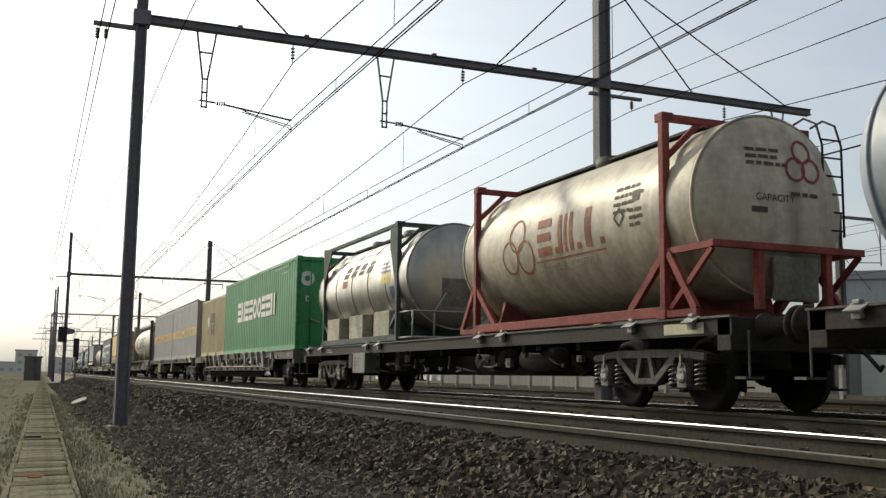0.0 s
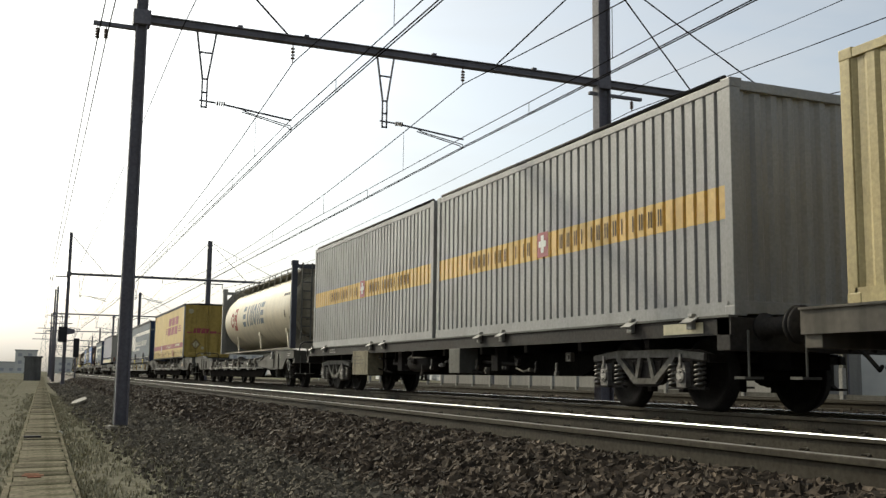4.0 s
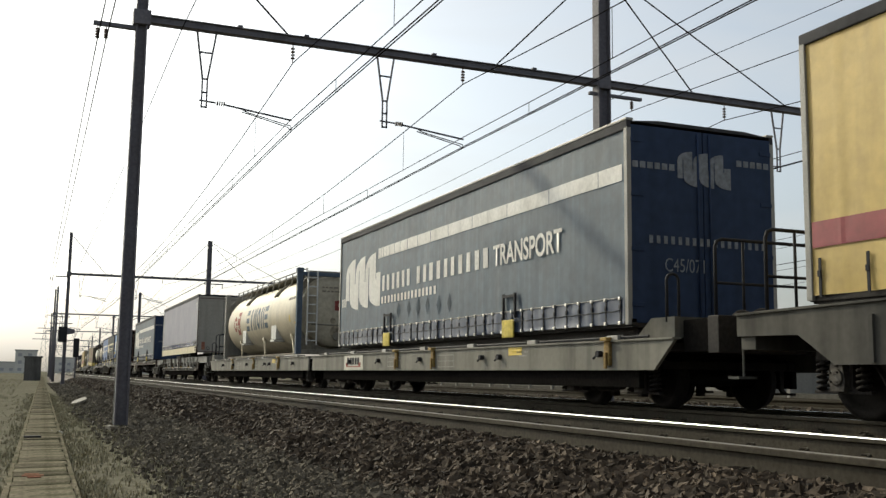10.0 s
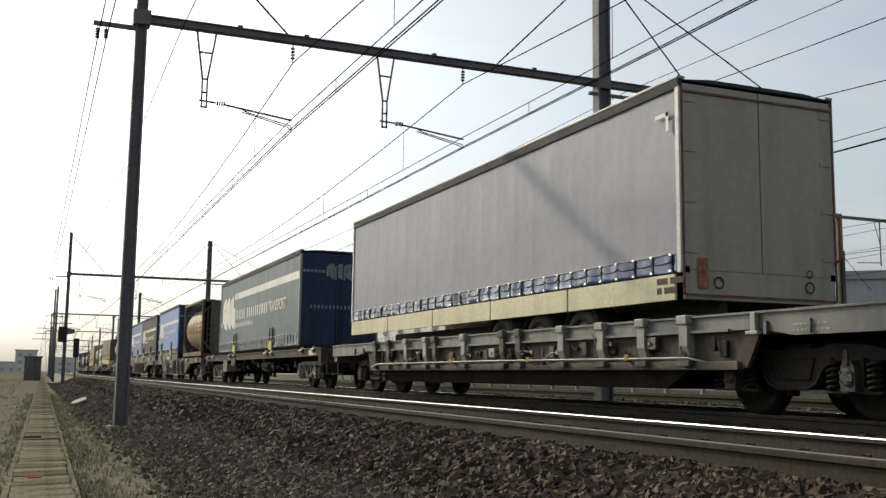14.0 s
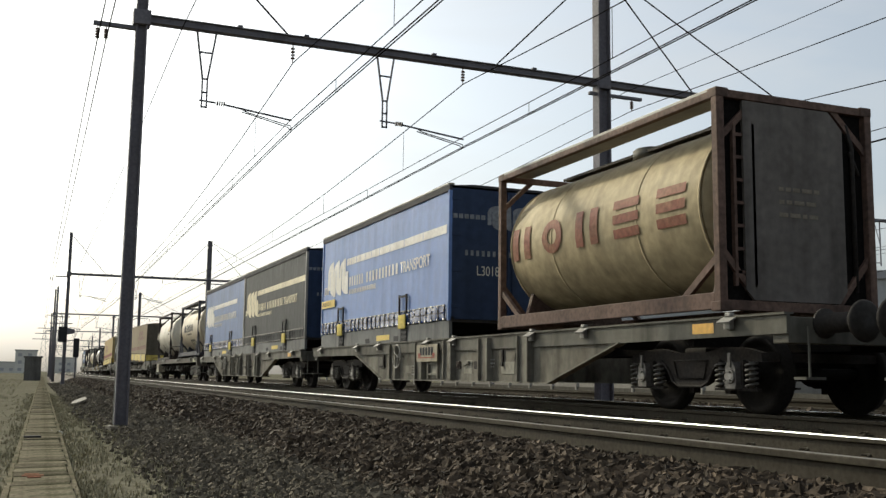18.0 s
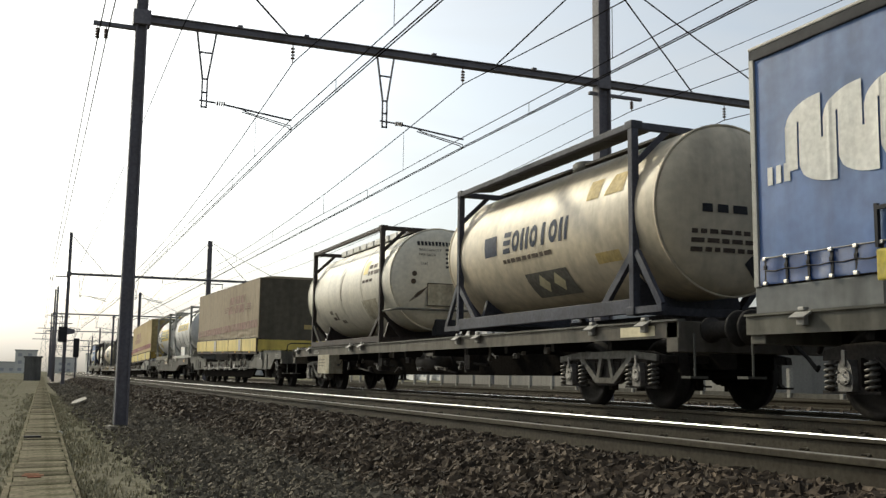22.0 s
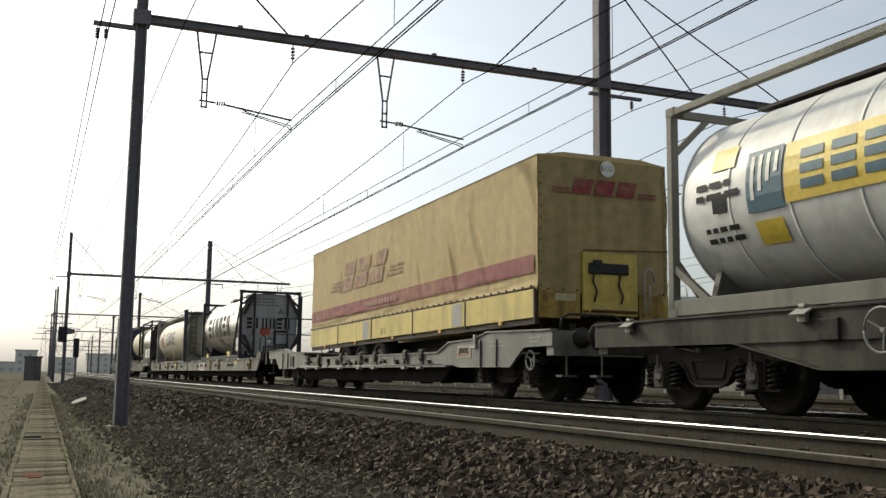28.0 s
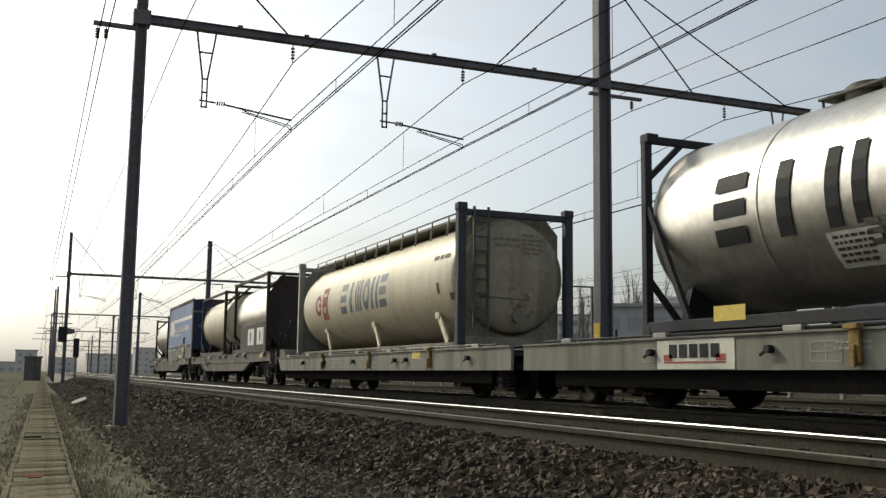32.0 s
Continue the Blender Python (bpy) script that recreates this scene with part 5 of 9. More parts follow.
def pocket_wagon(lead, length=19.3, label="", wheel_at=2.15, lashed=False, plate=None, hoop=True, material="frame_grey", railing=None):
    w = rolling("pocket_wagon", lead, label or "grey steel pocket wagon with a sunken trough between its bogies", "railway wagon", "wagons of the train")
    L = length
    top = [(0, 1.10), (2.3, 1.14), (2.9, 1.03), (4.0, 1.01), (4.55, 0.83), (L - 4.55, 0.83), (L - 4.0, 1.01), (L - 2.9, 1.03), (L - 2.3, 1.14), (L, 1.10)]
    mid = 0.60 if not lashed else 0.52
    bottom = [(L, 0.87), (L - 0.95, 0.86), (L - 1.45, 0.55), (L - 3.5, 0.55), (L - 3.9, mid), (3.9, mid), (3.5, 0.55), (1.45, 0.55), (0.95, 0.86), (0, 0.87)]
    if lashed:
        top = [(0, 1.11), (L, 1.11)]
        bottom = [(L, 0.86), (L - 2.2, 0.86), (L - 2.9, 0.55), (L - 3.0, 0.40), (3.0, 0.40), (2.9, 0.55), (2.2, 0.86), (0, 0.86)]
        sides(w, [(0, 1.11), (L, 1.11), (L, 0.86), (L - 2.2, 0.86), (L - 2.7, 0.94), (2.7, 0.94), (2.2, 0.86), (0, 0.86)], material)
        sides(w, [(2.75, 0.94), (L - 2.75, 0.94), (L - 3.0, 0.52), (3.0, 0.52)], "rust_dark", x=1.35)
        for sx in (-1, 1):
            part("lower_sill", shape(box, *sorted((sx * 1.40, sx * 1.30)), 3.1, L - 3.1, 0.50, 0.60, 0.01), "wagon_brown", w)
    else:
        sides(w, top + bottom, material)
    flange(w, top, material)
    ends(w, L, material)
    # the trough
    for s in (-1, 1):
        a, b = sorted((s * 1.36, s * 1.30))
        part("trough_wall", shape(prism, [(3.9, 0.58), (L - 3.9, 0.58), (L - 4.5, 0.27), (4.5, 0.27)], "x", a, b), "shade_black", w)
    part("trough_floor", shape(box, -1.3, 1.3, 4.5, L - 4.5, 0.27, 0.33), "shade_black", w)
    for y0, y1 in ((0.26, 4.3), (L - 4.3, L - 0.26)):
        part("deck", shape(box, -1.33, 1.33, y0, y1, 0.88, 0.98, 0.01), "frame_dark", w)
    if not lashed:
        for s in (-1, 1):
            a, b = sorted((s * 1.44, s * 1.34))
            part("ledge", shape(box, a, b, 4.1, L - 4.1, 0.565, 0.595), material, w)
        for y in (5.4, 6.3, 8.3, 9.4, 11.0, 13.1, 14.2):
            bm = bmesh.new()
            prism(bm, [(-1.40, 0.88), (-1.47, 0.88), (-1.47, 0.74), (-1.43, 0.70), (-1.43, 0.60), (-1.49, 0.56), (-1.49, 0.53), (-1.40, 0.53)], "y", y - 0.08, y + 0.08)
            box(bm, -1.46, -1.36, y - 0.10, y + 0.10, 0.86, 0.92, 0.01)
            part("bracket", bm, "wagon_brown", w)
            part("foot", shape(box, -1.50, -1.40, y - 0.09, y + 0.09, 0.525, 0.56, 0.008), "pale_frame", w)
        rnd = random.Random(len(ROLLING))
        for i in range(9):
            y = rnd.uniform(4.8, L - 5.2)
            a = rnd.uniform(0.2, 0.7)
            part("patch_plate", shape(box, -1.408, -1.396, y, y + a, 0.62, rnd.uniform(0.70, 0.80), 0.003), rnd.choice(("pale_frame", "wagon_brown", "frame_dark", "wagon_brown")), w)
        # thin pale bar added as the bright line along the lit ledge
        part("pipe", shape(pipe, [(-1.43, 4.3, 0.61), (-1.43, L - 4.3, 0.61)], 0.012, 6), "pale_frame", w)
        print_on(w, 7.0, 0.79, 0.9, 1, 5, x=-1.406)
        part("tool_box", shape(box, -1.43, -1.38, L - 3.35, L - 2.95, 0.62, 0.92, 0.012), "frame_dark", w)
    else:
        ys = [y for y in (4.0, 4.9, 5.9, 7.0, 8.4, 9.0, 10.6, 12.0, 12.5, 13.6, 14.7, 15.6) if y < L - 3]
        for y in ys:
            bm = bmesh.new()
            box(bm, -1.50, -1.36, y - 0.10, y + 0.10, 1.04, 1.15, 0.015)
            prism(bm, [(-1.34, 1.05), (-1.47, 1.05), (-1.47, 0.78), (-1.43, 0.66), (-1.34, 0.66)], "y", y - 0.08, y + 0.08)
            part("bracket", bm, "pale_frame" if int(y * 10) % 3 else "wagon_brown", w)
            part("foot", shape(box, -1.48, -1.40, y - 0.12, y + 0.12, 0.54, 0.62, 0.012), "frame_grey", w)
        rnd = random.Random(int(L * 100) + len(ROLLING))
        for i in range(16):
            y = 3.3 + i * (L - 6.6) / 15.5 + rnd.uniform(-0.1, 0.1)
            part("fitting", shape(box, -1.40, -1.34, y - rnd.uniform(0.03, 0.14), y + 0.06, rnd.uniform(0.64, 0.72), rnd.uniform(0.78, 0.9), 0.01), rnd.choice(("frame_dark", "wagon_brown", "bogie")), w)
        part("brake_rod", shape(pipe, [(-1.485, 3.5, 0.58), (-1.485, 3.9, 0.64), (-1.485, L * 0.5, 0.655), (-1.485, L - 3.9, 0.64), (-1.485, L - 3.5, 0.58)], 0.014, 6), "pale_frame", w)
        for y in (5.2, 8.0, 11.1, 14.1):
            part("rod_clamp", shape(box, -1.50, -1.40, y - 0.05, y + 0.05, 0.62, 0.70, 0.008), "latch_yellow", w)
        for s in (-1, 1):
            a, b = sorted((s * 1.44, s * 1.34))
            part("ledge", shape(box, a, b, 3.2, L - 3.2, 0.93, 0.96), material, w)
    ribs(w, (1.95, 2.6, L - 2.6, L - 1.95), 0.57 if not lashed else 0.88, 1.02, material)
    if plate:
        plaque(w, plate, plate + 0.62, 0.72, 0.94)
    print_on(w, 0.35, 1.02, 0.4, 2, 3)
    print_on(w, 1.6, 0.98, 0.6, 2, 8)
    bm = bmesh.new()
    box(bm, -1.46, -1.40, 2.72, 2.80, 0.90, 1.12, 0.01)
    box(bm, -1.48, -1.40, 2.66, 2.86, 0.88, 0.92, 0.01)
    part("hook", bm, "pale_frame", w)
    handwheel(w, 0.85, 0.66, 0.15, -1.33)
    if hoop:
        for y in (0.12,):
            bm = bmesh.new()
            pipe(bm, [(-1.2, y, 1.10), (-1.17, y, 1.30), (-1.05, y, 1.36), (-0.25, y, 1.36), (-0.12, y, 1.30), (-0.10, y, 1.10)], 0.02)
            part("grab_rail", bm, "ink", w)
    if railing is not None:
        end_railing(w, railing if railing >= 0 else L + railing)
    if lashed:
        clutter(w, 3.4, L - 3.4, 0.66, 0.90, -1.42, 26, int(lead))
    else:
        clutter(w, 4.6, L - 4.6, 0.62, 0.78, -1.43, 16, int(lead))
    bogie(w, wheel_at)
    bogie(w, L - wheel_at)
    return w


def end_railing(wagon, y, top=2.10):
    """A black tubular railing across the wagon's end."""
    bm = bmesh.new()
    pipe(bm, [(-1.02, y, 1.02), (-1.02, y, top - 0.10), (-0.99, y, top - 0.03), (-0.92, y, top), (0.92, y, top), (0.99, y, top - 0.03), (1.02, y, top - 0.10), (1.02, y, 1.02)], 0.022)
    pipe(bm, [(-1.02, y, top - 0.54), (1.02, y, top - 0.54)], 0.018)
    for x in (-0.60, 0.62):
        pipe(bm, [(x, y, 1.02), (x, y, top)], 0.018)
    part("railing", bm, "ink", wagon, "black tubular end railing")


def clutter(wagon, y0, y1, z0, z1, x, n, seed, tones=("spring_steel", "frame_dark", "wagon_brown", "pale_frame", "bogie")):
    """Brake pipes, levers, valves and brackets hung along the side, each a fitting of its own."""
    rnd = random.Random(seed)
    for i in range(n):
        y, z = y0 + (y1 - y0) * (i + rnd.random()) / n, rnd.uniform(z0, z1)
        bm = bmesh.new()
        kind = rnd.random()
        if kind < 0.35:
            a = rnd.uniform(0.15, 0.55)
            pipe(bm, [(x, y, z), (x - 0.02, y + a * 0.4, z + rnd.uniform(-0.05, 0.05)), (x, y + a, z + rnd.uniform(-0.12, 0.12))], rnd.uniform(0.010, 0.022), 6)
            box(bm, x - 0.03, x + 0.03, y - 0.03, y + 0.03, z - 0.03, z + 0.03, 0.006)
        elif kind < 0.6:
            w, h = rnd.uniform(0.04, 0.12), rnd.uniform(0.06, 0.16)
            box(bm, x - 0.02, x + 0.05, y - w, y + w, z - h / 2, z + h / 2, 0.01)
            rod(bm, (x - 0.04, y, z), (x, y, z), 0.03, 8)
        elif kind < 0.8:
            h = rnd.uniform(0.12, 0.24)
            box(bm, x - 0.015, x + 0.015, y - 0.025, y + 0.025, z - h / 2, z + h / 2, 0.005)
            rod(bm, (x - 0.03, y, z - h / 2), (x + 0.03, y, z - h / 2), 0.035, 8)
        else:
            rod(bm, (x - 0.05, y, z), (x + 0.02, y, z), rnd.uniform(0.035, 0.06), 12)
            rod(bm, (x - 0.055, y, z), (x - 0.05, y + rnd.uniform(-0.12, 0.12), z + 0.1), 0.010, 5)
        part("fitting", bm, rnd.choice(tones), wagon)


def low_wagon(lead, length, slant, label, plate, rail_at=0.35, rail_top=2.10):
    """Half of a low twin flat wagon: small wheels, a straight deep side, yellow latches; slant marks its outer end."""
    w = rolling("flat_wagon", lead, label, "railway wagon", "wagons of the train")
    L = length
    if slant == 0:
        out = [(0, 0.88), (L, 0.88), (L, 0.50), (0.45, 0.50)]
    else:
        out = [(0, 0.88), (L, 0.88), (L - 0.45, 0.50), (0, 0.50)]
    sides(w, out, "wagon_light", x=1.38)
    flange(w, [(0, 0.88), (L, 0.88)], "wagon_light", x=1.38)
    part("floor", shape(box, -1.3, 1.3, 0.2, L - 0.2, 0.74, 0.84), "frame_dark", w)
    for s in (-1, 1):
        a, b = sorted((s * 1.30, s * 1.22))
        part("lower_sill", shape(box, a, b, 0.9, L - 0.9, 0.27, 0.52, 0.01), "shade_black", w)
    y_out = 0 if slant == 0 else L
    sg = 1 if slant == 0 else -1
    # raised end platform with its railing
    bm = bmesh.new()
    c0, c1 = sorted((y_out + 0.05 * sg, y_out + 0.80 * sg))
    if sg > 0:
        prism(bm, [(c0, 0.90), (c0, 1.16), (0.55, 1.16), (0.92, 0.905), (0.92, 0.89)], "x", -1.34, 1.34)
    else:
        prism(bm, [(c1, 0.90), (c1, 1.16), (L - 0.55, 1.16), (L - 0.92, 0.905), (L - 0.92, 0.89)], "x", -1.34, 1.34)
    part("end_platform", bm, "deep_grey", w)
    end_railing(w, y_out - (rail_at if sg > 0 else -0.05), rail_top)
    part("end_box", shape(box, -1.22, 1.22, *sorted((y_out - 0.54 * sg, y_out + 0.045 * sg)), 0.72, 1.12, 0.02), "shade_black", w)
    yh = y_out + (0.22 if sg > 0 else 0.0)
    for x in (-1.24, 1.24):
        bm = bmesh.new()
        pipe(bm, [(x - 0.09, yh, 1.1), (x - 0.09, yh, 1.62)] + [(x - 0.09 * math.cos(a), yh, 1.62 + 0.09 * math.sin(a)) for a in (0.5, 1.0, 1.57, 2.14, 2.64)] + [(x + 0.09, yh, 1.62), (x + 0.09, yh, 1.1)], 0.02)
        part("grab_rail", bm, "ink", w)
    for x in (-0.875, 0.875):
        f = part("buffer", BUFFER, None, w)
        f.location, f.rotation_euler = (x, y_out - 0.45 * sg, 1.0), (0, 0, 0 if sg > 0 else math.pi)
        part("buffer_head", HEAD, None, f)
    part("headstock", shape(box, -1.3, 1.3, *sorted((y_out - 0.75 * sg, y_out - 0.55 * sg)), 0.7, 1.14, 0.01), "frame_dark", w)
    latches(w, (1.5, 7.9, 10.0) if slant == 0 else (3.6, 7.4, 11.35), 0.86, "latch_yellow", -1.38)
    for i, yy in enumerate((1.7, 4.9, 5.6, 8.6, 11.2, 13.4)):
        bm = bmesh.new()
        rod(bm, (-1.38, yy, 0.72), (-1.46, yy, 0.72), 0.045, 8)
        rod(bm, (-1.44, yy, 0.72), (-1.44, yy + 0.12, 0.66), 0.018, 6)
        part("lashing_ring", bm, "ink", w)
    if plate:
        plaque(w, plate - 0.1, plate + 1.4, 0.51, 0.865, -1.39, "plate_white")
    slabs("label", [rect(4.12, 4.60, 0.74, 0.87)], side(-1.386), "label_yellow", w, cuts=1)
    print_on(w, 3.8, 0.8, 0.5, 2, 11, x=-1.386)
    print_on(w, 9.8, 0.78, 0.5, 2, 13, x=-1.386)
    for y, z, wd, h in ((6.9, 0.56, 0.8, 0.22), (10.2, 0.58, 0.42, 0.2), (13.0, 0.60, 0.6, 0.16)):
        slabs("stencil", [rect(y, y + wd, z, z + 0.012), rect(y, y + wd, z + h, z + h + 0.012), rect(y, y + wd, z + h * 0.5, z + h * 0.5 + 0.01), rect(y, y + 0.012, z, z + h), rect(y + wd, y + wd + 0.012, z, z + h), rect(y + wd * 0.5, y + wd * 0.5 + 0.012, z, z + h)], side(-1.386), "pale_frame", w, cuts=1)
    part("cable_pipe", shape(rod, (-1.34, 0.6, 0.935), (-1.34, L - 0.6, 0.935), 0.018, 6), "ink", w)
    for k in range(7):
        yy = 1.4 + k * (L - 2.8) / 6
        part("pipe_clamp", shape(box, -1.40, -1.30, yy - 0.14, yy + 0.14, 0.885, 0.965, 0.01), "pale_frame", w)
    bogie(w, 2.0 if slant == 0 else 1.7, 0.38)
    bogie(w, L - (1.9 if slant == 0 else 2.4), 0.38)
    return w


def deep_wagon(lead, length, label, a=3.2, b=5.2, a2=4.0, b2=5.9, z_low=0.31, z_thin=0.90, plate=None, top=1.08, ribbed=True, coat="deep_grey"):
    """A container wagon whose side beam bellies down between the bogies; a and b shape its leading slope, a2 and b2 the other."""
    w = rolling("container_wagon", lead, label, "railway wagon", "wagons of the train")
    L = length
    sides(w, [(0, top), (L, top), (L, z_thin - 0.02), (L - a2, z_thin - 0.04), (a, z_thin - 0.04), (0, z_thin - 0.02)], coat)
    sides(w, [(a + 0.02, z_thin - 0.042), (L - a2 - 0.02, z_thin - 0.042), (L - b2, z_low), (b, z_low)], "panel_worn" if ribbed else coat, x=1.365)
    flange(w, [(0, top), (L, top)], coat)
    # on ribbed wagons the lower flange's highlight is in its colour
    flange(w, [(a, z_thin - 0.05), (b, z_low - 0.015), (L - b2, z_low - 0.015), (L - a2, z_thin - 0.05)], "lit_grey" if ribbed else coat, h=0.02)
    ends(w, L, coat, z_thin, top)
    underframe(w, L)
    if ribbed:
        for y in (5.95, 7.45, 9.05, 10.55, 12.1):
            # a pressed channel: a web with two proud flanges
            rb = part("rib", shape(box, -1.43, -1.366, y - 0.16, y + 0.16, z_low + 0.01, top - 0.03), "lit_grey", w)
            for d in (-0.18, 0.18):
                part("rib_flange", shape(box, -1.475, -1.366, y + d - 0.018, y + d + 0.018, z_low + 0.01, top - 0.03, 0.004), "lit_grey", rb)
        part("panel", shape(box, -1.376, -1.366, 9.30, 10.30, z_low + 0.03, top - 0.06, 0.003), "patch_pale", w, "paler panel behind the ladder")
        part("box_rim", shape(box, -1.40, -1.366, 12.84, 13.16, 0.56, 0.84, 0.01), "frame_dark", w)
        part("box_lid", shape(box, -1.41, -1.39, 12.88, 13.12, 0.60, 0.80, 0.008), coat, w)
        for y, wd, h in ((8.1, 0.36, 0.24), (6.4, 0.5, 0.2), (11.1, 0.42, 0.16)):
            part("patch_plate", shape(box, -1.374, -1.364, y, y + wd, 0.44, 0.44 + h, 0.003), "patch_pale", w, "pale patch of paint")
        # a ladder of stirrups let into the side
        bm = bmesh.new()
        for y in (9.62, 10.12):
            box(bm, -1.43, -1.37, y - 0.02, y + 0.02, z_low + 0.03, top - 0.06)
        for k in range(3):
            box(bm, -1.425, -1.375, 9.64, 10.10, z_low + 0.10 + 0.21 * k, z_low + 0.13 + 0.21 * k)
        part("stirrup_ladder", bm, "lit_grey", w)
        part("drain_box", shape(box, -1.44, -1.366, 7.68, 7.88, 0.52, 0.66, 0.01), "frame_dark", w)
        clutter(w, 6.2, 8.9, z_low + 0.1, z_low + 0.45, -1.385, 5, int(lead) + 3, ("frame_dark", "pale_frame", "deep_grey", "rust_dark"))
        handwheel(w, 11.68, 0.79, 0.24, -1.52)
    else:
        handwheel(w, L - b2 - 0.9, (z_low + top) / 2 + 0.05, 0.21, -1.52)
        part("tool_box", shape(box, -1.44, -1.38, L - b2 - 0.28, L - b2, z_low + 0.28, z_low + 0.5, 0.012), "frame_dark", w)
    latches(w, (0.9, 4.1, 5.7, L / 2 - 0.6, L / 2 + 0.7, L - 5.7, L - 4.1, L - 0.9), top, "pale_frame")
    if plate is not None:
        plaque(w, plate, plate + 1.1, z_low + 0.36, z_low + 0.69, -1.482)
    print_on(w, 10.6, 0.60, 0.55, 4, 21, x=-1.374, step=0.055)
    print_on(w, L / 2 - 2.4, z_low + 0.38, 0.7, 3, 22)
    slabs("label", [rect(1.2, 1.6, top - 0.16, top - 0.04)], side(-1.406), "orange", w, cuts=1)
    bogie(w, 2.1, bare=ribbed)
    bogie(w, L - 2.1, bare=ribbed)
    return w


def skeletal_wagon(lead, length, label, boxes=(), cylinder=None, dark="frame_dark"):
    """A light container wagon: a narrow side sill with gear hung in the open below it."""
    w = rolling("container_wagon", lead, label, "railway wagon", "wagons of the train")
    L = length
    sides(w, [(0, 1.10), (L, 1.10), (L, 0.90), (0, 0.90)], dark, x=1.36)
    flange(w, [(0, 1.10), (L, 1.10)], "frame_grey", x=1.36)
    ends(w, L, dark)
    underframe(w, L, 0.52, 1.0)
    for s in (-1, 1):
        a, b = sorted((s * 0.40, s * 0.34))
        # truss blackened where the open underframe lies in shade
        part("truss", shape(prism, [(3.3, 0.92), (L - 3.3, 0.92), (L - 5.0, 0.42), (5.0, 0.42)], "x", a, b), "shade_black", w)
    latches(w, (0.7, 2.0, 5.9, 6.8, L - 6.8, L - 5.9, L - 2.0, L - 0.7), 1.11, "pale_frame", -1.36)
    for y0, y1, z0, z1, m in boxes:
        bx = part("equipment_box", shape(box, -1.38, -1.0, y0, y1, z0, z1, 0.012), m, w)
        slabs("lettering", bars(3, y1 - 0.12, y0 + 0.3, z1 - 0.12, 0.08, 0.022, 4), side(-1.385), "wagon_brown", bx, cuts=1)
    for y in cylinder or ():
        bm = bmesh.new()
        lathe(bm, [(y - 0.62, 0.02), (y - 0.6, 0.12), (y - 0.54, 0.20), (y + 0.54, 0.20), (y + 0.6, 0.12), (y + 0.62, 0.02)], "y", 22, (-0.85, 0, 0.68))
        part("air_tank", bm, "frame_dark", w)
    for y in (L * 0.36, L * 0.62):
        bm = bmesh.new()
        pipe(bm, [(-1.0, y - 0.7, 0.6), (-1.0, y + 0.7, 0.66)], 0.03, 6)
        box(bm, -1.1, -0.9, y - 0.1, y + 0.15, 0.5, 0.9)
        pipe(bm, [(-1.1, y + 0.5, 0.45), (-1.1, y + 1.6, 0.56)], 0.022, 6)
        part("brake_gear", bm, "bogie", w)
    clutter(w, 3.6, L - 3.6, 0.50, 0.86, -1.12, 22, int(lead) + 7, ("frame_dark", "bogie", "spring_steel", "wagon_brown"))
    slabs("label", [rect(0.5, 1.3, 0.93, 1.06)], side(-1.366), "ivory", w, cuts=1)
    print_on(w, L - 3.0, 1.05, 0.6, 2, 9, x=-1.366, step=0.06, thick=0.03)
    bogie(w, 2.1, bare=True, truss=True)
    bogie(w, L - 2.1, bare=True, truss=True)
    return w


# ---- loads ----
def corner_castings(load, L, z0, z1, w, material):
    bm0 = shape(box, -0.09, 0.09, -0.09, 0.09, -0.06, 0.06, 0.012)
    me = mesh_of("corner_casting", bm0, material)
    for x in (-w + 0.085, w - 0.085):
        for y in (0.085, L - 0.085):
            for z in (z0 + 0.055, z1 - 0.055):
                o = part("corner_casting", me, None, load)
                o.location = (x, y, z)


def wave_panel(L0, L1, z0, z1, x, depth, pitch, sign, form=(0.30, 0.50, 0.80)):
    """A trapezoid-pressed steel sheet; sign says which way its outside faces."""
    bm = bmesh.new()
    pts, y = [], L0
    while y < L1 - pitch:
        pts += [(y, 0), (y + pitch * form[0], 0), (y + pitch * form[1], depth), (y + pitch * form[2], depth)]
        y += pitch
    pts += [(y, 0), (L1, 0)]
    lo = [bm.verts.new((x - sign * d, p, z0)) for p, d in pts]
    hi = [bm.verts.new((x - sign * d, p, z1)) for p, d in pts]
    for i in range(len(pts) - 1):
        bm.faces.new((lo[i], lo[i + 1], hi[i + 1], hi[i]) if sign > 0 else (lo[i + 1], lo[i], hi[i], hi[i + 1]))
    return bm


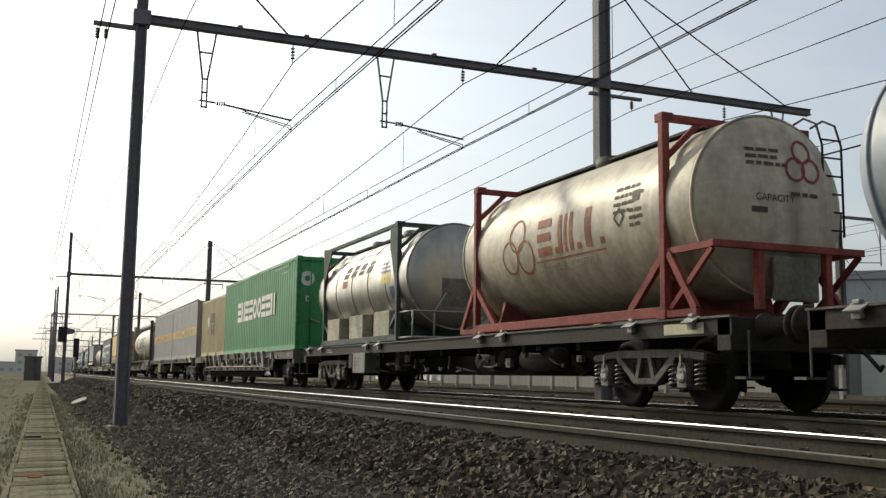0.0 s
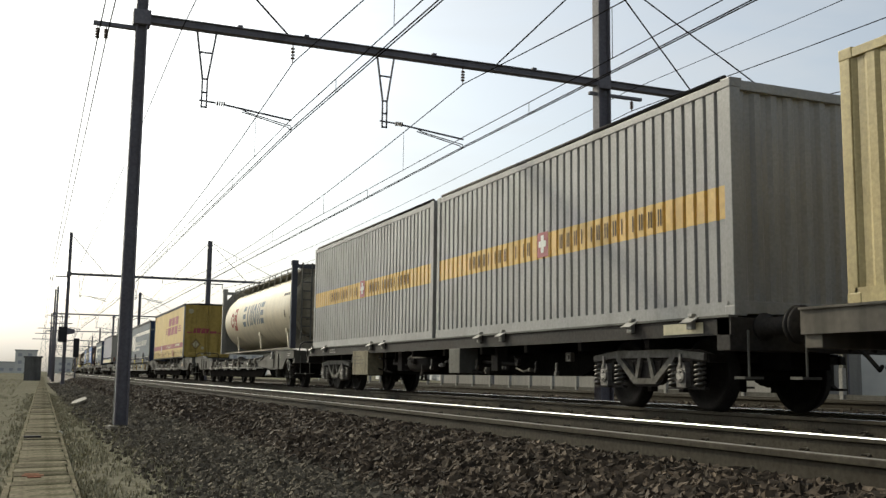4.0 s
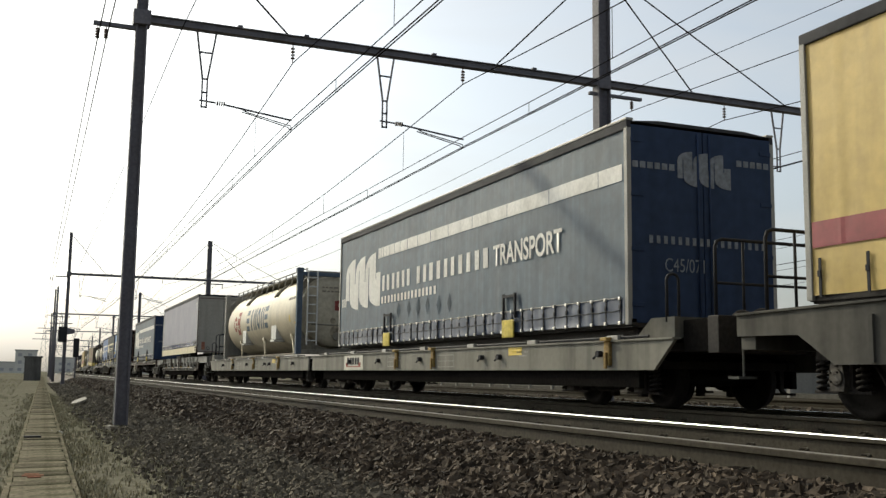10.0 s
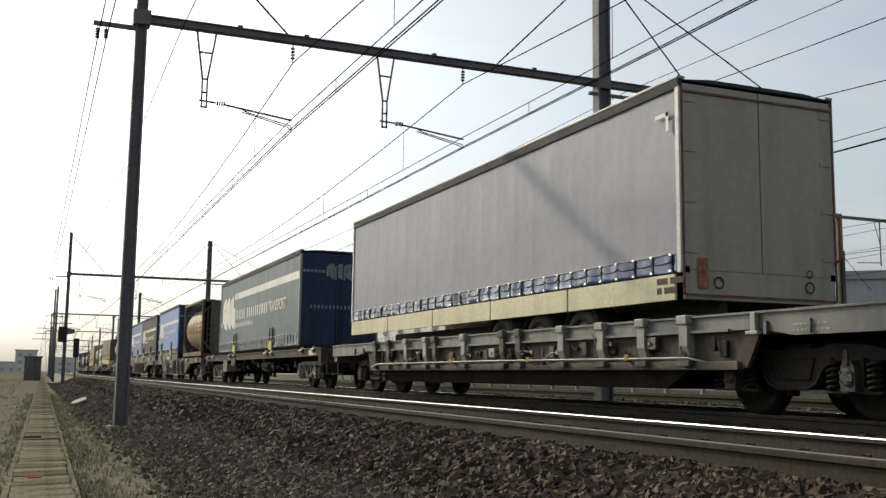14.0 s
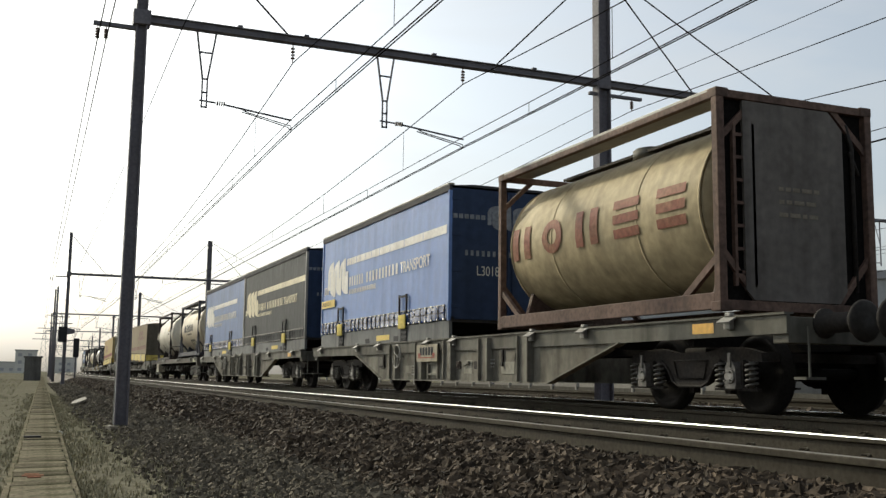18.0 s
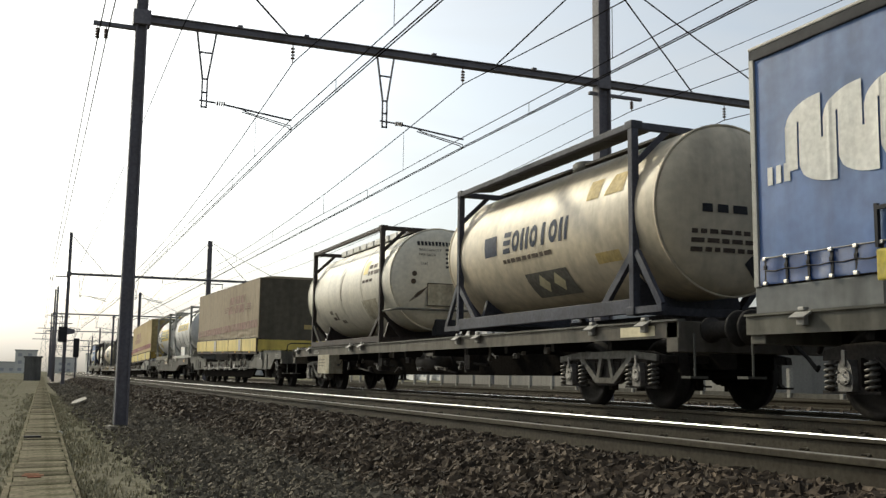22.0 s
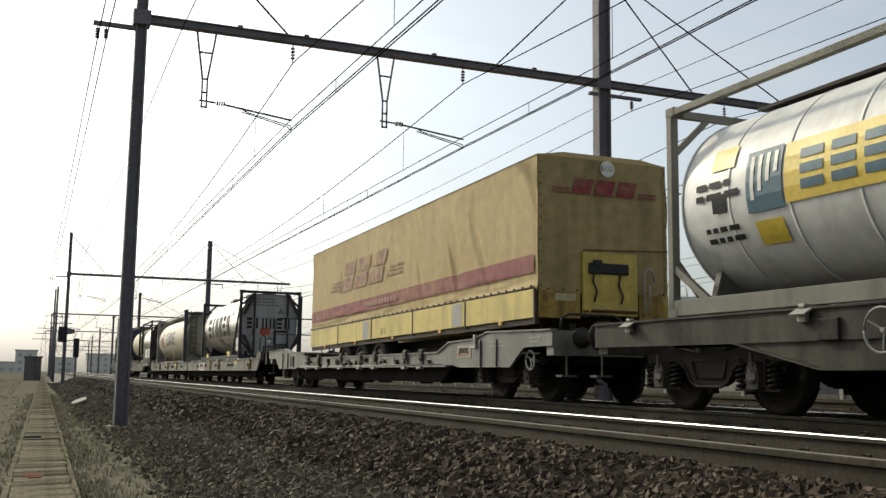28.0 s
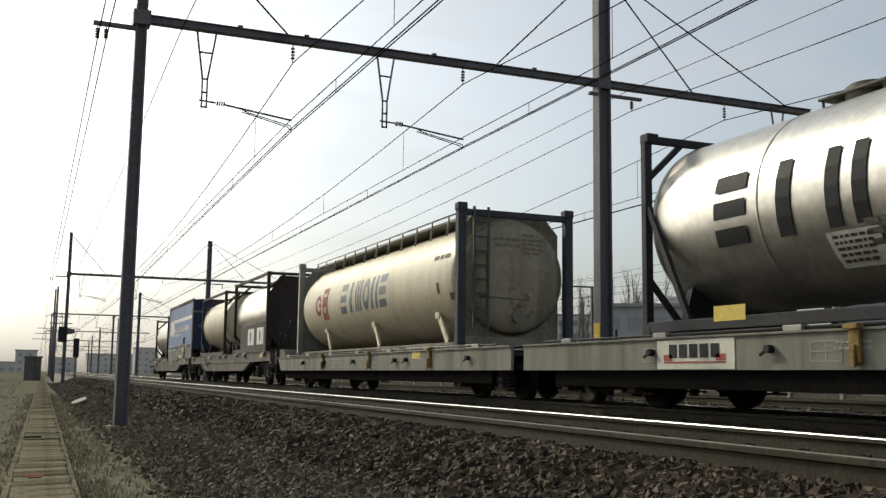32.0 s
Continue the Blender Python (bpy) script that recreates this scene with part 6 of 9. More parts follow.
def box_container(name, s, L, z0, z1, material, label, frame=None, pitch=0.29, depth=0.022, doors=True, group="containers", form=(0.34, 0.50, 0.82), post=None):
    c = rolling(name, s, label, "container", group)
    frame = frame or material
    W = 1.219
    for sx in (-1, 1):
        part("side_wall", wave_panel(0.10, L - 0.10, z0 + 0.16, z1 - 0.10, sx * (W - 0.012), depth, pitch, sx, form), material, c)
        a, b = sorted((sx * W, sx * (W - 0.07)))
        part("bottom_rail", shape(box, a, b, 0.1, L - 0.1, z0 + 0.01, z0 + 0.165), frame, c)
        part("top_rail", shape(box, a, b, 0.1, L - 0.1, z1 - 0.11, z1 - 0.012, 0.008), frame, c)
        for y0 in (0, L - 0.14):
            part("corner_post", shape(box, *sorted((sx * W, sx * (W - 0.15))), y0, y0 + 0.14, z0 + 0.1, z1 - 0.1, 0.012), post or frame, c)
    part("roof", shape(box, -W + 0.05, W - 0.05, 0.08, L - 0.08, z1 - 0.07, z1 - 0.03), material, c)
    part("floor", shape(box, -W + 0.05, W - 0.05, 0.08, L - 0.08, z0 + 0.10, z0 + 0.16), "frame_dark", c)
    part("back_wall", shape(box, -W + 0.1, W - 0.1, L - 0.10, L - 0.05, z0 + 0.1, z1 - 0.1), material, c)
    corner_castings(c, L, z0, z1, W, frame)
    part("header", shape(box, -W + 0.14, W - 0.14, 0.0, 0.10, z1 - 0.14, z1 - 0.02, 0.01), frame, c)
    part("sill", shape(box, -W + 0.14, W - 0.14, 0.0, 0.10, z0 + 0.02, z0 + 0.17, 0.01), frame, c)
    if doors:
        for x0, x1 in ((-W + 0.16, -0.01), (0.01, W - 0.16)):
            d = part("door", shape(box, x0, x1, 0.045, 0.09, z0 + 0.18, z1 - 0.15, 0.006), material, c)
            for k in range(4):
                z = z0 + 0.24 + k * (z1 - z0 - 0.42) / 4
                part("panel", shape(box, x0 + 0.06, x1 - 0.06, 0.03, 0.05, z, z + (z1 - z0 - 0.42) / 4 - 0.06, 0.008), material, d)
            for x in (x0 + 0.30, x1 - 0.28):
                bm = bmesh.new()
                rod(bm, (x, 0.015, z0 + 0.14), (x, 0.015, z1 - 0.08), 0.019, 8)
                for z in (z0 + 0.3, z0 + 1.0, z0 + 1.7, z1 - 0.4):
                    box(bm, x - 0.05, x + 0.05, 0.0, 0.04, z - 0.03, z + 0.03)
                part("lock_rod", bm, frame, d)
                bm = bmesh.new()
                beam(bm, (x, -0.01, z0 + 0.95), (x + 0.30, -0.01, z0 + 0.86), 0.02, 0.04)
                part("door_handle", bm, "pale_frame", d)
            for k in range(4):
                z = z0 + 0.35 + k * (z1 - z0 - 0.7) / 3
                xh = x0 - 0.01 if x0 < -0.5 else x1 + 0.01
                part("hinge", shape(box, xh - 0.06, xh + 0.06, 0.02, 0.06, z, z + 0.10, 0.006), frame, d)
    else:
        part("end_wall", wave_end(-W + 0.14, W - 0.14, z0 + 0.16, z1 - 0.12, 0.04), material, c)
    return c


def wave_end(x0, x1, z0, z1, y):
    bm = bmesh.new()
    pts, x = [], x0
    while x < x1 - 0.25:
        pts += [(x, 0), (x + 0.08, 0), (x + 0.12, 0.04), (x + 0.20, 0.04)]
        x += 0.25
    pts += [(x, 0), (x1, 0)]
    lo = [bm.verts.new((p, y + d, z0)) for p, d in pts]
    hi = [bm.verts.new((p, y + d, z1)) for p, d in pts]
    for i in range(len(pts) - 1):
        bm.faces.new((lo[i], lo[i + 1], hi[i + 1], hi[i]))
    return bm


def strap_mesh(h, material):
    bm = bmesh.new()
    box(bm, -0.010, 0.0, -0.018, 0.018, 0, h)
    box(bm, -0.024, -0.006, -0.024, 0.024, h * 0.52, h * 0.68, 0.006)
    return mesh_of("strap", bm, material)


def clip_mesh():
    bm = bmesh.new()
    box(bm, -0.030, 0.0, -0.026, 0.026, -0.022, 0.022, 0.007)
    return mesh_of("clip", bm, "steel")


STRAP = strap_mesh(0.34, "ink")
CLIP = clip_mesh()


def folds(y, z, z0, z1, ripple, waves, seed, hem):
    k = (z - z0) / (z1 - z0)
    d = ripple * noise.noise(Vector((y / waves, z / (waves * 3), seed))) + 0.5 * ripple * noise.noise(Vector((y / waves * 3 + z * 0.7, z * 1.1, seed + 5)))
    if waves > 0.8:
        # slack tarpaulin: long slanting creases
        d = 0.7 * d + (1.8 + 2.0 * max(0, min(1, (6.5 - y) / 2))) * ripple * max(0, noise.noise(Vector(((y - 0.55 * z) * 3.4, (z + 0.5 * y) * 0.6, seed + 3))) - 0.15) ** 1.1
        d *= min(1.0, (1 - k) * 7)
    else:
        d -= 0.006 * math.exp(-(((y + 0.3) % 0.66 - 0.33) / 0.03) ** 2)
    return d + hem * max(0, 1 - k * 5) * noise.noise(Vector((y * 1.4, z * 9, seed + 9)))


def cloth(L, z0, z1, x, ripple=0.008, waves=0.6, seed=0.0, hem=0.02, ny=None, nz=14):
    """A hung tarpaulin side: a fine sheet with soft folds, tighter towards its hem."""
    bm = bmesh.new()
    rows, ny = [], ny or int(L / 0.06)
    for i in range(ny + 1):
        y = L * i / ny
        col = []
        for j in range(nz + 1):
            k = j / nz
            z = z0 + (z1 - z0) * k
            d = folds(y, z, z0, z1, ripple, waves, seed, hem)
            col.append(bm.verts.new((x + d, y, z)))
        rows.append(col)
    for a, b in zip(rows, rows[1:]):
        for j in range(nz):
            f = bm.faces.new((a[j], b[j], b[j + 1], a[j + 1]))
            f.smooth = True
    bmesh.ops.recalc_face_normals(bm, faces=bm.faces)
    return bm


DRAPE = {}


def curtain_body(name, s, L, z0, z1, material, label, category, end_material=None, rail="roof_dark", post="pale_frame", strap_step=0.55, strap_h=0.34, ripple=0.008, group="", W=1.25, roof_bow=0.03, straps=True, end=None, hem=0.02, waves=0.6, edge=None, band=None):
    """A curtain-sided body: roof, rails, posts, a cloth at each side, a door end that faces ahead."""
    c = rolling(name, s, label, category, group)
    seed = s * 0.37
    end_material = end_material or material
    DRAPE[c.name] = lambda lift: (lambda y, z: (-(W - 0.015) - lift + folds(y - (0.08 if straps else 0), z, z0, z1 - (0.10 if straps else 0.012), ripple, waves, seed - 1, hem), y, z))
    if not straps:
        top, lap = z1 - 0.012, 0.045
    else:
        top, lap = z1 - 0.10, 0.0
    for sx in (-1, 1):
        part("curtain", cloth(L - 0.16 if straps else L, z0, top, sx * (W - 0.015), ripple, waves, seed + sx, hem, int(L / 0.03) if waves > 0.8 and sx < 0 else None, 80 if waves > 0.8 and sx < 0 else 14), material, c).location = (0, 0.08 if straps else 0.0, 0)
        out = 0.012 - lap
        a, b = sorted((sx * (W + out), sx * (W - 0.06)))
        part("roof_rail", shape(box, a, b, 0, L, z1 - 0.13, z1, 0.015), rail, c)
        if edge:
            part("roof_edge", shape(box, *sorted((sx * (W + 0.02), sx * (W - 0.10))), 0, L, z1 - 0.005, z1 + 0.035, 0.012), edge, c, "pale weathered roof edge")
        part("bottom_rail", shape(box, *sorted((sx * (W - 0.03), sx * (W - 0.13))), 0, L, z0 - 0.06, z0 + 0.04, 0.008), "frame_dark", c)
        for y in (0, L - 0.08):
            part("corner_post", shape(box, a, b, y, y + 0.08, z0 - 0.05, z1 - 0.1, 0.008), post, c)
    bm = bmesh.new()
    prism(bm, [(-W, z1 - 0.02), (W, z1 - 0.02), (W * 0.6, z1 + roof_bow), (-W * 0.6, z1 + roof_bow)], "y", 0, L)
    part("roof", bm, rail, c)
    part("floor", shape(box, -W + 0.06, W - 0.06, 0.02, L - 0.02, z0 - 0.08, z0 + 0.02), "frame_dark", c)
    part("back_wall", shape(box, -W + 0.03, W - 0.03, L - 0.05, L - 0.01, z0, z1 - 0.02), end_material, c)
    if end != "cloth":
        for x0, x1 in ((-W + 0.05, -0.008), (0.008, W - 0.05)):
            d = part("door", shape(box, x0, x1, 0.0, 0.05, z0 - 0.02, z1 - 0.06, 0.008), end_material, c)
            xr = -0.10 if x0 < -0.5 else 0.10
            for x in () if end == "smooth" else (xr,) if end == "plain" else (xr, xr * 6):
                part("lock_rod", shape(rod, (x, -0.018, z0), (x, -0.018, z1 - 0.1), 0.014, 8), end_material, d)
            xh = x0 if x0 < -0.5 else x1
            for k in range(4):
                z = z0 + 0.2 + k * (z1 - z0 - 0.5) / 3
                part("hinge", shape(box, *sorted((xh, xh + (0.2 if x0 < -0.5 else -0.2))), -0.012, 0.01, z, z + 0.06, 0.004), end_material, d)
    if straps:
        n = int((L - 0.3) / strap_step)
        for i in range(n + 1):
            o = part("strap", STRAP, None, c)
            o.location = (-W - 0.004, 0.2 + i * (L - 0.4) / n, z0 - 0.02)
            o.scale = (1, 1, strap_h / 0.34)
            if band:
                for z in (0.0, 0.315):
                    part("clip", CLIP, None, o).location = (-0.004, 0, z)
        if band:
            part("hem_band", cloth(L - 0.2, z0 - 0.03, z0 + strap_h * 0.88, -W - 0.004, 0.022, 0.22, seed, 0.02, None, 10), band, c, "shiny hem of the curtain").location = (0, 0.1, 0)
            for k in (0.42, 0.90):
                bm = bmesh.new()
                pts, step = [], (L - 0.4) / n
                for i in range(n):
                    pts += [(-W - 0.024, 0.2 + step * i, z0 + strap_h * k), (-W - 0.022, 0.2 + step * (i + 0.5), z0 + strap_h * k - (0.004 if k > 0.5 else 0.015))]
                pipe(bm, pts + [(-W - 0.024, L - 0.2, z0 + strap_h * k)], 0.007, 5)
                part("lacing_rope", bm, "pale_frame" if k > 0.5 else "ink", c)
    return c


def lift_mesh():
    bm = bmesh.new()
    box(bm, -0.03, 0.0, -0.22, 0.22, 0, 0.30, 0.02)
    return mesh_of("lifting_plate", bm, "lift_yellow")


LIFT = lift_mesh()


def coils(u, z0, z1, w, n=3):
    """The haulier's device: one broad band that winds up and down n times, with narrow slits between its turns."""
    h, leg, body, slit = z1 - z0, 0.30 * w, 0.53 * w, 0.045 * w
    step = leg + body + 2 * slit
    one = []

    def crown(x, k):
        """The outer edge of turn k's round shoulder."""
        e = min(1.0, max(0.0, (k * step + leg + slit + body - x) / (leg + slit + body)))
        return 1 - 0.29 * (1 - math.sqrt(1 - e * e))

    def keel(x, k):
        e = min(1.0, max(0.0, ((k + 1) * step + leg - x) / (body + slit + leg)))
        return 0.24 * (1 - math.sqrt(1 - e * e))

    def column(x0, x1, low, high):
        for i in range(6):
            a, b = x0 + (x1 - x0) * i / 6, x0 + (x1 - x0) * (i + 1) / 6
            one.append(((u - a, z0 + h * low(a)), (u - b, z0 + h * low(b)), (u - b, z0 + h * high(b)), (u - a, z0 + h * high(a))))

    for k in range(n):
        a = k * step
        top = lambda x, k=k: crown(x, k)
        under = lambda x, k=k: keel(x, k)
        column(a, a + leg, (lambda x: 0.21) if k == 0 else (lambda x, k=k: keel(x, k - 1)), top)
        column(a + leg, a + leg + slit, lambda x: 0.75, top)
        column(a + leg + slit, a + leg + slit + body, under, top)
        column(a + leg + slit + body, a + step, under, lambda x: 0.50)
    a = n * step
    column(a, a + leg * 1.3, lambda x: keel(x, n - 1) if x < a + leg else 0.0, lambda x: 0.62)
    return [one]


def haulier_body(s, L, z0, z1, material, label, number, end_material="navy", lifts=(), tint="white", group="swap bodies of one haulier", base=None, warn=False, short=False, drop=0.0):
    c = curtain_body("swap_body", s, L, z0 - drop, z1, material, label, "swap body", end_material, rail="roof_dark", post="pale_frame" if material != "blue" else "blue", strap_step=0.37 if L > 12 else 0.32, strap_h=0.36 if L > 12 else 0.29, group=group, end="plain", ripple=0.010, edge="pale_frame", band={"slate": "hem_dark", "charcoal": "charcoal"}.get(material, "hem_blue"))
    sf = DRAPE[c.name](0.010)
    h = z1 - z0
    long = L > 12
    w = 0.86 if long else 0.60
    e0, e1, s0, s1, t0, t1 = (0.30, 0.76, 0.70, 0.785, 0.415, 0.545) if long else (0.32, 0.70, 0.615, 0.685, 0.39, 0.49)
    d0 = L - 0.55
    slabs("emblem", coils(d0, z0 + e0 * h, z0 + e1 * h, w), sf, tint, c, "pale painted coil emblem", cuts=4)
    u1 = d0 - 3.22 * w
    slabs("emblem_tail", [rect(d0 + 0.30, d0 + 0.22, z0 + (e0 + 0.04) * h, z0 + (e0 + 0.12) * h), rect(d0 + 0.16, d0 + 0.08, z0 + (e0 + 0.04) * h, z0 + (e0 + 0.12) * h), rect(d0 + 0.03, d0 - 0.06, z0 + (e0 + 0.04) * h, z0 + (e0 + 0.12) * h)], sf, tint, c, cuts=2)
    stripe, u, wd = [], u1 + 0.28 * w, 0.10
    end_u = 0.16 if not short else 1.5
    while u - wd > end_u:
        stripe.append(rect(u, u - wd + 0.02, z0 + s0 * h, z0 + s1 * h))
        u -= wd
        wd = min(wd * 1.25, 1.5)
    stripe.append(rect(u, end_u, z0 + s0 * h, z0 + s1 * h))
    slabs("stripe", [[q] for q in stripe], sf, tint, c, "white painted stripe", cuts=2, fine=0.3)
    zt, ht = z0 + t0 * h, (t1 - t0) * h
    total = u1 - (1.3 if long else 0.95) + (0 if not short else -0.5)
    nl = total * 0.655
    slabs("name_bar", [[q] for n, a, b in ((6, 0.0, 0.33), (10, 0.37, 1.0)) for q in blocks(n, u1 - a * nl, u1 - b * nl, zt, zt + ht, slit=None, gap=0.52)], sf, tint, c, cuts=2)
    word = "TRANSPORT" if not short else "TRANSPOR"
    words(word, ht * 1.40, at_side(-1.262, u1 - nl - 0.16, zt), tint, c, 0.86 if long else 0.90, bold=0.018)
    slabs("lettering", blocks(16, u1, u1 - total * 0.38, zt - 0.80 * ht, zt - 0.34 * ht, slit=0, gap=0.46), sf, tint, c, cuts=1)
    # the door end
    ef = front(-0.012)
    slabs("emblem", coils(0.44, z1 - 0.86, z1 - 0.36, 0.29), lambda u, z: (-u, -0.012, z), "end_print", c, cuts=2)
    slabs("stripe", [rect(x, x + 0.09, z1 - 0.66, z1 - 0.57) for x in (-1.18, -1.06, -0.94, -0.82, -0.70, -0.58)] + [rect(x, x + 0.09, z1 - 0.50, z1 - 0.41) for x in (0.58, 0.70, 0.82, 0.94, 1.06)], ef, "end_print", c, cuts=1)
    slabs("lettering", blocks(17, -0.95, 1.08, z0 + 1.08, z0 + 1.19, slit=0, gap=0.5), ef, "end_print", c, cuts=1)
    if number:
        words(number, 0.27, at_end(-0.68, -0.016, z0 + 0.70), "white" if material == "blue" else "end_print", c, 0.75)
    for y in lifts:
        o = part("lifting_plate", LIFT, None, c)
        o.location = (-1.285, y, z0 - drop - 0.12)
        bm = bmesh.new()
        for d in (-0.22, 0.22):
            box(bm, -1.30, -1.262, y + d - 0.02, y + d + 0.02, z0 - drop + 0.2, z0 - drop + 0.62)
        box(bm, -1.30, -1.262, y - 0.2, y + 0.2, z0 - drop + 0.56, z0 - drop + 0.60)
        part("buckle", bm, "ink", c)
    if not base:
        for sx in (-1, 1):
            part("base_beam", shape(box, *sorted((sx * 1.02, sx * 0.90)), 0.15, L - 0.15, z0 - 0.30, z0 - 0.06), "frame_dark", c)
    if base:
        for sx in (-1, 1):
            a, b = sorted((sx * 1.24, sx * 1.17))
            part("base_frame", shape(box, a, b, 0.0, L, base, z0 - drop - 0.05, 0.01), "base_grey", c)
        slabs("label", [rect(L * 0.475, L * 0.475 - 0.90, base + 0.08, base + 0.20)], side(-1.247), "label_yellow", c, cuts=1)
        for y in lifts:
            bm = shape(box, -1.26, -1.2, y - 0.2, y + 0.2, base, z0 - drop - 0.1)
            for i in range(4):
                for j in range(3):
                    box(bm, -1.272, -1.258, y - 0.17 + 0.09 * i, y - 0.11 + 0.09 * i, base + 0.04 + 0.11 * j, base + 0.10 + 0.11 * j)
            part("grate", bm, "ink", c)
        for y in (L * 0.55, L * 0.33):
            part("fork_pocket", shape(box, -1.245, -1.2, y - 0.15, y + 0.15, base + 0.04, base + 0.15), "ink", c)
    if warn:
        p = part("warning_sign", shape(box, -1.276, -1.268, L - 1.35, L - 0.08, z0 + 0.52, z0 + 0.72), "label_yellow", c)
        words("VERB030187-5", 0.145, at_side(-1.28, L - 0.13, z0 + 0.565), "ink", p, 0.95)
    return c


def tank_container(s, L, z0, z1, r, zc, tank, frame, label, over=0.0, bands=(), top_rail=True, walkway=True, ladder=False, end="open", brace="corner", depth=0.32, group="tank containers", name="tank_container", cladding=None, ring_mat=None, hatch=(), base_h=0.14):
    """A tank in a lifting frame; over is how far the tank reaches past the frame's posts."""
    c = rolling(name, s, label, "tank container", group)
    W = 1.219
    y0, y1 = (0.24 if end in ("panel", "full") else 0.08) - over, L - 0.08 + over
    bm = bmesh.new()
    prof = []
    for i in range(9):
        a = i / 8 * math.pi / 2
        prof.append((y0 + depth - depth * math.cos(a), max(0.001, r * math.sin(a) ** 0.62)))
    prof += [(y0 + depth + (y1 - y0 - 2 * depth) * k / 6, r) for k in range(1, 6)]
    prof += [(y0 + y1 - p, q) for p, q in reversed(prof[:9])]
    lathe(bm, prof, "y", 56, (0, 0, zc))
    tk = part("tank", bm, tank, c)
    for y in bands:
        bm = bmesh.new()
        lathe(bm, [(y - 0.022, r - 0.01), (y - 0.02, r + 0.007), (y + 0.02, r + 0.007), (y + 0.022, r - 0.01)], "y", 56, (0, 0, zc), True)
        part("band", bm, ring_mat or tank, tk)
    for y in (y0 + depth * 0.8, y1 - depth * 0.8):
        bm = bmesh.new()
        lathe(bm, [(y - 0.02, r - 0.02), (y - 0.02, r + 0.008), (y + 0.02, r + 0.008), (y + 0.02, r - 0.02)], "y", 56, (0, 0, zc), True)
        part("weld_ring", bm, tank, tk)
    t = 0.11
    for yy in (0, L - t):
        for sx in (-1, 1):
            part("post", shape(box, *sorted((sx * W, sx * (W - t))), yy, yy + t, z0 + 0.1, z1 - 0.1, 0.012), frame, c)
        part("end_beam", shape(box, -W + t, W - t, yy + 0.01, yy + t - 0.01, z1 - 0.11, z1 - 0.01, 0.01), frame, c)
        part("end_beam", shape(box, -W + t, W - t, yy + 0.01, yy + t - 0.01, z0 + 0.01, z0 + 0.13, 0.01), frame, c)
        for sx in (-1, 1):
            bm = bmesh.new()
            beam(bm, (sx * (W - 0.06), yy + t / 2, z1 - 0.62), (sx * (W - 0.62), yy + t / 2, z1 - 0.08), 0.05, 0.08)
            part("gusset", bm, frame, c)
            bm = bmesh.new()
            beam(bm, (sx * (W - 0.06), yy + t / 2, z0 + 0.75), (sx * (W - 0.60), yy + t / 2, z0 + 0.12), 0.05, 0.08)
            part("gusset", bm, frame, c)
    corner_castings(c, L, z0, z1, W, frame)
    for sx in (-1, 1):
        a, b = sorted((sx * W, sx * (W - 0.09)))
        part("bottom_rail", shape(box, a, b, t, L - t, z0 + 0.02, z0 + 0.02 + base_h, 0.01), frame, c)
        if top_rail:
            part("top_rail", shape(box, a, b, t, L - t, z1 - 0.11, z1 - 0.02, 0.01), frame, c)
        if brace == "corner":
            for p, q in (((t, z0 + 0.62), (0.85, z0 + 0.12)), ((L - t, z0 + 0.62), (L - 0.85, z0 + 0.12))):
                bm = bmesh.new()
                beam(bm, (sx * (W - 0.05), *p), (sx * (W - 0.05), *q), 0.06, 0.09)
                part("brace", bm, frame, c)
        elif brace == "diagonal":
            for p, q in (((t, z1 - 0.42), (1.55, z0 + 0.16)), ((L - t, z1 - 1.0), (L - 0.95, z0 + 0.16))):
                bm = bmesh.new()
                beam(bm, (sx * (W - 0.05), *p), (sx * (W - 0.05), *q), 0.06, 0.08)
                part("brace", bm, frame, c)
        elif brace == "outrigger":
            for p in (0.0, L):
                o = 1 if p else -1
                bm = bmesh.new()
                beam(bm, (sx * (W - 0.05), p + 0.03 * o, z0 + 0.85), (sx * (W - 0.05), p + 0.58 * o, z0 + 0.10), 0.06, 0.10)
                beam(bm, (sx * (W - 0.05), p, z0 + 0.06), (sx * (W - 0.05), p + 0.62 * o, z0 + 0.06), 0.07, 0.09)
                part("outrigger", bm, frame, c)
                bm = bmesh.new()
                beam(bm, (sx * (W - 0.05), p - 0.08 * o, z0 + 0.82), (sx * (W - 0.05), p - 0.85 * o, z0 + 0.14), 0.07, 0.11)
                part("brace", bm, frame, c)
    # saddles under the drum
    for y in (0.5, L - 0.5):
        bm = bmesh.new()
        prism(bm, [(-0.95, z0 + 0.1), (0.95, z0 + 0.1), (0.8, zc - math.sqrt(r * r - 0.64) + 0.03), (-0.8, zc - math.sqrt(r * r - 0.64) + 0.03)], "y", y - 0.05, y + 0.05)
        part("saddle", bm, frame, c)
    if walkway:
        bm = bmesh.new()
        zw = zc + r + 0.03
        box(bm, -0.30, 0.12, max(0.3, y0 + 0.6), y1 - 0.6, zw, zw + 0.04)
        part("walkway", bm, "frame_dark", c)
    for y in hatch or (L * 0.5,):
        bm = bmesh.new()
        rod(bm, (-0.1, y, zc + r - 0.08), (-0.1, y, zc + r + 0.10), 0.27, 20)
        rod(bm, (-0.1, y, zc + r + 0.10), (-0.1, y, zc + r + 0.13), 0.23, 20)
        part("hatch", bm, "frame_grey", c)
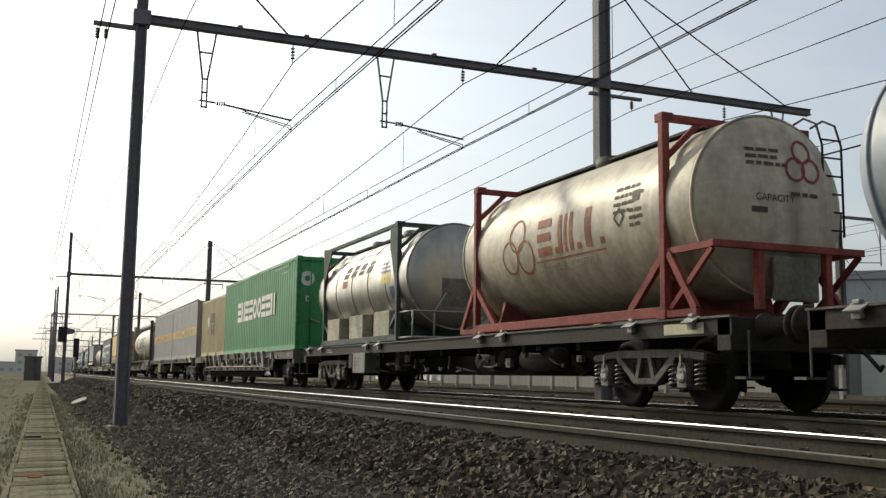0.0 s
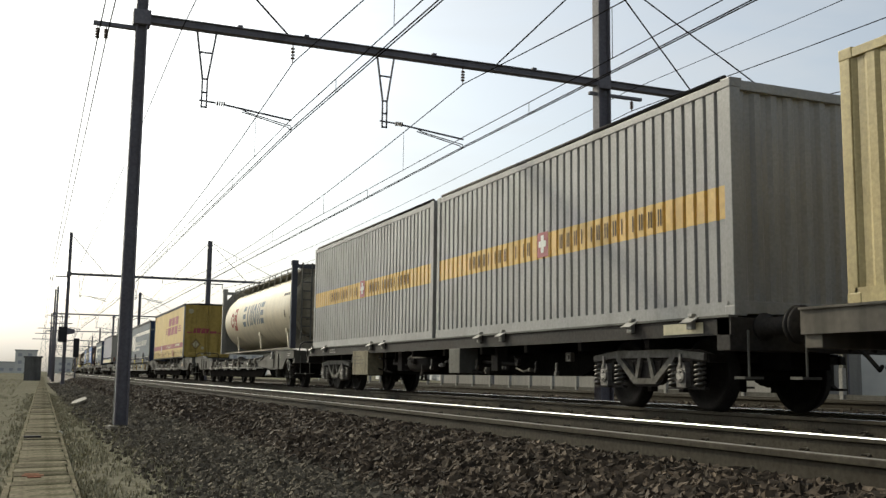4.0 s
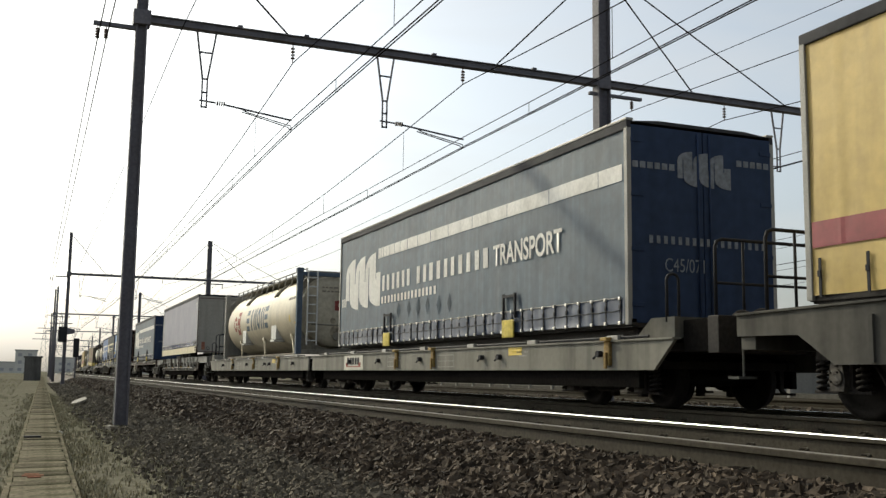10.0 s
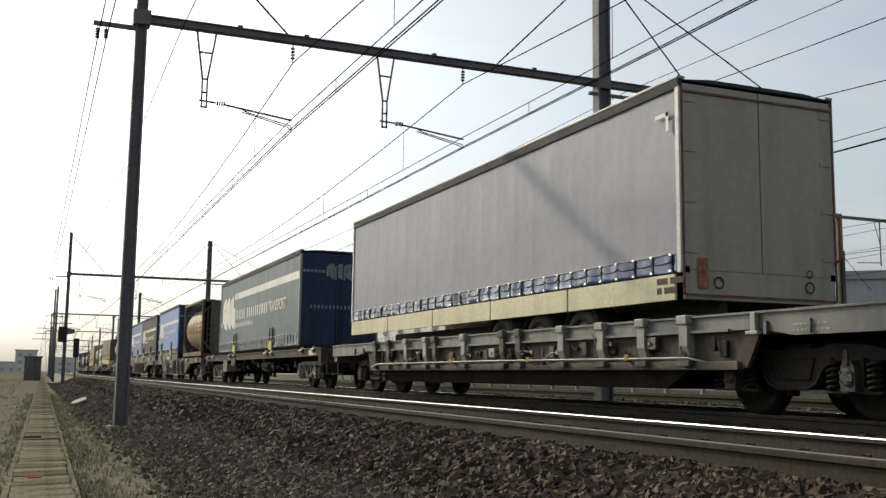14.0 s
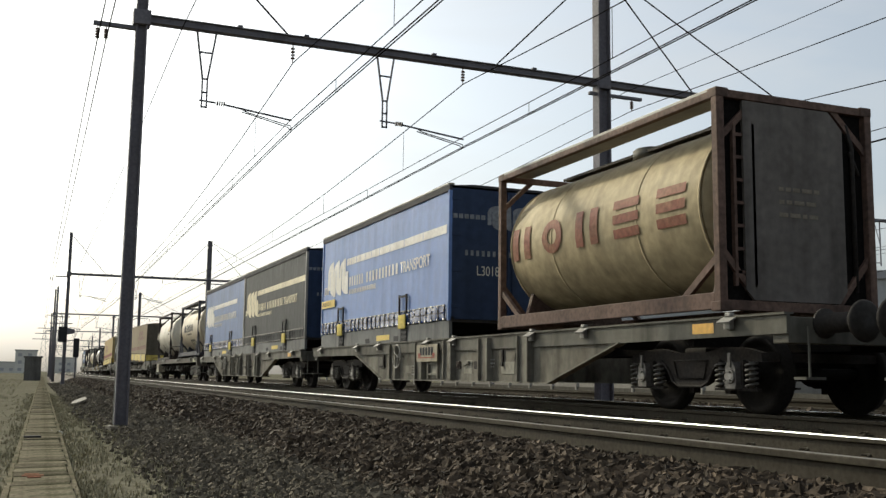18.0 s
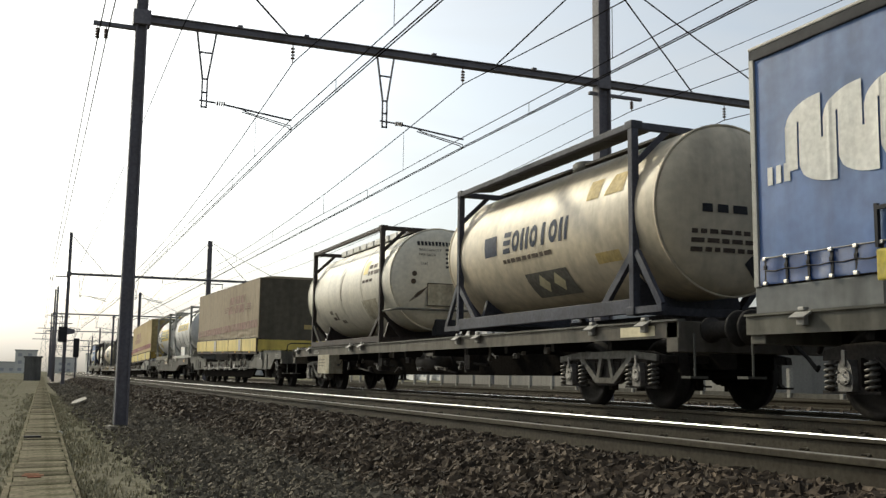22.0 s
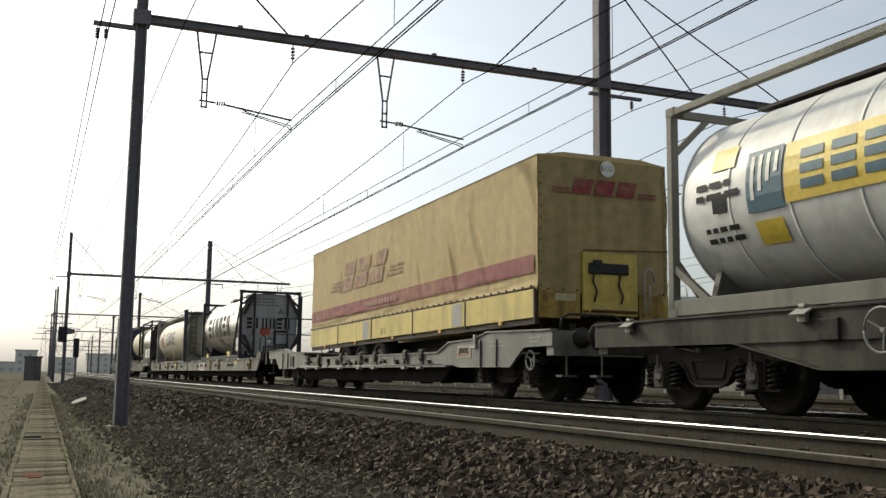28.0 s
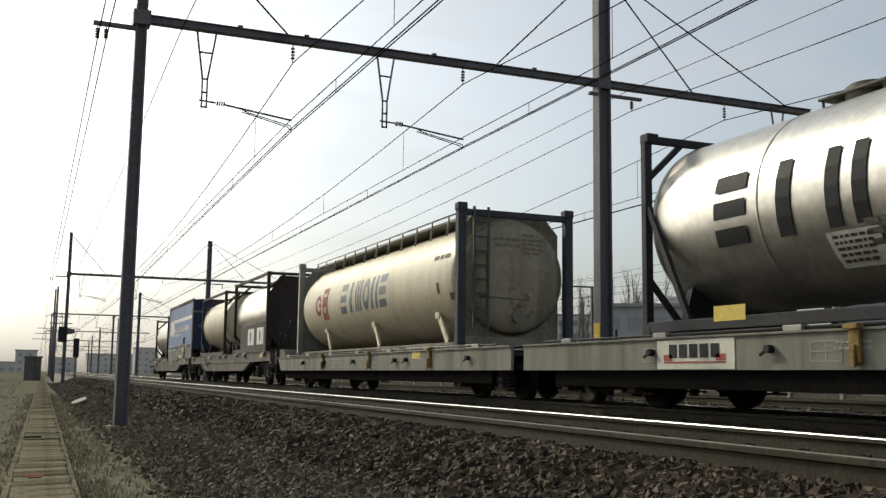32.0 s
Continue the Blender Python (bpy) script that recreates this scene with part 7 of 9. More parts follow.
    if ladder:
        bm = bmesh.new()
        yl = y0 + 0.10
        for x in (0.74, 1.06):
            pipe(bm, [(x, yl + 0.55, zc + r + 0.02), (x, yl + 0.32, zc + r + 0.07), (x, yl + 0.10, z1 - 0.10), (x, yl, z1 - 0.40), (x, yl, z0 + 1.1)], 0.016, 6)
        for k in range(6):
            rod(bm, (0.74, yl, z0 + 1.18 + k * 0.24), (1.06, yl, z0 + 1.18 + k * 0.24), 0.013, 6)
        part("ladder", bm, "ink", c)
    if end == "full":
        part("end_panel", shape(prism, [(-0.70, z0 + 0.14), (0.62, z0 + 0.14), (0.74, z0 + 0.30), (0.74, z1 - 0.34), (0.52, z1 - 0.12), (-0.82, z1 - 0.12), (-0.82, z0 + 0.26)], "y", 0.02, 0.06), cladding or frame, c, "flat grey end panel")
        # dark sheet added to make the gaps beside the panel look shaded
        part("end_well", shape(box, -W + 0.11, W - 0.11, 0.09, 0.11, z0 + 0.13, z1 - 0.11), "shade_black", c)
        bm = bmesh.new()
        pipe(bm, [(0.92, 0.05, z0 + 0.3), (0.92, 0.05, z1 - 0.55), (0.82, 0.05, z1 - 0.25)], 0.03)
        pipe(bm, [(1.02, 0.05, z1 - 0.9), (0.88, 0.05, z1 - 0.6)], 0.025)
        part("vent_pipe", bm, "frame_dark", c)
        part("top_plate", shape(box, -W + 0.02, -0.62, 0.12, L - 0.12, z1 - 0.02, z1 + 0.02, 0.006), "pale_frame", c, "grey walkway plate")
    if end == "panel":
        part("end_panel", shape(prism, [(-0.80, z0 + 0.14), (0.80, z0 + 0.14), (W - 0.12, z0 + 0.8), (W - 0.12, z1 - 0.7), (0.75, z1 - 0.12), (-0.75, z1 - 0.12), (-W + 0.12, z1 - 0.7), (-W + 0.12, z0 + 0.8)], "y", 0.12, 0.16), cladding or frame, c)
    return c


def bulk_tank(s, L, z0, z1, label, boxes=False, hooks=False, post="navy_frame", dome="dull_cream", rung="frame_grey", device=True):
    """A long cream bulk tank between end frames, with a railed catwalk on top and struts below."""
    c = rolling("tank_container", s, label, "tank container", "cream bulk tanks")
    W = 1.25
    r, zc = 1.205, z0 + 1.36
    head = [(0.03, 0.01), (0.04, 0.40), (0.065, 0.70), (0.11, 0.92), (0.18, 1.06), (0.30, 1.15), (0.52, 1.195), (0.9, r)]
    part("end_dome", shape(lathe, head[:6], "y", 64, (0, 0, zc)), dome, c, "stained end dome, shade toned into its colour")
    bm = bmesh.new()
    prof = head[5:] + [(1.2 + (L - 2.4) * k / 6, r) for k in range(7)] + [(L - 0.72, r), (L - 0.44, 1.175), (L - 0.27, 1.11), (L - 0.17, 1.01), (L - 0.11, 0.86), (L - 0.08, 0.62), (L - 0.07, 0.30)]
    lathe(bm, prof, "y", 64, (0, 0, zc))
    tk = part("tank", bm, "cream", c)
    for y in (L * 0.33, L * 0.76):
        bm = bmesh.new()
        lathe(bm, [(y - 0.008, r - 0.01), (y - 0.008, r + 0.003), (y + 0.008, r + 0.003), (y + 0.008, r - 0.01)], "y", 64, (0, 0, zc), True)
        part("weld_ring", bm, "cream", tk)
    for yy, m in ((0, post), (L - 0.16, "pale_frame")):
        for sx in (-1, 1):
            part("post", shape(box, *sorted((sx * W, sx * (W - 0.17))), yy, yy + 0.16, z0 + 0.02, z1, 0.015), m, c)
        bm = bmesh.new()
        box(bm, -W + 0.17, W - 0.17, yy + 0.02, yy + 0.14, z1 - 0.22, z1 - 0.10, 0.01)
        part("end_beam", bm, m, c)
        part("end_beam", shape(box, -W + 0.17, W - 0.17, yy + 0.02, yy + 0.14, z0 + 0.02, z0 + 0.16, 0.01), "dirty_cream", c)
        zl, zh, wi = z0 + 0.16, z1 - 0.04, W - 0.171
        ya = yy + (0.34 if yy == 0 else 0.06)
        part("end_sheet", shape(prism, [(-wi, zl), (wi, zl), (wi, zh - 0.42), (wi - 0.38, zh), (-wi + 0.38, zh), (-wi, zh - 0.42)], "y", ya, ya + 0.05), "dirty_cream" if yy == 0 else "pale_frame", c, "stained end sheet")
        for sx in (-1, 1):
            part("post_cap", shape(box, *sorted((sx * (W + 0.015), sx * (W - 0.19))), yy - 0.015, yy + 0.18, z1 - 0.14, z1 + 0.02, 0.03), m, c)
    for sx in (-1, 1):
        a, b = sorted((sx * 1.12, sx * 1.0))
        part("bottom_rail", shape(box, a, b, 0.1, L - 0.1, z0 + 0.02, z0 + 0.07), "dirty_cream", c)
        for y, top in ((1.6, z0 + 0.62), (5.75, z0 + 0.62), (9.9, z0 + 0.62)):
            bm = bmesh.new()
            zt = top
            xt = math.sqrt(r * r - (zt - zc) ** 2)
            beam(bm, (sx * (xt + 0.02), y, zt), (sx * 1.08, y - 0.75, z0 + 0.06), 0.04, 0.17)
            box(bm, *sorted((sx * (xt - 0.06), sx * (xt + 0.07))), y - 0.10, y + 0.10, zt - 0.05, zt + 0.08, 0.01)
            part("strut", bm, "cream", c)
    zw = zc + r
    part("catwalk", shape(box, -0.75, 0.25, 0.5, L - 0.4, zw + 0.02, zw + 0.07), "pale_frame", c)
    bm = bmesh.new()
    for x in (-0.82,):
        pipe(bm, [(x, 0.5, zw + 0.13), (x, L - 0.5, zw + 0.13)], 0.018, 6)
    part("handrail", bm, "pale_frame", c)
    n = 12
    me = mesh_of("stanchion", shape(pipe, [(-0.86, 0, -0.28), (-0.82, 0, -0.02), (-0.82, 0, 0.13)], 0.022, 6), "pale_frame")
    for i in range(n + 1):
        o = part("stanchion", me, None, c)
        o.location = (0, 0.6 + i * (L - 1.2) / n, zw)
    bm = bmesh.new()
    for x in (-0.92, -0.62):
        box(bm, x - 0.02, x + 0.02, -0.02, 0.03, z0 + 0.3, z1 - 0.05)
    for k in range(8):
        z = z0 + 0.42 + k * 0.275
        box(bm, -0.92, -0.62, -0.01, 0.02, z, z + 0.035)
    part("ladder", bm, rung, c)
    bm = bmesh.new()
    rod(bm, (0.05, 0.0, zc - 0.78), (0.05, 0.16, zc - 0.78), 0.13, 18)
    pipe(bm, [(-0.75, 0.10, zc - 0.42), (-0.3, 0.05, zc - 0.42), (0.3, 0.05, zc - 0.46)], 0.028)
    part("discharge_pipe", bm, "dirty_cream", c)
    # markings
    dr = drum(r, zc)
    k = L / 12.2
    sh = z0 - 1.17
    slabs("emblem", ring(10.0 * k, 2.50 + sh, 0.17, 0.30, 14)[:6] + ring(10.0 * k, 2.50 + sh, 0.17, 0.30, 14)[8:] + [rect(9.95 * k, 9.72 * k, 2.44 + sh, 2.56 + sh)], dr, "emblem_red", tk, "red-brown ring")
    slabs("emblem", [rect(9.64 * k, 9.12 * k, 2.08 + sh, 2.94 + sh, -0.06)], dr, "emblem_red", tk, "red-brown square", cuts=4)
    slabs("slit", [rect(9.50 * k, 9.20 * k, 2.70 + sh, 2.80 + sh), rect(9.46 * k, 9.28 * k, 2.26 + sh, 2.44 + sh)], drum(r, zc, 0.010), "cream", tk, cuts=2)
    slabs("name_block", shapes("bimohb", 7.95 * k, 4.25 * k, 2.16 + sh, 2.92 + sh, slant=-0.10, gap=0.2), dr, "ink_blue", tk, "blue painted name as blocks", cuts=4)
    slabs("lettering", bars(1, 1.5, 0.55, 3.0 + sh, 0.1, 0.09, 6), dr, "ink_brown", tk, cuts=2)
    slabs("label", [rect(1.22, 1.08, 2.22 + sh, 2.44 + sh), rect(0.62, 0.28, 2.06 + sh, 2.2 + sh)], dr, "label_yellow" if hooks else "ink_brown", tk, cuts=2)
    def ds(x, z):
        d = math.hypot(x, z - zc)
        for (ya, ra), (yb, rb) in zip(head, head[1:]):
            if d <= rb:
                return (x, ya + (yb - ya) * max(0, d - ra) / (rb - ra) - 0.012, z)
        return (x, 0.4, z)
    if device:
        slabs("emblem", [rect(-0.05, 0.30, zc + 0.02, zc + 0.12), rect(-0.05, 0.06, zc + 0.02, zc + 0.32), rect(0.14, 0.30, zc + 0.16, zc + 0.34), rect(0.06, 0.14, zc + 0.24, zc + 0.34)], ds, "red_frame", tk)
    slabs("lettering", bars(5, 0.15, 0.62, zc + 0.85, 0.09, 0.05, 3) + bars(2, -0.45, 0.0, zc + 0.75, 0.12, 0.05, 4), ds, "faint_ink", tk, cuts=2)
    words("capacity", 0.13, at_end(-0.42, 0.062, zc + 0.42), "faint_ink", tk)
    for u, dz, r1 in ((0.06, -0.64, 0.24), (0.24, -0.36, 0.13), (-0.10, -0.30, 0.09), (0.30, -0.72, 0.11)):
        slabs("splash", ring(u, zc + dz, 0.0, r1, 14), ds, "stain_brown", tk, "splash of dirt", cuts=3)
    if boxes:
        for y in (8.45, 3.5):
            sz = 0.30 if y > 5 else 0.36
            bm = bmesh.new()
            zt = zc - 0.58
            xt = math.sqrt(r * r - (zt - zc) ** 2)
            box(bm, -xt - 0.10, -xt + 0.2, y - sz, y + sz, zt - 0.22, zt + 0.32, 0.015)
            box(bm, -xt - 0.16, -xt + 0.2, y - sz - 0.03, y + sz - 0.1, zt - 0.30, zt - 0.24, 0.01)
            part("cabinet", bm, "white", c)
    if hooks:
        for y in (3.5, 3.85, 8.3, 8.65):
            bm = bmesh.new()
            pts = [(-(r + 0.03) * math.cos(a), y + 0.12 * a, zc + (r + 0.03) * math.sin(a)) for a in (0.55, 0.7, 0.85, 1.0, 1.15, 1.3)]
            pipe(bm, pts, 0.035, 8)
            part("hose_hook", bm, "dirty_cream", c)
    return c


def trailer_gear(t, L, z, axles):
    """A semi-trailer's chassis, tyres and mudguards below its body."""
    for x in (-0.55, 0.55):
        part("chassis_rail", shape(box, x - 0.06, x + 0.06, 0.1, L - 1.5, z - 0.36, z - 0.06), "frame_dark", t)
    for y in axles:
        part("axle", shape(rod, (-1.0, y, z - 0.50), (1.0, y, z - 0.50), 0.07, 10), "frame_dark", t)
        for x in (-1.05, 1.05):
            bm = bmesh.new()
            lathe(bm, [(x - 0.17, 0.30), (x - 0.17, 0.44), (x - 0.13, 0.49), (x + 0.13, 0.49), (x + 0.17, 0.44), (x + 0.17, 0.30)], "x", 32, (0, y, z - 0.50), True)
            ty = part("tyre", bm, "rubber", t)
            bm = bmesh.new()
            s = -1 if x < 0 else 1
            lathe(bm, [(x + s * 0.15, 0.31), (x + s * 0.10, 0.27), (x + s * 0.06, 0.16), (x + s * 0.16, 0.13), (x + s * 0.17, 0.02)], "x", 24, (0, y, z - 0.50))
            part("hub", bm, "dark_frame", ty)
            bm = bmesh.new()
            pts = [(y + 0.56 * math.cos(a), z - 0.50 + 0.56 * math.sin(a)) for a in (0.5, 0.9, 1.3, 1.7, 2.1, 2.6)]
            for (a0, b0), (a1, b1) in zip(pts, pts[1:]):
                prism(bm, [(a0, b0), (a1, b1), (a1, b1 + 0.015), (a0, b0 + 0.015)], "x", x - 0.18, x + 0.18)
            part("mudguard", bm, "rubber", t)


# ---- the train, from its head to its tail ----
# the wagon ahead, of which only the tail end and a grey tank's dome show
skeletal_wagon(-11.2, 19.2, "dark skeletal container wagon under a grey tank", boxes=((14.0, 15.0, 0.45, 0.88, "frame_grey"),))
tank_container(0.8, 6.06, 1.14, 3.85, 1.2, 2.55, "cold_grey", "dark_frame", "dull grey steel tank in a dark frame", depth=0.6, over=1.0, top_rail=False, ladder=False)

# a cream tank in a red frame and a steel tank share the first wagon
skeletal_wagon(9.2, 19.1, "dark skeletal container wagon carrying two tank containers", boxes=((13.35, 14.30, 0.44, 0.92, "wagon_worn"), (14.34, 14.62, 0.56, 0.88, "frame_dark")), cylinder=(7.2, 5.4))
c = tank_container(10.68, 6.0, 1.15, 3.86, 1.19, 2.62, "stained_cream", "red_frame", "weathered cream tank held in a red steel frame", over=0.93, top_rail=False, ladder=True, brace="outrigger", depth=0.40)
tk = c.children[0]
dr = drum(1.19, 2.62)
for u, z in ((4.27, 2.74), (4.56, 2.40), (4.00, 2.36)):
    slabs("emblem", ring(u, z, 0.245, 0.29, 24), dr, "rust_mark", tk, "faded red ring", cuts=1)
slabs("name_block", shapes("bmi", 3.66, 1.62, 2.31, 2.90, gap=0.34) + [[rect(2.98, 2.86, 2.31, 2.41)], [rect(2.30, 2.18, 2.31, 2.41)], [rect(1.64, 1.52, 2.31, 2.41)]], dr, "rust_mark", tk, "faded red-brown name as blocks", cuts=4)
slabs("underline", [rect(3.66, 1.52, 2.225, 2.25)], dr, "rust_mark", tk, cuts=1)
words("CHEMICAL LOGISTICS", 0.165, at_side(-1.116, 3.62, 2.07), "ink_brown", tk, 1.10)
slabs("label", ring(1.11, 2.62, 0.10, 0.15, 4) + [rect(0.80, 0.62, 2.80, 2.95)], dr, "ink_brown", tk, cuts=2)
slabs("lettering", bars(4, 1.26, 0.62, 3.05, 0.11, 0.05, 8) + bars(3, 0.85, 0.55, 2.70, 0.10, 0.05, 9), dr, "ink_brown", tk, cuts=2)
ds = dish(1.19, 2.62, 0.93, 0.40)
slabs("emblem", ring(0.33, 3.30, 0.13, 0.165) + ring(0.20, 3.06, 0.13, 0.165) + ring(0.46, 3.06, 0.13, 0.165), ds, "red_frame", tk, "red trefoil of three rings", cuts=1)
words("CAPACITY", 0.13, at_end(-0.45, -0.862, 2.62), "ink", tk, 1.0)
slabs("lettering", bars(1, -0.5, -0.15, 2.54, 0.1, 0.07, 2) + bars(3, -0.55, 0.05, 3.30, 0.09, 0.045, 5) + bars(1, 0.1, 0.6, 2.76, 0.1, 0.05, 6), ds, "ink_brown", tk, cuts=1)
bm = shape(box, -0.25, 0.45, -0.93, -0.86, 1.36, 1.92, 0.03)
part("valve_box", bm, "dark_steel", c)
for x in (-0.45, 0.62):
    part("valve_guard", shape(box, x - 0.05, x + 0.05, -0.93, -0.83, 1.25, 2.02, 0.01), "red_frame", c)
part("valve_guard", shape(box, -1.19, 1.19, -0.96, -0.88, 1.98, 2.07, 0.01), "red_frame", c)

for sx in (-1, 1):
    bm = bmesh.new()
    beam(bm, (sx * 1.15, 0.05, 2.02), (sx * 1.15, -0.92, 2.02), 0.06, 0.08)
    beam(bm, (sx * 1.15, -0.05, 1.28), (sx * 1.15, -0.90, 1.98), 0.05, 0.07)
    part("valve_guard", bm, "red_frame", c)
c = tank_container(20.85, 6.06, 1.14, 3.83, 1.19, 2.60, "dull_steel", "green_frame", "stained bright steel tank in a dark green-grey frame", over=0.86, bands=(0.9, 2.2, 3.5, 4.9), ladder=True, ring_mat="frame_grey", hatch=(1.9, 4.3))
tk = c.children[0]
dr = drum(1.19, 2.60)
slabs("name_block", blocks(4, 4.4, 1.9, 2.86, 3.16, slant=-0.15, gap=0.35), dr, "ink_brown", tk, "worn dark name as blocks")
slabs("emblem", [rect(4.3, 3.9, 2.62, 2.80)], dr, "faded_red", tk, cuts=2)
slabs("label", [rect(1.15, 0.55, 2.50, 2.72)], dr, "label_yellow", tk, "yellow placard")
slabs("label", [rect(0.62, 0.30, 2.12, 2.40)] + bars(3, 1.2, 0.5, 3.0, 0.10, 0.06, 3), dr, "ink_blue", tk, cuts=2)
for sx in (-1, 1):
    part("corner_plate", shape(prism, [(0.10, 2.35), (0.50, 3.25), (0.50, 3.72), (0.10, 3.72)], "x", *sorted((sx * 1.215, sx * 1.18))), "green_frame", c)
    part("corner_plate", shape(prism, [(5.96, 2.9), (5.96, 3.72), (5.3, 3.72)], "x", *sorted((sx * 1.215, sx * 1.18))), "green_frame", c)
for y in (1.05, 3.0, 5.0):
    part("side_locker", shape(box, -1.215, -0.95, y - 0.55, y + 0.55, 1.28, 1.86, 0.012), "stained_white", c, "stained white locker door")
ds = dish(1.19, 2.60, 0.86, 0.32)
slabs("lettering", bars(3, 0.15, 0.62, 3.35, 0.13, 0.09, 3) + bars(4, 0.10, 0.66, 2.86, 0.10, 0.06, 4) + [rect(0.55, 0.82, 1.52, 1.72)], ds, "white", tk, cuts=2)
slabs("patch", [rect(-0.45, 0.35, 1.90, 2.52)], ds, "dark_steel", tk, "dark stained placard", cuts=4)
bm = bmesh.new()
pipe(bm, [(-1.15, 0.0, 1.78), (-1.15, -0.85, 1.78), (1.1, -0.85, 1.78)], 0.02, 6)
pipe(bm, [(-1.15, -0.85, 1.20), (-1.15, -0.85, 1.78)], 0.02, 6)
pipe(bm, [(-0.65, -0.85, 1.20), (-0.65, -0.85, 1.78), (-0.35, -0.80, 2.2)], 0.02, 6)
pipe(bm, [(-1.15, 0.0, 1.22), (-1.15, -0.85, 1.22), (1.1, -0.85, 1.22)], 0.022, 6)
part("guard_rail", bm, "pale_frame", c)

# green and yellow boxes on a lashed pocket wagon
pocket_wagon(29.45, 19.35, "brown-grey pocket wagon with lashing brackets along its side", 2.35, lashed=True, hoop=False, material="wagon_brown")
c = box_container("shipping_container", 30.0, 12.192, 1.14, 4.036, "green", "green corrugated high-cube shipping container with white side blocks", pitch=0.318, post="green_post")
slabs("name_block", shapes("bhbboobbh", 9.40, 2.85, 2.36, 3.10, gap=0.10), side(-1.224), "white", c, "white painted name as blocks", cuts=1)
slabs("lettering", bars(1, 3.0, 0.75, 3.86, 0.12, 0.07, 2) + bars(1, 2.0, 1.2, 3.66, 0.12, 0.05, 4), side(-1.224), "green_print", c, cuts=1)
slabs("emblem", ring(-0.88, 3.34, 0.09, 0.23, 16) + [rect(-0.92, -0.82, 2.62, 2.66), rect(-0.92, -0.88, 2.62, 2.80), rect(-0.92, -0.82, 2.76, 2.80)], front(0.022), "white", c, "round white device", cuts=1)
slabs("lettering", bars(2, 0.25, 0.95, 3.56, 0.20, 0.075, 3) + bars(6, 0.50, 0.95, 2.92, 0.10, 0.032, 5), front(0.022), "green_print", c, cuts=1)
c = box_container("shipping_container", 42.27, 6.058, 1.14, 3.731, "yellow_box", "dusty yellow-tan corrugated shipping container with dark lettering blocks", pitch=0.29)
slabs("name_block", [q for a, b in ((3.05, 2.55), (2.55, 2.0)) for q in [rect(3.45, 3.15, a, b + 0.06), rect(3.08, 2.98, a, b + 0.06), rect(2.92, 2.55, a, b + 0.06)]], side(-1.224), "ink_brown", c, "dark worn name as blocks", cuts=1)
slabs("emblem", [rect(4.35, 3.95, 2.62, 2.92), rect(4.28, 4.02, 2.5, 2.62)], side(-1.224), "white", c, cuts=1)
slabs("emblem", [rect(4.28, 3.98, 2.10, 2.40)], side(-1.224), "faded_red", c, cuts=1)
for y in (1.9, 4.1):
    slabs("fork_pocket", [rect(y - 0.18, y + 0.18, 1.17, 1.29)], side(-1.224), "ink", c, cuts=1)

# two grey ribbed boxes with an orange band
skeletal_wagon(49.95, 18.8, "dark container wagon under two grey ribbed boxes", boxes=((13.1, 14.3, 0.40, 0.96, "box_buff"), (7.7, 8.2, 0.45, 0.9, "frame_grey")), cylinder=(10.8,))
for s, L in ((50.05, 9.18), (59.42, 9.18)):
    pitch, form = 0.218, (0.68, 0.75, 0.93)
    c = box_container("bulk_container", s, L, 1.13, 3.95, "grey_box", "grey ribbed steel box container with an orange band", pitch=pitch, depth=0.034, doors=False, group="grey banded boxes", form=form)
    part("band", wave_panel(0.10, L - 0.10, 2.27, 2.67, -1.210, 0.034, pitch, -1, form), "band_orange", c, "faded orange painted band")
    crests = [0.10 + pitch * i for i in range(int((L - 0.3) / pitch))]
    strokes = [[rect(y + pitch * k + 0.028, y + pitch * k, 2.36, 2.58)] for n, y in enumerate(crests) for k in (0.08, 0.34) if ((5.0 < y < 7.6 and not 5.6 < y < 5.9) or 1.2 < y < 4.2) and (n + (k > 0.2)) % 5]
    slabs("lettering", [q for one in strokes for q in one], side(-1.215), "ink_brown", c, cuts=1)
    slabs("emblem", [rect(4.86, 4.50, 2.29, 2.69)], side(-1.217), "band_red", c, cuts=1)
    slabs("cross", [rect(4.73, 4.63, 2.36, 2.45), rect(4.80, 4.56, 2.45, 2.55), rect(4.73, 4.63, 2.55, 2.64)], side(-1.223), "white", c, cuts=1)
    part("sheet_roller", shape(rod, (-1.17, 0.15, 3.985), (-1.17, L - 0.15, 3.985), 0.035, 8), "frame_dark", c, "rolled dark cover sheet")
    part("cover_rail", shape(box, -0.6, 0.6, 0.2, L - 0.2, 3.95, 4.0, 0.01), "frame_grey", c)

# first cream bulk tank in a pocket wagon, then the yellow trailer
pocket_wagon(70.1, 19.3, "grey pocket wagon under a cream bulk tank, its tail trough empty", material="wagon_dim")
bulk_tank(71.2, 12.3, 1.17, 3.92, "cream bulk tank with dark blue blocks and a dirty end")
pocket_wagon(90.6, 19.3, "grey pocket wagon carrying a yellow semi-trailer", plate=3.15, material="wagon_dim", railing=-0.06)
c = curtain_body("semi_trailer", 95.15, 13.8, 1.26, 4.06, "parcel_yellow", "yellow curtain-sided semi-trailer with red blocks and a red band", "semi-trailer", "parcel_end_shade", rail="roof_dark", post="pale_frame", strap_step=0.62, strap_h=0.40, ripple=0.010, hem=0.03)


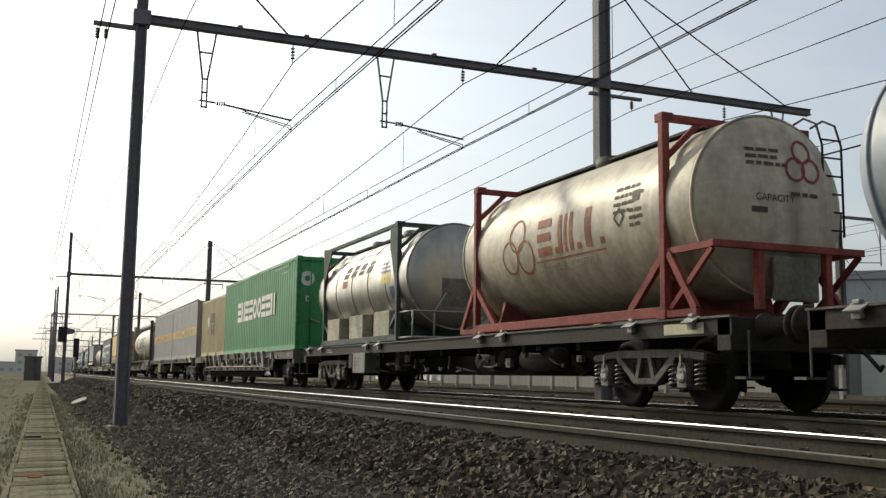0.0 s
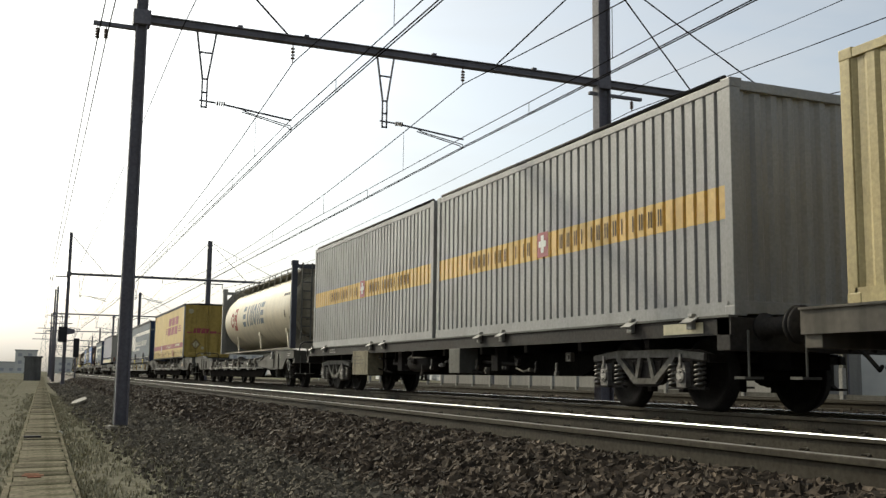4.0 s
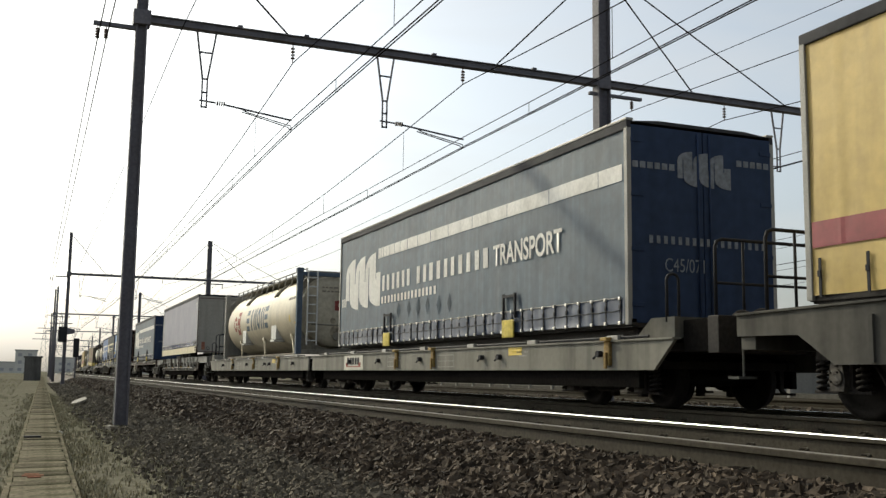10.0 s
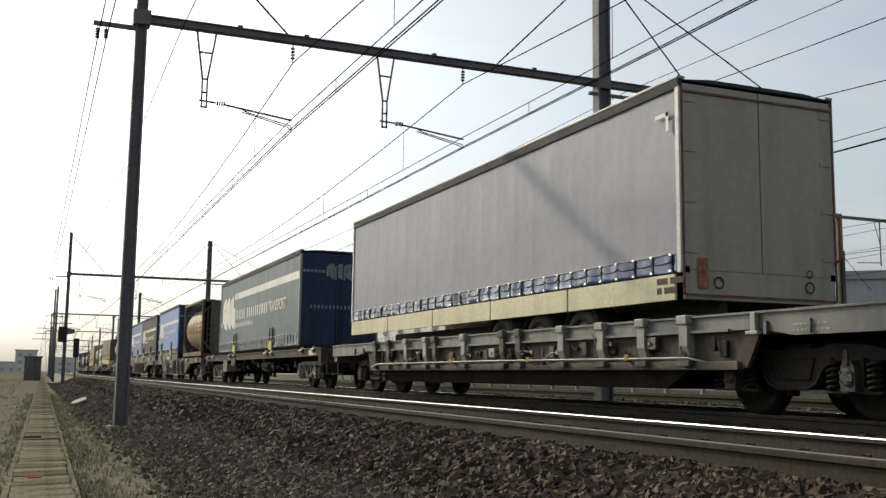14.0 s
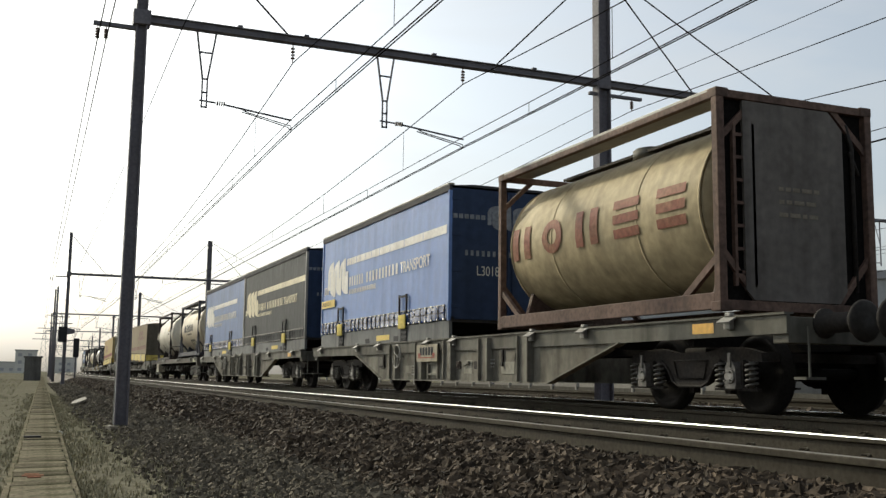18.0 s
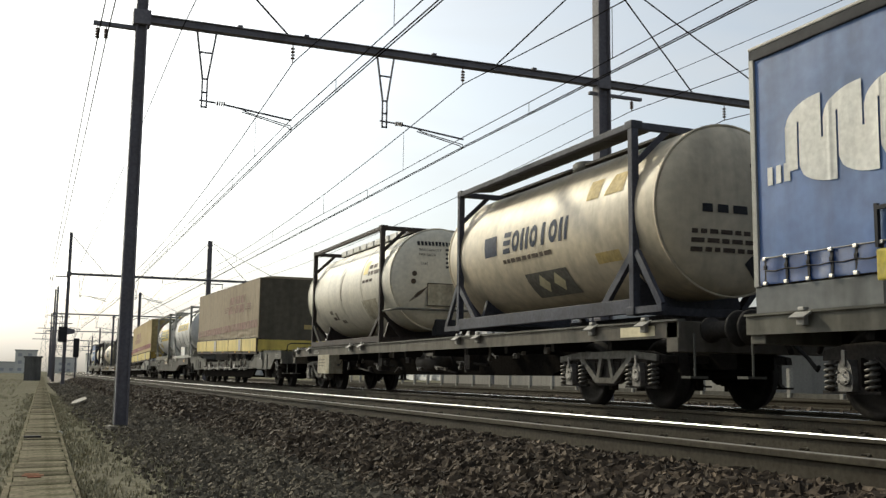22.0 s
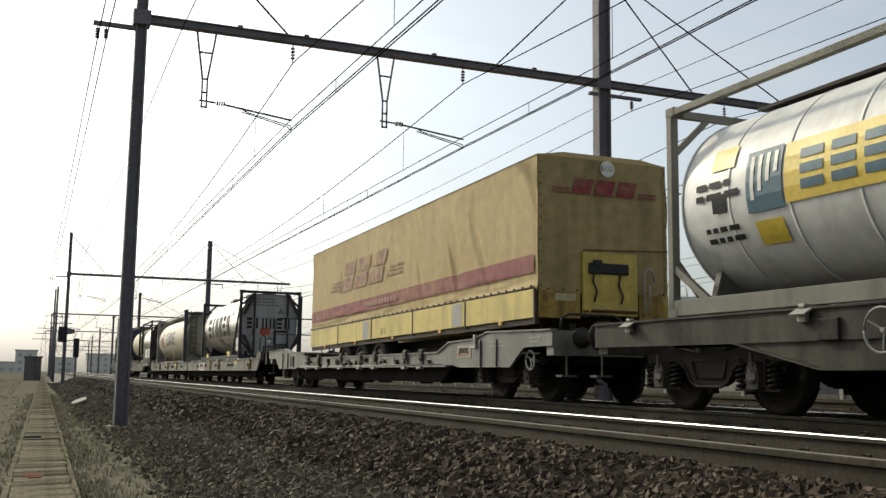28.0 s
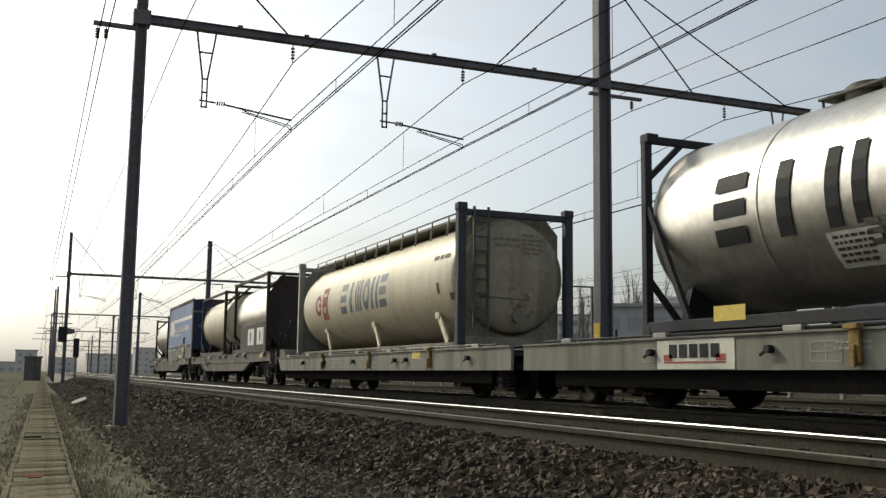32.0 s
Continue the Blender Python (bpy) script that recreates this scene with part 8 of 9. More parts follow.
def parcel_marks(t, L, red, logo_z0, logo_z1, u0, u1, band=None, band_mat=None, fall=0.0, step=0.05):
    """Three slanted red blocks with slits between speed bars, over a red band."""
    sf = DRAPE[t.name](0.016)
    w = (u0 - u1) / 3.1
    h = logo_z1 - logo_z0
    mid, sl = logo_z0 + 0.50 * h, -0.34
    q = []
    for i in range(3):
        a = u0 - i * w * 1.03
        b = a - w * 0.88
        q.append([((a + sl * 0.0, logo_z0), (b + sl * 0.0, logo_z0), (b + sl * 0.42, mid - 0.04 * h), (a + sl * 0.42, mid - 0.04 * h))])
        q.append([((a + sl * 0.62 - 0.05, mid + 0.05 * h), (b + sl * 0.62, mid + 0.05 * h), (b + sl * 1.2, logo_z1), (a + sl * 1.2, logo_z1))])
    slabs("emblem", q, sf, red, t, "slanted red blocks", cuts=14, fine=step)
    slots = []
    for k in range(3):
        z = logo_z0 + 0.10 * h + k * 0.13 * h
        slots += [[rect(u0 + 0.95 - 0.10 * k, u0 + 0.12 - 0.08 * k, z, z + 0.07 * h)], [rect(u1 - 0.15 - 0.10 * k, u1 - 1.15 - 0.04 * k, z, z + 0.07 * h)]]
    slabs("speed_bar", slots, sf, red, t, cuts=3, fine=step)
    if band:
        lo, hi = band
        slabs("band", [((L - 0.1, lo - fall), (0.1, lo), (0.1, hi), (L - 0.1, hi - fall))], sf, band_mat or red, t, "red painted band", cuts=10, fine=step)


parcel_marks(c, 13.8, "band_red", 2.55, 3.52, 6.90, 2.40, (1.75, 2.02))
words("Express & Logistics", 0.27, at_side(-1.278, 6.93, 1.81), "ivory", c, 0.92)
slabs("lettering", blocks(11, 3.05, 1.2, 1.83, 1.97, slit=0, gap=0.35), side(-1.278), "ivory", c, cuts=1)
slabs("patch", [((9.45, 1.62), (9.25, 1.58), (9.10, 1.85), (9.33, 2.13))], side(-1.290), "white", c, "torn white flap", cuts=1)
slabs("patch", [rect(8.98, 8.55, 1.32, 1.60), rect(4.12, 3.62, 1.32, 1.64)], side(-1.290), "faded_red", c, cuts=1)
ef = front(-0.014)
slabs("emblem", ring(-0.90, 3.66, 0.0, 0.13, 16), ef, "end_disc", c, "white speed disc", cuts=1)
slabs("emblem", [((-0.78, 2.50), (-0.40, 2.50), (-0.32, 2.76), (-0.70, 2.76)), ((-0.36, 2.50), (0.02, 2.50), (0.10, 2.76), (-0.28, 2.76)), ((0.06, 2.50), (0.46, 2.50), (0.50, 2.62), (0.14, 2.62)), rect(-1.08, -0.80, 2.50, 2.56), rect(0.52, 0.88, 2.50, 2.56)], ef, "band_red", c, cuts=1)
slabs("placard", [((-0.60, 1.60), (-0.33, 1.91), (-0.60, 2.22), (-0.87, 1.91))], front(-0.020), "rust_mark_dull", c, "empty brown hazard plate holder", cuts=1)
slabs("placard", [((-0.60, 1.70), (-0.42, 1.91), (-0.60, 2.12), (-0.78, 1.91))], front(-0.026), "end_disc", c, cuts=1)
slabs("disc", ring(-0.24, 1.72, 0.0, 0.085, 14) + ring(-0.24, 1.40, 0.0, 0.07, 14) + ring(0.12, 1.42, 0.03, 0.10, 14), front(-0.020), "end_disc", c, cuts=1)
slabs("marker", [rect(-0.98, -0.40, 1.34, 1.50), rect(0.35, 0.95, 1.34, 1.50)], front(-0.020), "end_mark", c, cuts=1)
part("bumper", shape(box, -1.2, 1.2, 0.02, 0.14, 1.12, 1.24, 0.01), "frame_dark", c)
trailer_gear(c, 13.8, 1.22, (2.5, 3.85, 5.2))

# the low twin wagon with a slate curtain body and a second cream tank
low_wagon(111.10, 17.0, 0, "grey low twin flat wagon with yellow latches under a curtain body", 12.5)
c = haulier_body(112.3, 13.72, 1.16, 3.94, "slate", "dusty slate-blue curtain-sided swap body with white stripe", "C45/071", lifts=(3.6, 9.8))
slabs("ghost_mark", [[((u, z + 0.02), (u - 0.13, z + 0.20), (u - 0.02, z + 0.42), (u + 0.12, z + 0.22))] for u, z in ((9.2, 1.60), (8.55, 1.60), (8.0, 1.60), (7.45, 1.60), (6.85, 1.58), (6.3, 1.58))], DRAPE[c.name](0.006), "slate_ghost", c, "dark ghost of a removed letter", cuts=2)
low_wagon(128.55, 16.7, 1, "grey low twin flat wagon with yellow latches under a cream tank", 0)
bulk_tank(130.6, 12.25, 0.98, 3.62, "cream bulk tank with white cabinets, hose hooks and blue blocks", boxes=True, hooks=True, post="post_blue", dome="buff_dome", rung="white")

# the grey trailer
pocket_wagon(146.2, 19.2, "grey pocket wagon with lashing brackets under a grey trailer", 2.6, lashed=True, hoop=False, material="wagon_worn", railing=0.06)
c = curtain_body("semi_trailer", 150.5, 13.82, 1.76, 4.20, "grey_tarp", "plain lilac-grey curtain-sided semi-trailer with ivory side boards", "semi-trailer", "grey_end", rail="roof_dark", post="white", strap_step=0.42, strap_h=0.22, ripple=0.006, hem=0.01, end="smooth", edge="pale_frame", band="hem_blue")
for i in range(5):
    part("side_board", shape(box, -1.272, -1.235, 0.12 + i * 2.73, 0.12 + i * 2.73 + 2.69, 1.37, 1.70, 0.008), "ivory", c, "ivory drop-side board")
part("side_board", shape(box, 1.235, 1.272, 0.12, 13.7, 1.37, 1.70, 0.008), "ivory", c)
for x in (-1.235, 1.20):
    part("red_edge", shape(box, x + 0.002, x + 0.028, -0.018, -0.002, 1.42, 4.1), "edge_red", c)
for z in (1.42, 4.02):
    part("red_edge", shape(box, -1.2, 1.2, -0.018, -0.002, z, z + 0.03), "edge_red", c)
part("tail_board", shape(box, -1.2, 1.2, 0.0, 0.05, 1.38, 1.76, 0.006), "grey_end", c)
bm = bmesh.new()
pipe(bm, [(1.18, -0.05, 1.95), (1.18, -0.16, 2.0), (1.18, -0.16, 2.55), (1.18, -0.05, 2.6)], 0.02, 6)
part("grab_handle", bm, "faded_red", c)
slabs("marker", [rect(-1.02, -0.86, 1.52, 1.90)], front(-0.014), "rust_mark", c, cuts=1)
slabs("disc", ring(-0.70, 1.60, 0.06, 0.08, 14) + ring(0.76, 1.60, 0.06, 0.08, 14) + ring(0.76, 1.78, 0.04, 0.055, 12), front(-0.016), "frame_dark", c, cuts=1)
slabs("label", [rect(0.5, 0.2, 3.75, 3.80), rect(0.26, 0.2, 3.55, 3.80)], side(-1.276), "white", c, cuts=1)
slabs("label", bars(2, 0.5, 0.15, 1.66, 0.12, 0.08, 5), side(-1.277), "ink_brown", c, cuts=1)
trailer_gear(c, 13.82, 1.42, (2.5, 3.85, 5.2))

# a teal-grey curtain body, a buff tank and a blue body
skeletal_wagon(166.7, 19.2, "dark container wagon carrying a long curtain body", boxes=((13.95, 14.80, 0.46, 0.92, "dirty_cream"), (12.3, 13.1, 0.68, 0.92, "rust_dark")), cylinder=(8.6,), dark="rust_dark")
haulier_body(169.7, 13.62, 1.30, 4.14, "slate", "dusty teal-grey curtain-sided swap body with white stripe", "", lifts=(3.6, 10.0))
deep_wagon(187.35, 18.85, "grey container wagon with deep ribbed sides and a handwheel", plate=9.5)
c = tank_container(188.65, 6.06, 1.20, 3.90, 1.13, 2.60, "buff", "brown_frame", "dirty buff tank in a rusty brown panelled frame", bands=(1.9, 4.3), end="full", cladding="panel_grey", base_h=0.20)
slabs("name_block", shapes("hohbb", 5.86, 0.55, 2.34, 2.88, gap=0.40), drum(1.13, 2.60, 0.016), "rust_paint", c.children[0], "faded red name as blocks", cuts=4)
slabs("lettering", bars(3, -0.3, 0.4, 2.75, 0.16, 0.05, 4), front(0.012), "faint_ink", c, cuts=1)
for x in (-0.95,):
    bm = bmesh.new()
    for d in (0, 0.28):
        box(bm, x + d - 0.02, x + d + 0.02, 0.02, 0.08, 1.5, 3.5)
    for k in range(7):
        box(bm, x, x + 0.28, 0.03, 0.07, 1.65 + 0.28 * k, 1.69 + 0.28 * k)
    part("ladder", bm, "brown_frame", c)
haulier_body(196.85, 9.15, 1.66, 4.13, "blue", "bright blue curtain-sided swap body with white lettering", "L30187", lifts=(2.5, 7.2), base=1.10, warn=True, drop=0.15)

# two more bodies of the same haulier
deep_wagon(207.6, 18.7, "grey container wagon with deep ribbed sides, well worn", top=1.08)
haulier_body(207.8, 9.22, 1.62, 4.12, "charcoal", "faded charcoal curtain-sided swap body with cream emblem", "L30036", lifts=(2.5, 7.2), base=1.12, tint="ivory", drop=0.13)
haulier_body(217.1, 9.22, 1.62, 4.12, "pale_blue", "faded light blue curtain-sided swap body, lettering cut short", "", lifts=(2.5, 7.2), base=1.12, short=True, drop=0.16)

# two pale tanks on a skeletal wagon
skeletal_wagon(227.6, 19.4, "dark skeletal container wagon with an air tank and a white box", boxes=((15.4, 16.5, 0.42, 0.92, "stained_white"),), cylinder=(9.3,), dark="wagon_brown")
c = tank_container(228.8, 6.06, 1.24, 3.92, 1.19, 2.68, "tan_tank", "navy_frame", "buff-cream tank with dark lettering blocks in a dark frame", over=0.80, bands=(), brace="outrigger", base_h=0.20)
tk = c.children[0]
dr = drum(1.19, 2.68)
slabs("name_block", shapes("bohoioh", 4.15, 1.85, 2.50, 2.86, slant=-0.08, gap=0.2) + [[rect(4.85, 4.35, 2.5, 2.85)]], dr, "navy_ink", tk, "dark name as blocks", cuts=4)
slabs("lettering", bars(1, 4.15, 2.2, 2.40, 0.1, 0.07, 7), dr, "ink_brown", tk, cuts=1)
slabs("placard", [rect(3.55, 2.15, 1.72, 2.10)], dr, "dark_steel", tk, cuts=3)
slabs("placard", [((3.05, 1.78), (2.87, 1.91), (3.05, 2.06), (3.23, 1.91)), ((2.55, 1.78), (2.37, 1.91), (2.55, 2.06), (2.73, 1.91))], drum(1.19, 2.68, 0.012), "ivory", tk, cuts=2)
slabs("label", [rect(1.35, 1.0, 3.0, 3.3), ((0.85, 3.0), (0.35, 3.0), (0.35, 3.3), (0.7, 3.3))], dr, "ochre", tk, "faded yellow panel", cuts=3)
slabs("label", [rect(1.2, 0.55, 2.05, 2.2)], dr, "ochre", tk, cuts=2)
for i in range(6):
    bm = bmesh.new()
    prism(bm, [(-1.20, 3.86), (-0.58, 3.93), (-0.58, 3.96), (-1.20, 3.89)], "y", 0.20 + i * 0.95, 1.10 + i * 0.95)
    part("walkway_panel", bm, "frame_dark", c)
ds = dish(1.19, 2.68, 0.80, 0.32)
slabs("lettering", bars(1, -0.6, 0.55, 2.70, 0.1, 0.11, 4) + bars(4, 0.2, 0.7, 3.30, 0.12, 0.06, 8), ds, "ink", tk, cuts=2)
slabs("lettering", bars(3, -0.75, 0.6, 2.36, 0.12, 0.06, 4), ds, "ink_brown", tk, cuts=2)
slabs("placard", [((0.35, 1.65), (0.62, 1.92), (0.35, 2.2), (0.08, 1.92))], ds, "ink", tk, cuts=3)
c = tank_container(239.4, 6.06, 1.14, 3.90, 1.19, 2.62, "white_tank", "dark_frame", "off-white tank with printed dome in a dark frame", over=1.0, ladder=True, bands=(1.6, 3.4), depth=0.42)
tk = c.children[0]
ds = dish(1.19, 2.62, 1.0, 0.42)
words("MAX CAPACITY", 0.085, at_end(-0.62, -0.94, 3.22), "ink", tk, 0.9)
words("MAX GROSS", 0.085, at_end(-0.62, -0.94, 3.11), "ink", tk, 0.9)
words("TARE", 0.085, at_end(-0.58, -0.95, 2.90), "ink", tk, 0.9)
slabs("lettering", blocks(11, -0.62, 0.30, 3.36, 3.46, slit=0, gap=0.3) + bars(5, 0.05, 0.48, 3.30, 0.10, 0.05, 9), ds, "ink", tk, cuts=1)
slabs("placard", [((-0.80, 2.05), (-0.55, 2.22), (-0.38, 2.42), (-0.62, 2.28))] + ring(-0.72, 2.52, 0.0, 0.06, 12) + ring(-0.70, 2.70, 0.0, 0.06, 12), ds, "ink_brown", tk, cuts=2)
pl = part("placard", shape(box, -0.40, 0.42, -0.94, -0.925, 1.98, 2.48, 0.004), "stained_white", c, "stained pale placard in a thin dark rim")
slabs("rim", [rect(-0.41, 0.43, 1.965, 1.985), rect(-0.41, 0.43, 2.475, 2.495), rect(-0.41, -0.39, 1.97, 2.49), rect(0.41, 0.43, 1.97, 2.49)], front(-0.946), "ink_brown", pl, cuts=1)
part("valve_box", shape(box, -0.15, 0.35, -0.86, -0.6, 1.30, 1.68, 0.03), "ink", c)
bm = bmesh.new()
pipe(bm, [(-1.15, 0.05, 1.88), (-1.12, -1.0, 1.88), (1.1, -1.0, 1.88), (1.12, 0.05, 1.88)], 0.028, 8)
part("guard_rail", bm, "frame_grey", c)
slabs("label", [rect(1.45, 1.12, 2.84, 3.18)], drum(1.19, 2.62), "label_yellow", tk, "faded yellow panel", cuts=4)
slabs("lettering", bars(2, 1.05, 0.45, 3.05, 0.16, 0.10, 3) + bars(1, 1.45, 0.5, 2.70, 0.1, 0.07, 5), drum(1.19, 2.62), "ink_brown", tk, cuts=2)
slabs("patch", [rect(1.69, 0.6, 1.76, 2.22)], drum(1.19, 2.62), "stained_white", tk, "dull repair patch", cuts=5)
slabs("scuff", [((3.40, 2.32), (3.32, 2.30), (3.14, 3.10), (3.20, 3.18)), rect(4.70, 4.45, 2.02, 2.12), rect(4.30, 4.14, 1.92, 2.06)], drum(1.19, 2.62), "dirty_cream", tk, cuts=4)
for i in range(9):
    part("walkway_plate", shape(box, -0.50, -0.44, 0.4 + i * 0.6, 0.86 + i * 0.6, 3.76, 3.90, 0.006), "white", c)
slabs("lettering", bars(1, 4.6, 4.2, 1.95, 0.1, 0.08, 6) + bars(1, 4.0, 3.6, 1.85, 0.1, 0.08, 7), drum(1.19, 2.62), "ink_brown", tk, cuts=2)


# the tarpaulin trailers
def tarp_trailer(s, L, z_front, material, label, end_mat, marks):
    c = curtain_body("semi_trailer", s, L, 1.78, z_front, material, label, "semi-trailer", end_mat, rail=material, post=material, straps=False, ripple=0.017, hem=0.04, waves=1.3, end="cloth", roof_bow=0.06)
    part("tail_sheet", cloth(2.46, 1.74, z_front - 0.02, 0, 0.012, 0.5, s, 0.015, 30, 20), end_mat, c).matrix_local = pose(-1.23, 0.0, 0, 0, 0, -90)
    n = 5
    for i in range(n):
        a = 0.05 + i * (L - 0.1) / n
        b = part("side_board", shape(box, -1.275, -1.235, a + 0.02, a + (L - 0.1) / n - 0.02, 1.34, 1.80, 0.01), "board_yellow", c, "yellow drop-side board")
        part("board_hinge", shape(box, -1.285, -1.235, a - 0.025, a + 0.025, 1.30, 1.80, 0.006), "ink_brown", c)
        part("rail_lamp", shape(box, -1.28, -1.25, a + 1.2, a + 1.32, 1.28, 1.35, 0.005), "orange", c)
        if i in (1, 3):
            slabs("label", [rect(a + 0.62, a + 0.16, 1.36, 1.78)], side(-1.281), "pale_frame", b, cuts=1)
    part("side_board", shape(box, 1.235, 1.275, 0.05, L - 0.05, 1.34, 1.80, 0.01), "board_yellow", c)
    part("lacing_rail", shape(rod, (-1.275, 0.05, 1.825), (-1.275, L - 0.05, 1.825), 0.014, 6), "ink_brown", c)
    me = mesh_of("lacing_eye", shape(box, -0.02, 0.0, -0.02, 0.02, 0, 0.05), "ink")
    for i in range(46):
        o = part("lacing_eye", me, None, c)
        o.location = (-1.272, 0.15 + i * (L - 0.3) / 45, 1.81)
    part("under_rail", shape(box, -1.24, -1.16, 0.1, L - 0.1, 1.24, 1.335), "rust_dark", c)
    # eyelets with rust round them along the tail's upright and lower hems
    eye = mesh_of("eyelet", shape(rod, (0, 0.0, 0), (0, -0.022, 0), 0.016, 8), "rust_eye")
    for k in range(12):
        for x in (-1.19, 1.19):
            part("eyelet", eye, None, c).location = (x, -0.012, 1.86 + k * (z_front - 2.0) / 11)
    for k in range(9):
        part("eyelet", eye, None, c).location = (-1.06 + k * 0.265, -0.018, 1.80)
    for x in (-1.19, 1.19):
        part("corner_hem", shape(box, x - 0.022, x + 0.022, -0.026, -0.004, 1.76, z_front - 0.05, 0.006), end_mat, c)
    trailer_gear(c, L, 1.32, (7.9, 9.25, 10.6) if marks else (2.6, 3.95, 5.3))
    return c


pocket_wagon(248.4, 19.3, "grey pocket wagon carrying a brown tarpaulin trailer", plate=None)
c = tarp_trailer(252.8, 13.92, 3.98, "brown_tarp", "faded brown tarpaulin semi-trailer with yellow side boards", "tarp_end_shade", False)
parcel_marks(c, 13.92, "tarp_ghost", 2.84, 3.50, 6.0, 2.55, (2.21, 2.48), "tarp_band", 0.22, 0.03)
TILT[c.name] = (0.95, -0.157)
slabs("patch", [rect(0.42, 1.02, 2.16, 2.32)], front(-0.03), "ochre", c, cuts=1)
part("tail_board", shape(box, -1.22, 1.22, -0.02, 0.03, 1.36, 1.76, 0.008), "board_yellow", c)
part("bumper", shape(box, -1.1, 1.1, -0.02, 0.12, 1.30, 1.42, 0.01), "frame_dark", c)

deep_wagon(268.65, 17.3, "grey container wagon with sloping cut side beams", a=3.0, b=4.3, a2=3.0, b2=4.3, z_low=0.51, z_thin=0.83, plate=7.7, top=1.11, ribbed=False, coat="wagon_sooty")
c = tank_container(269.8, 6.06, 1.15, 3.82, 1.19, 2.58, "chalk_tank", "pale_frame", "white tank with yellow band in a pale strutted frame", over=0.60, bands=(1.6, 3.0, 4.4), brace="outrigger", ring_mat="frame_grey")
slabs("band", [rect(4.7, 0.9, 2.62, 2.98)], drum(1.19, 2.58, 0.016), "label_yellow", c.children[0], "yellow band", cuts=4)
slabs("name_block", shapes("bbbihhb", 4.4, 1.2, 2.68, 2.92, gap=0.25), drum(1.19, 2.58, 0.022), "ink_blue", c.children[0], cuts=3)
part("side_locker", shape(box, -1.21, -0.95, 1.6, 3.0, 1.25, 1.75, 0.012), "white", c)
ds = dish(1.19, 2.58, 0.60, 0.32)
slabs("lettering", bars(4, 0.0, 0.5, 3.3, 0.12, 0.06, 3) + bars(2, -0.5, 0.5, 2.75, 0.14, 0.09, 5), ds, "ink", c.children[0], cuts=2)
slabs("placard", [rect(-0.35, 0.45, 2.0, 2.5)], ds, "frame_dark", c.children[0], cuts=3)
c = tank_container(278.4, 6.06, 1.15, 3.86, 1.17, 2.58, "chalk_tank", "wagon_light", "white tank with yellow band and blue blocks in pale frame", bands=(0.9, 1.9, 2.9, 3.9, 4.9), end="panel", cladding="white", base_h=0.20, depth=0.22)
dr = drum(1.17, 2.58, 0.016)
slabs("band", [rect(3.95, 0.2, 2.31, 2.98)], dr, "label_yellow", c.children[0], "yellow band", cuts=4)
slabs("name_block", shapes("bbbihhb", 3.75, 0.6, 2.42, 2.86, gap=0.25), drum(1.17, 2.58, 0.022), "teal_ink", c.children[0], "dark blue name as blocks", cuts=3)
slabs("emblem", [rect(4.58, 3.99, 2.28, 2.99)], dr, "teal_ink", c.children[0], cuts=4)
slabs("emblem", [rect(4.50 - 0.13 * k, 4.44 - 0.13 * k, 2.42 + 0.09 * k, 2.93) for k in range(4)], drum(1.17, 2.58, 0.022), "white", c.children[0], cuts=3)
slabs("label", [rect(5.25, 4.82, 2.88, 3.15), rect(4.51, 4.06, 1.92, 2.18)], dr, "label_yellow", c.children[0], cuts=3)
slabs("lettering", bars(2, 5.5, 4.8, 2.75, 0.14, 0.08, 3) + bars(2, 5.4, 4.75, 2.2, 0.12, 0.06, 4) + [rect(5.2, 4.95, 2.36, 2.58)], dr, "ink", c.children[0], cuts=2)
slabs("lettering", bars(6, -0.62, 0.42, 3.42, 0.13, 0.06, 6) + blocks(9, -0.72, 0.62, 2.66, 2.76, slit=0, gap=0.3) + bars(1, -0.4, 0.3, 2.1, 0.1, 0.05, 7), front(0.112), "ink", c, cuts=1)
words("2MT5", 0.15, at_end(-1.08, -0.006, 2.9), "ink", c, 0.8)
slabs("label", [rect(-0.70, -0.40, 3.60, 3.72)], front(0.112), "label_yellow", c, cuts=1)

pocket_wagon(287.2, 19.3, "grey pocket wagon carrying an old yellow tarpaulin trailer", plate=3.0, material="wagon_worn")
c = tarp_trailer(287.95, 13.88, 4.02, "old_yellow", "worn yellow tarpaulin semi-trailer with red blocks and side boards", "old_end_shade", True)
parcel_marks(c, 13.88, "old_ghost", 2.66, 3.38, 11.0, 7.5, (2.07, 2.37), "old_band", 0.05, 0.03)
TILT[c.name] = (-0.75, 0.0)
words("Express & Logistics", 0.24, at_side(-1.285, 12.55, 2.07), "faded_ivory", c, 0.92)
slabs("lettering", blocks(11, 8.9, 6.6, 2.13, 2.25, slit=0, gap=0.35), side(-1.285), "faded_ivory", c, cuts=1)
words("B115", 0.20, at_side(-1.285, 7.6, 1.42), "ink_brown", c, 0.9)
slabs("disc", ring(0.07, 3.86, 0.0, 0.14, 16), front(-0.03), "white", c, "white number disc", cuts=1)
words("B115", 0.125, at_end(-0.06, -0.034, 3.815), "ink", c, 0.85)
slabs("emblem", [((-0.62 + 0.42 * i, 3.40), (-0.27 + 0.42 * i, 3.40), (-0.19 + 0.42 * i, 3.66), (-0.54 + 0.42 * i, 3.66)) for i in range(3)], front(-0.03), "end_red", c, "faded red blocks", cuts=1)
slabs("speed_bar", [rect(a, b, z, z + 0.028) for a, b in ((-0.98, -0.66), (0.66, 1.02)) for z in (3.40, 3.46)], front(-0.03), "end_red", c, cuts=1)
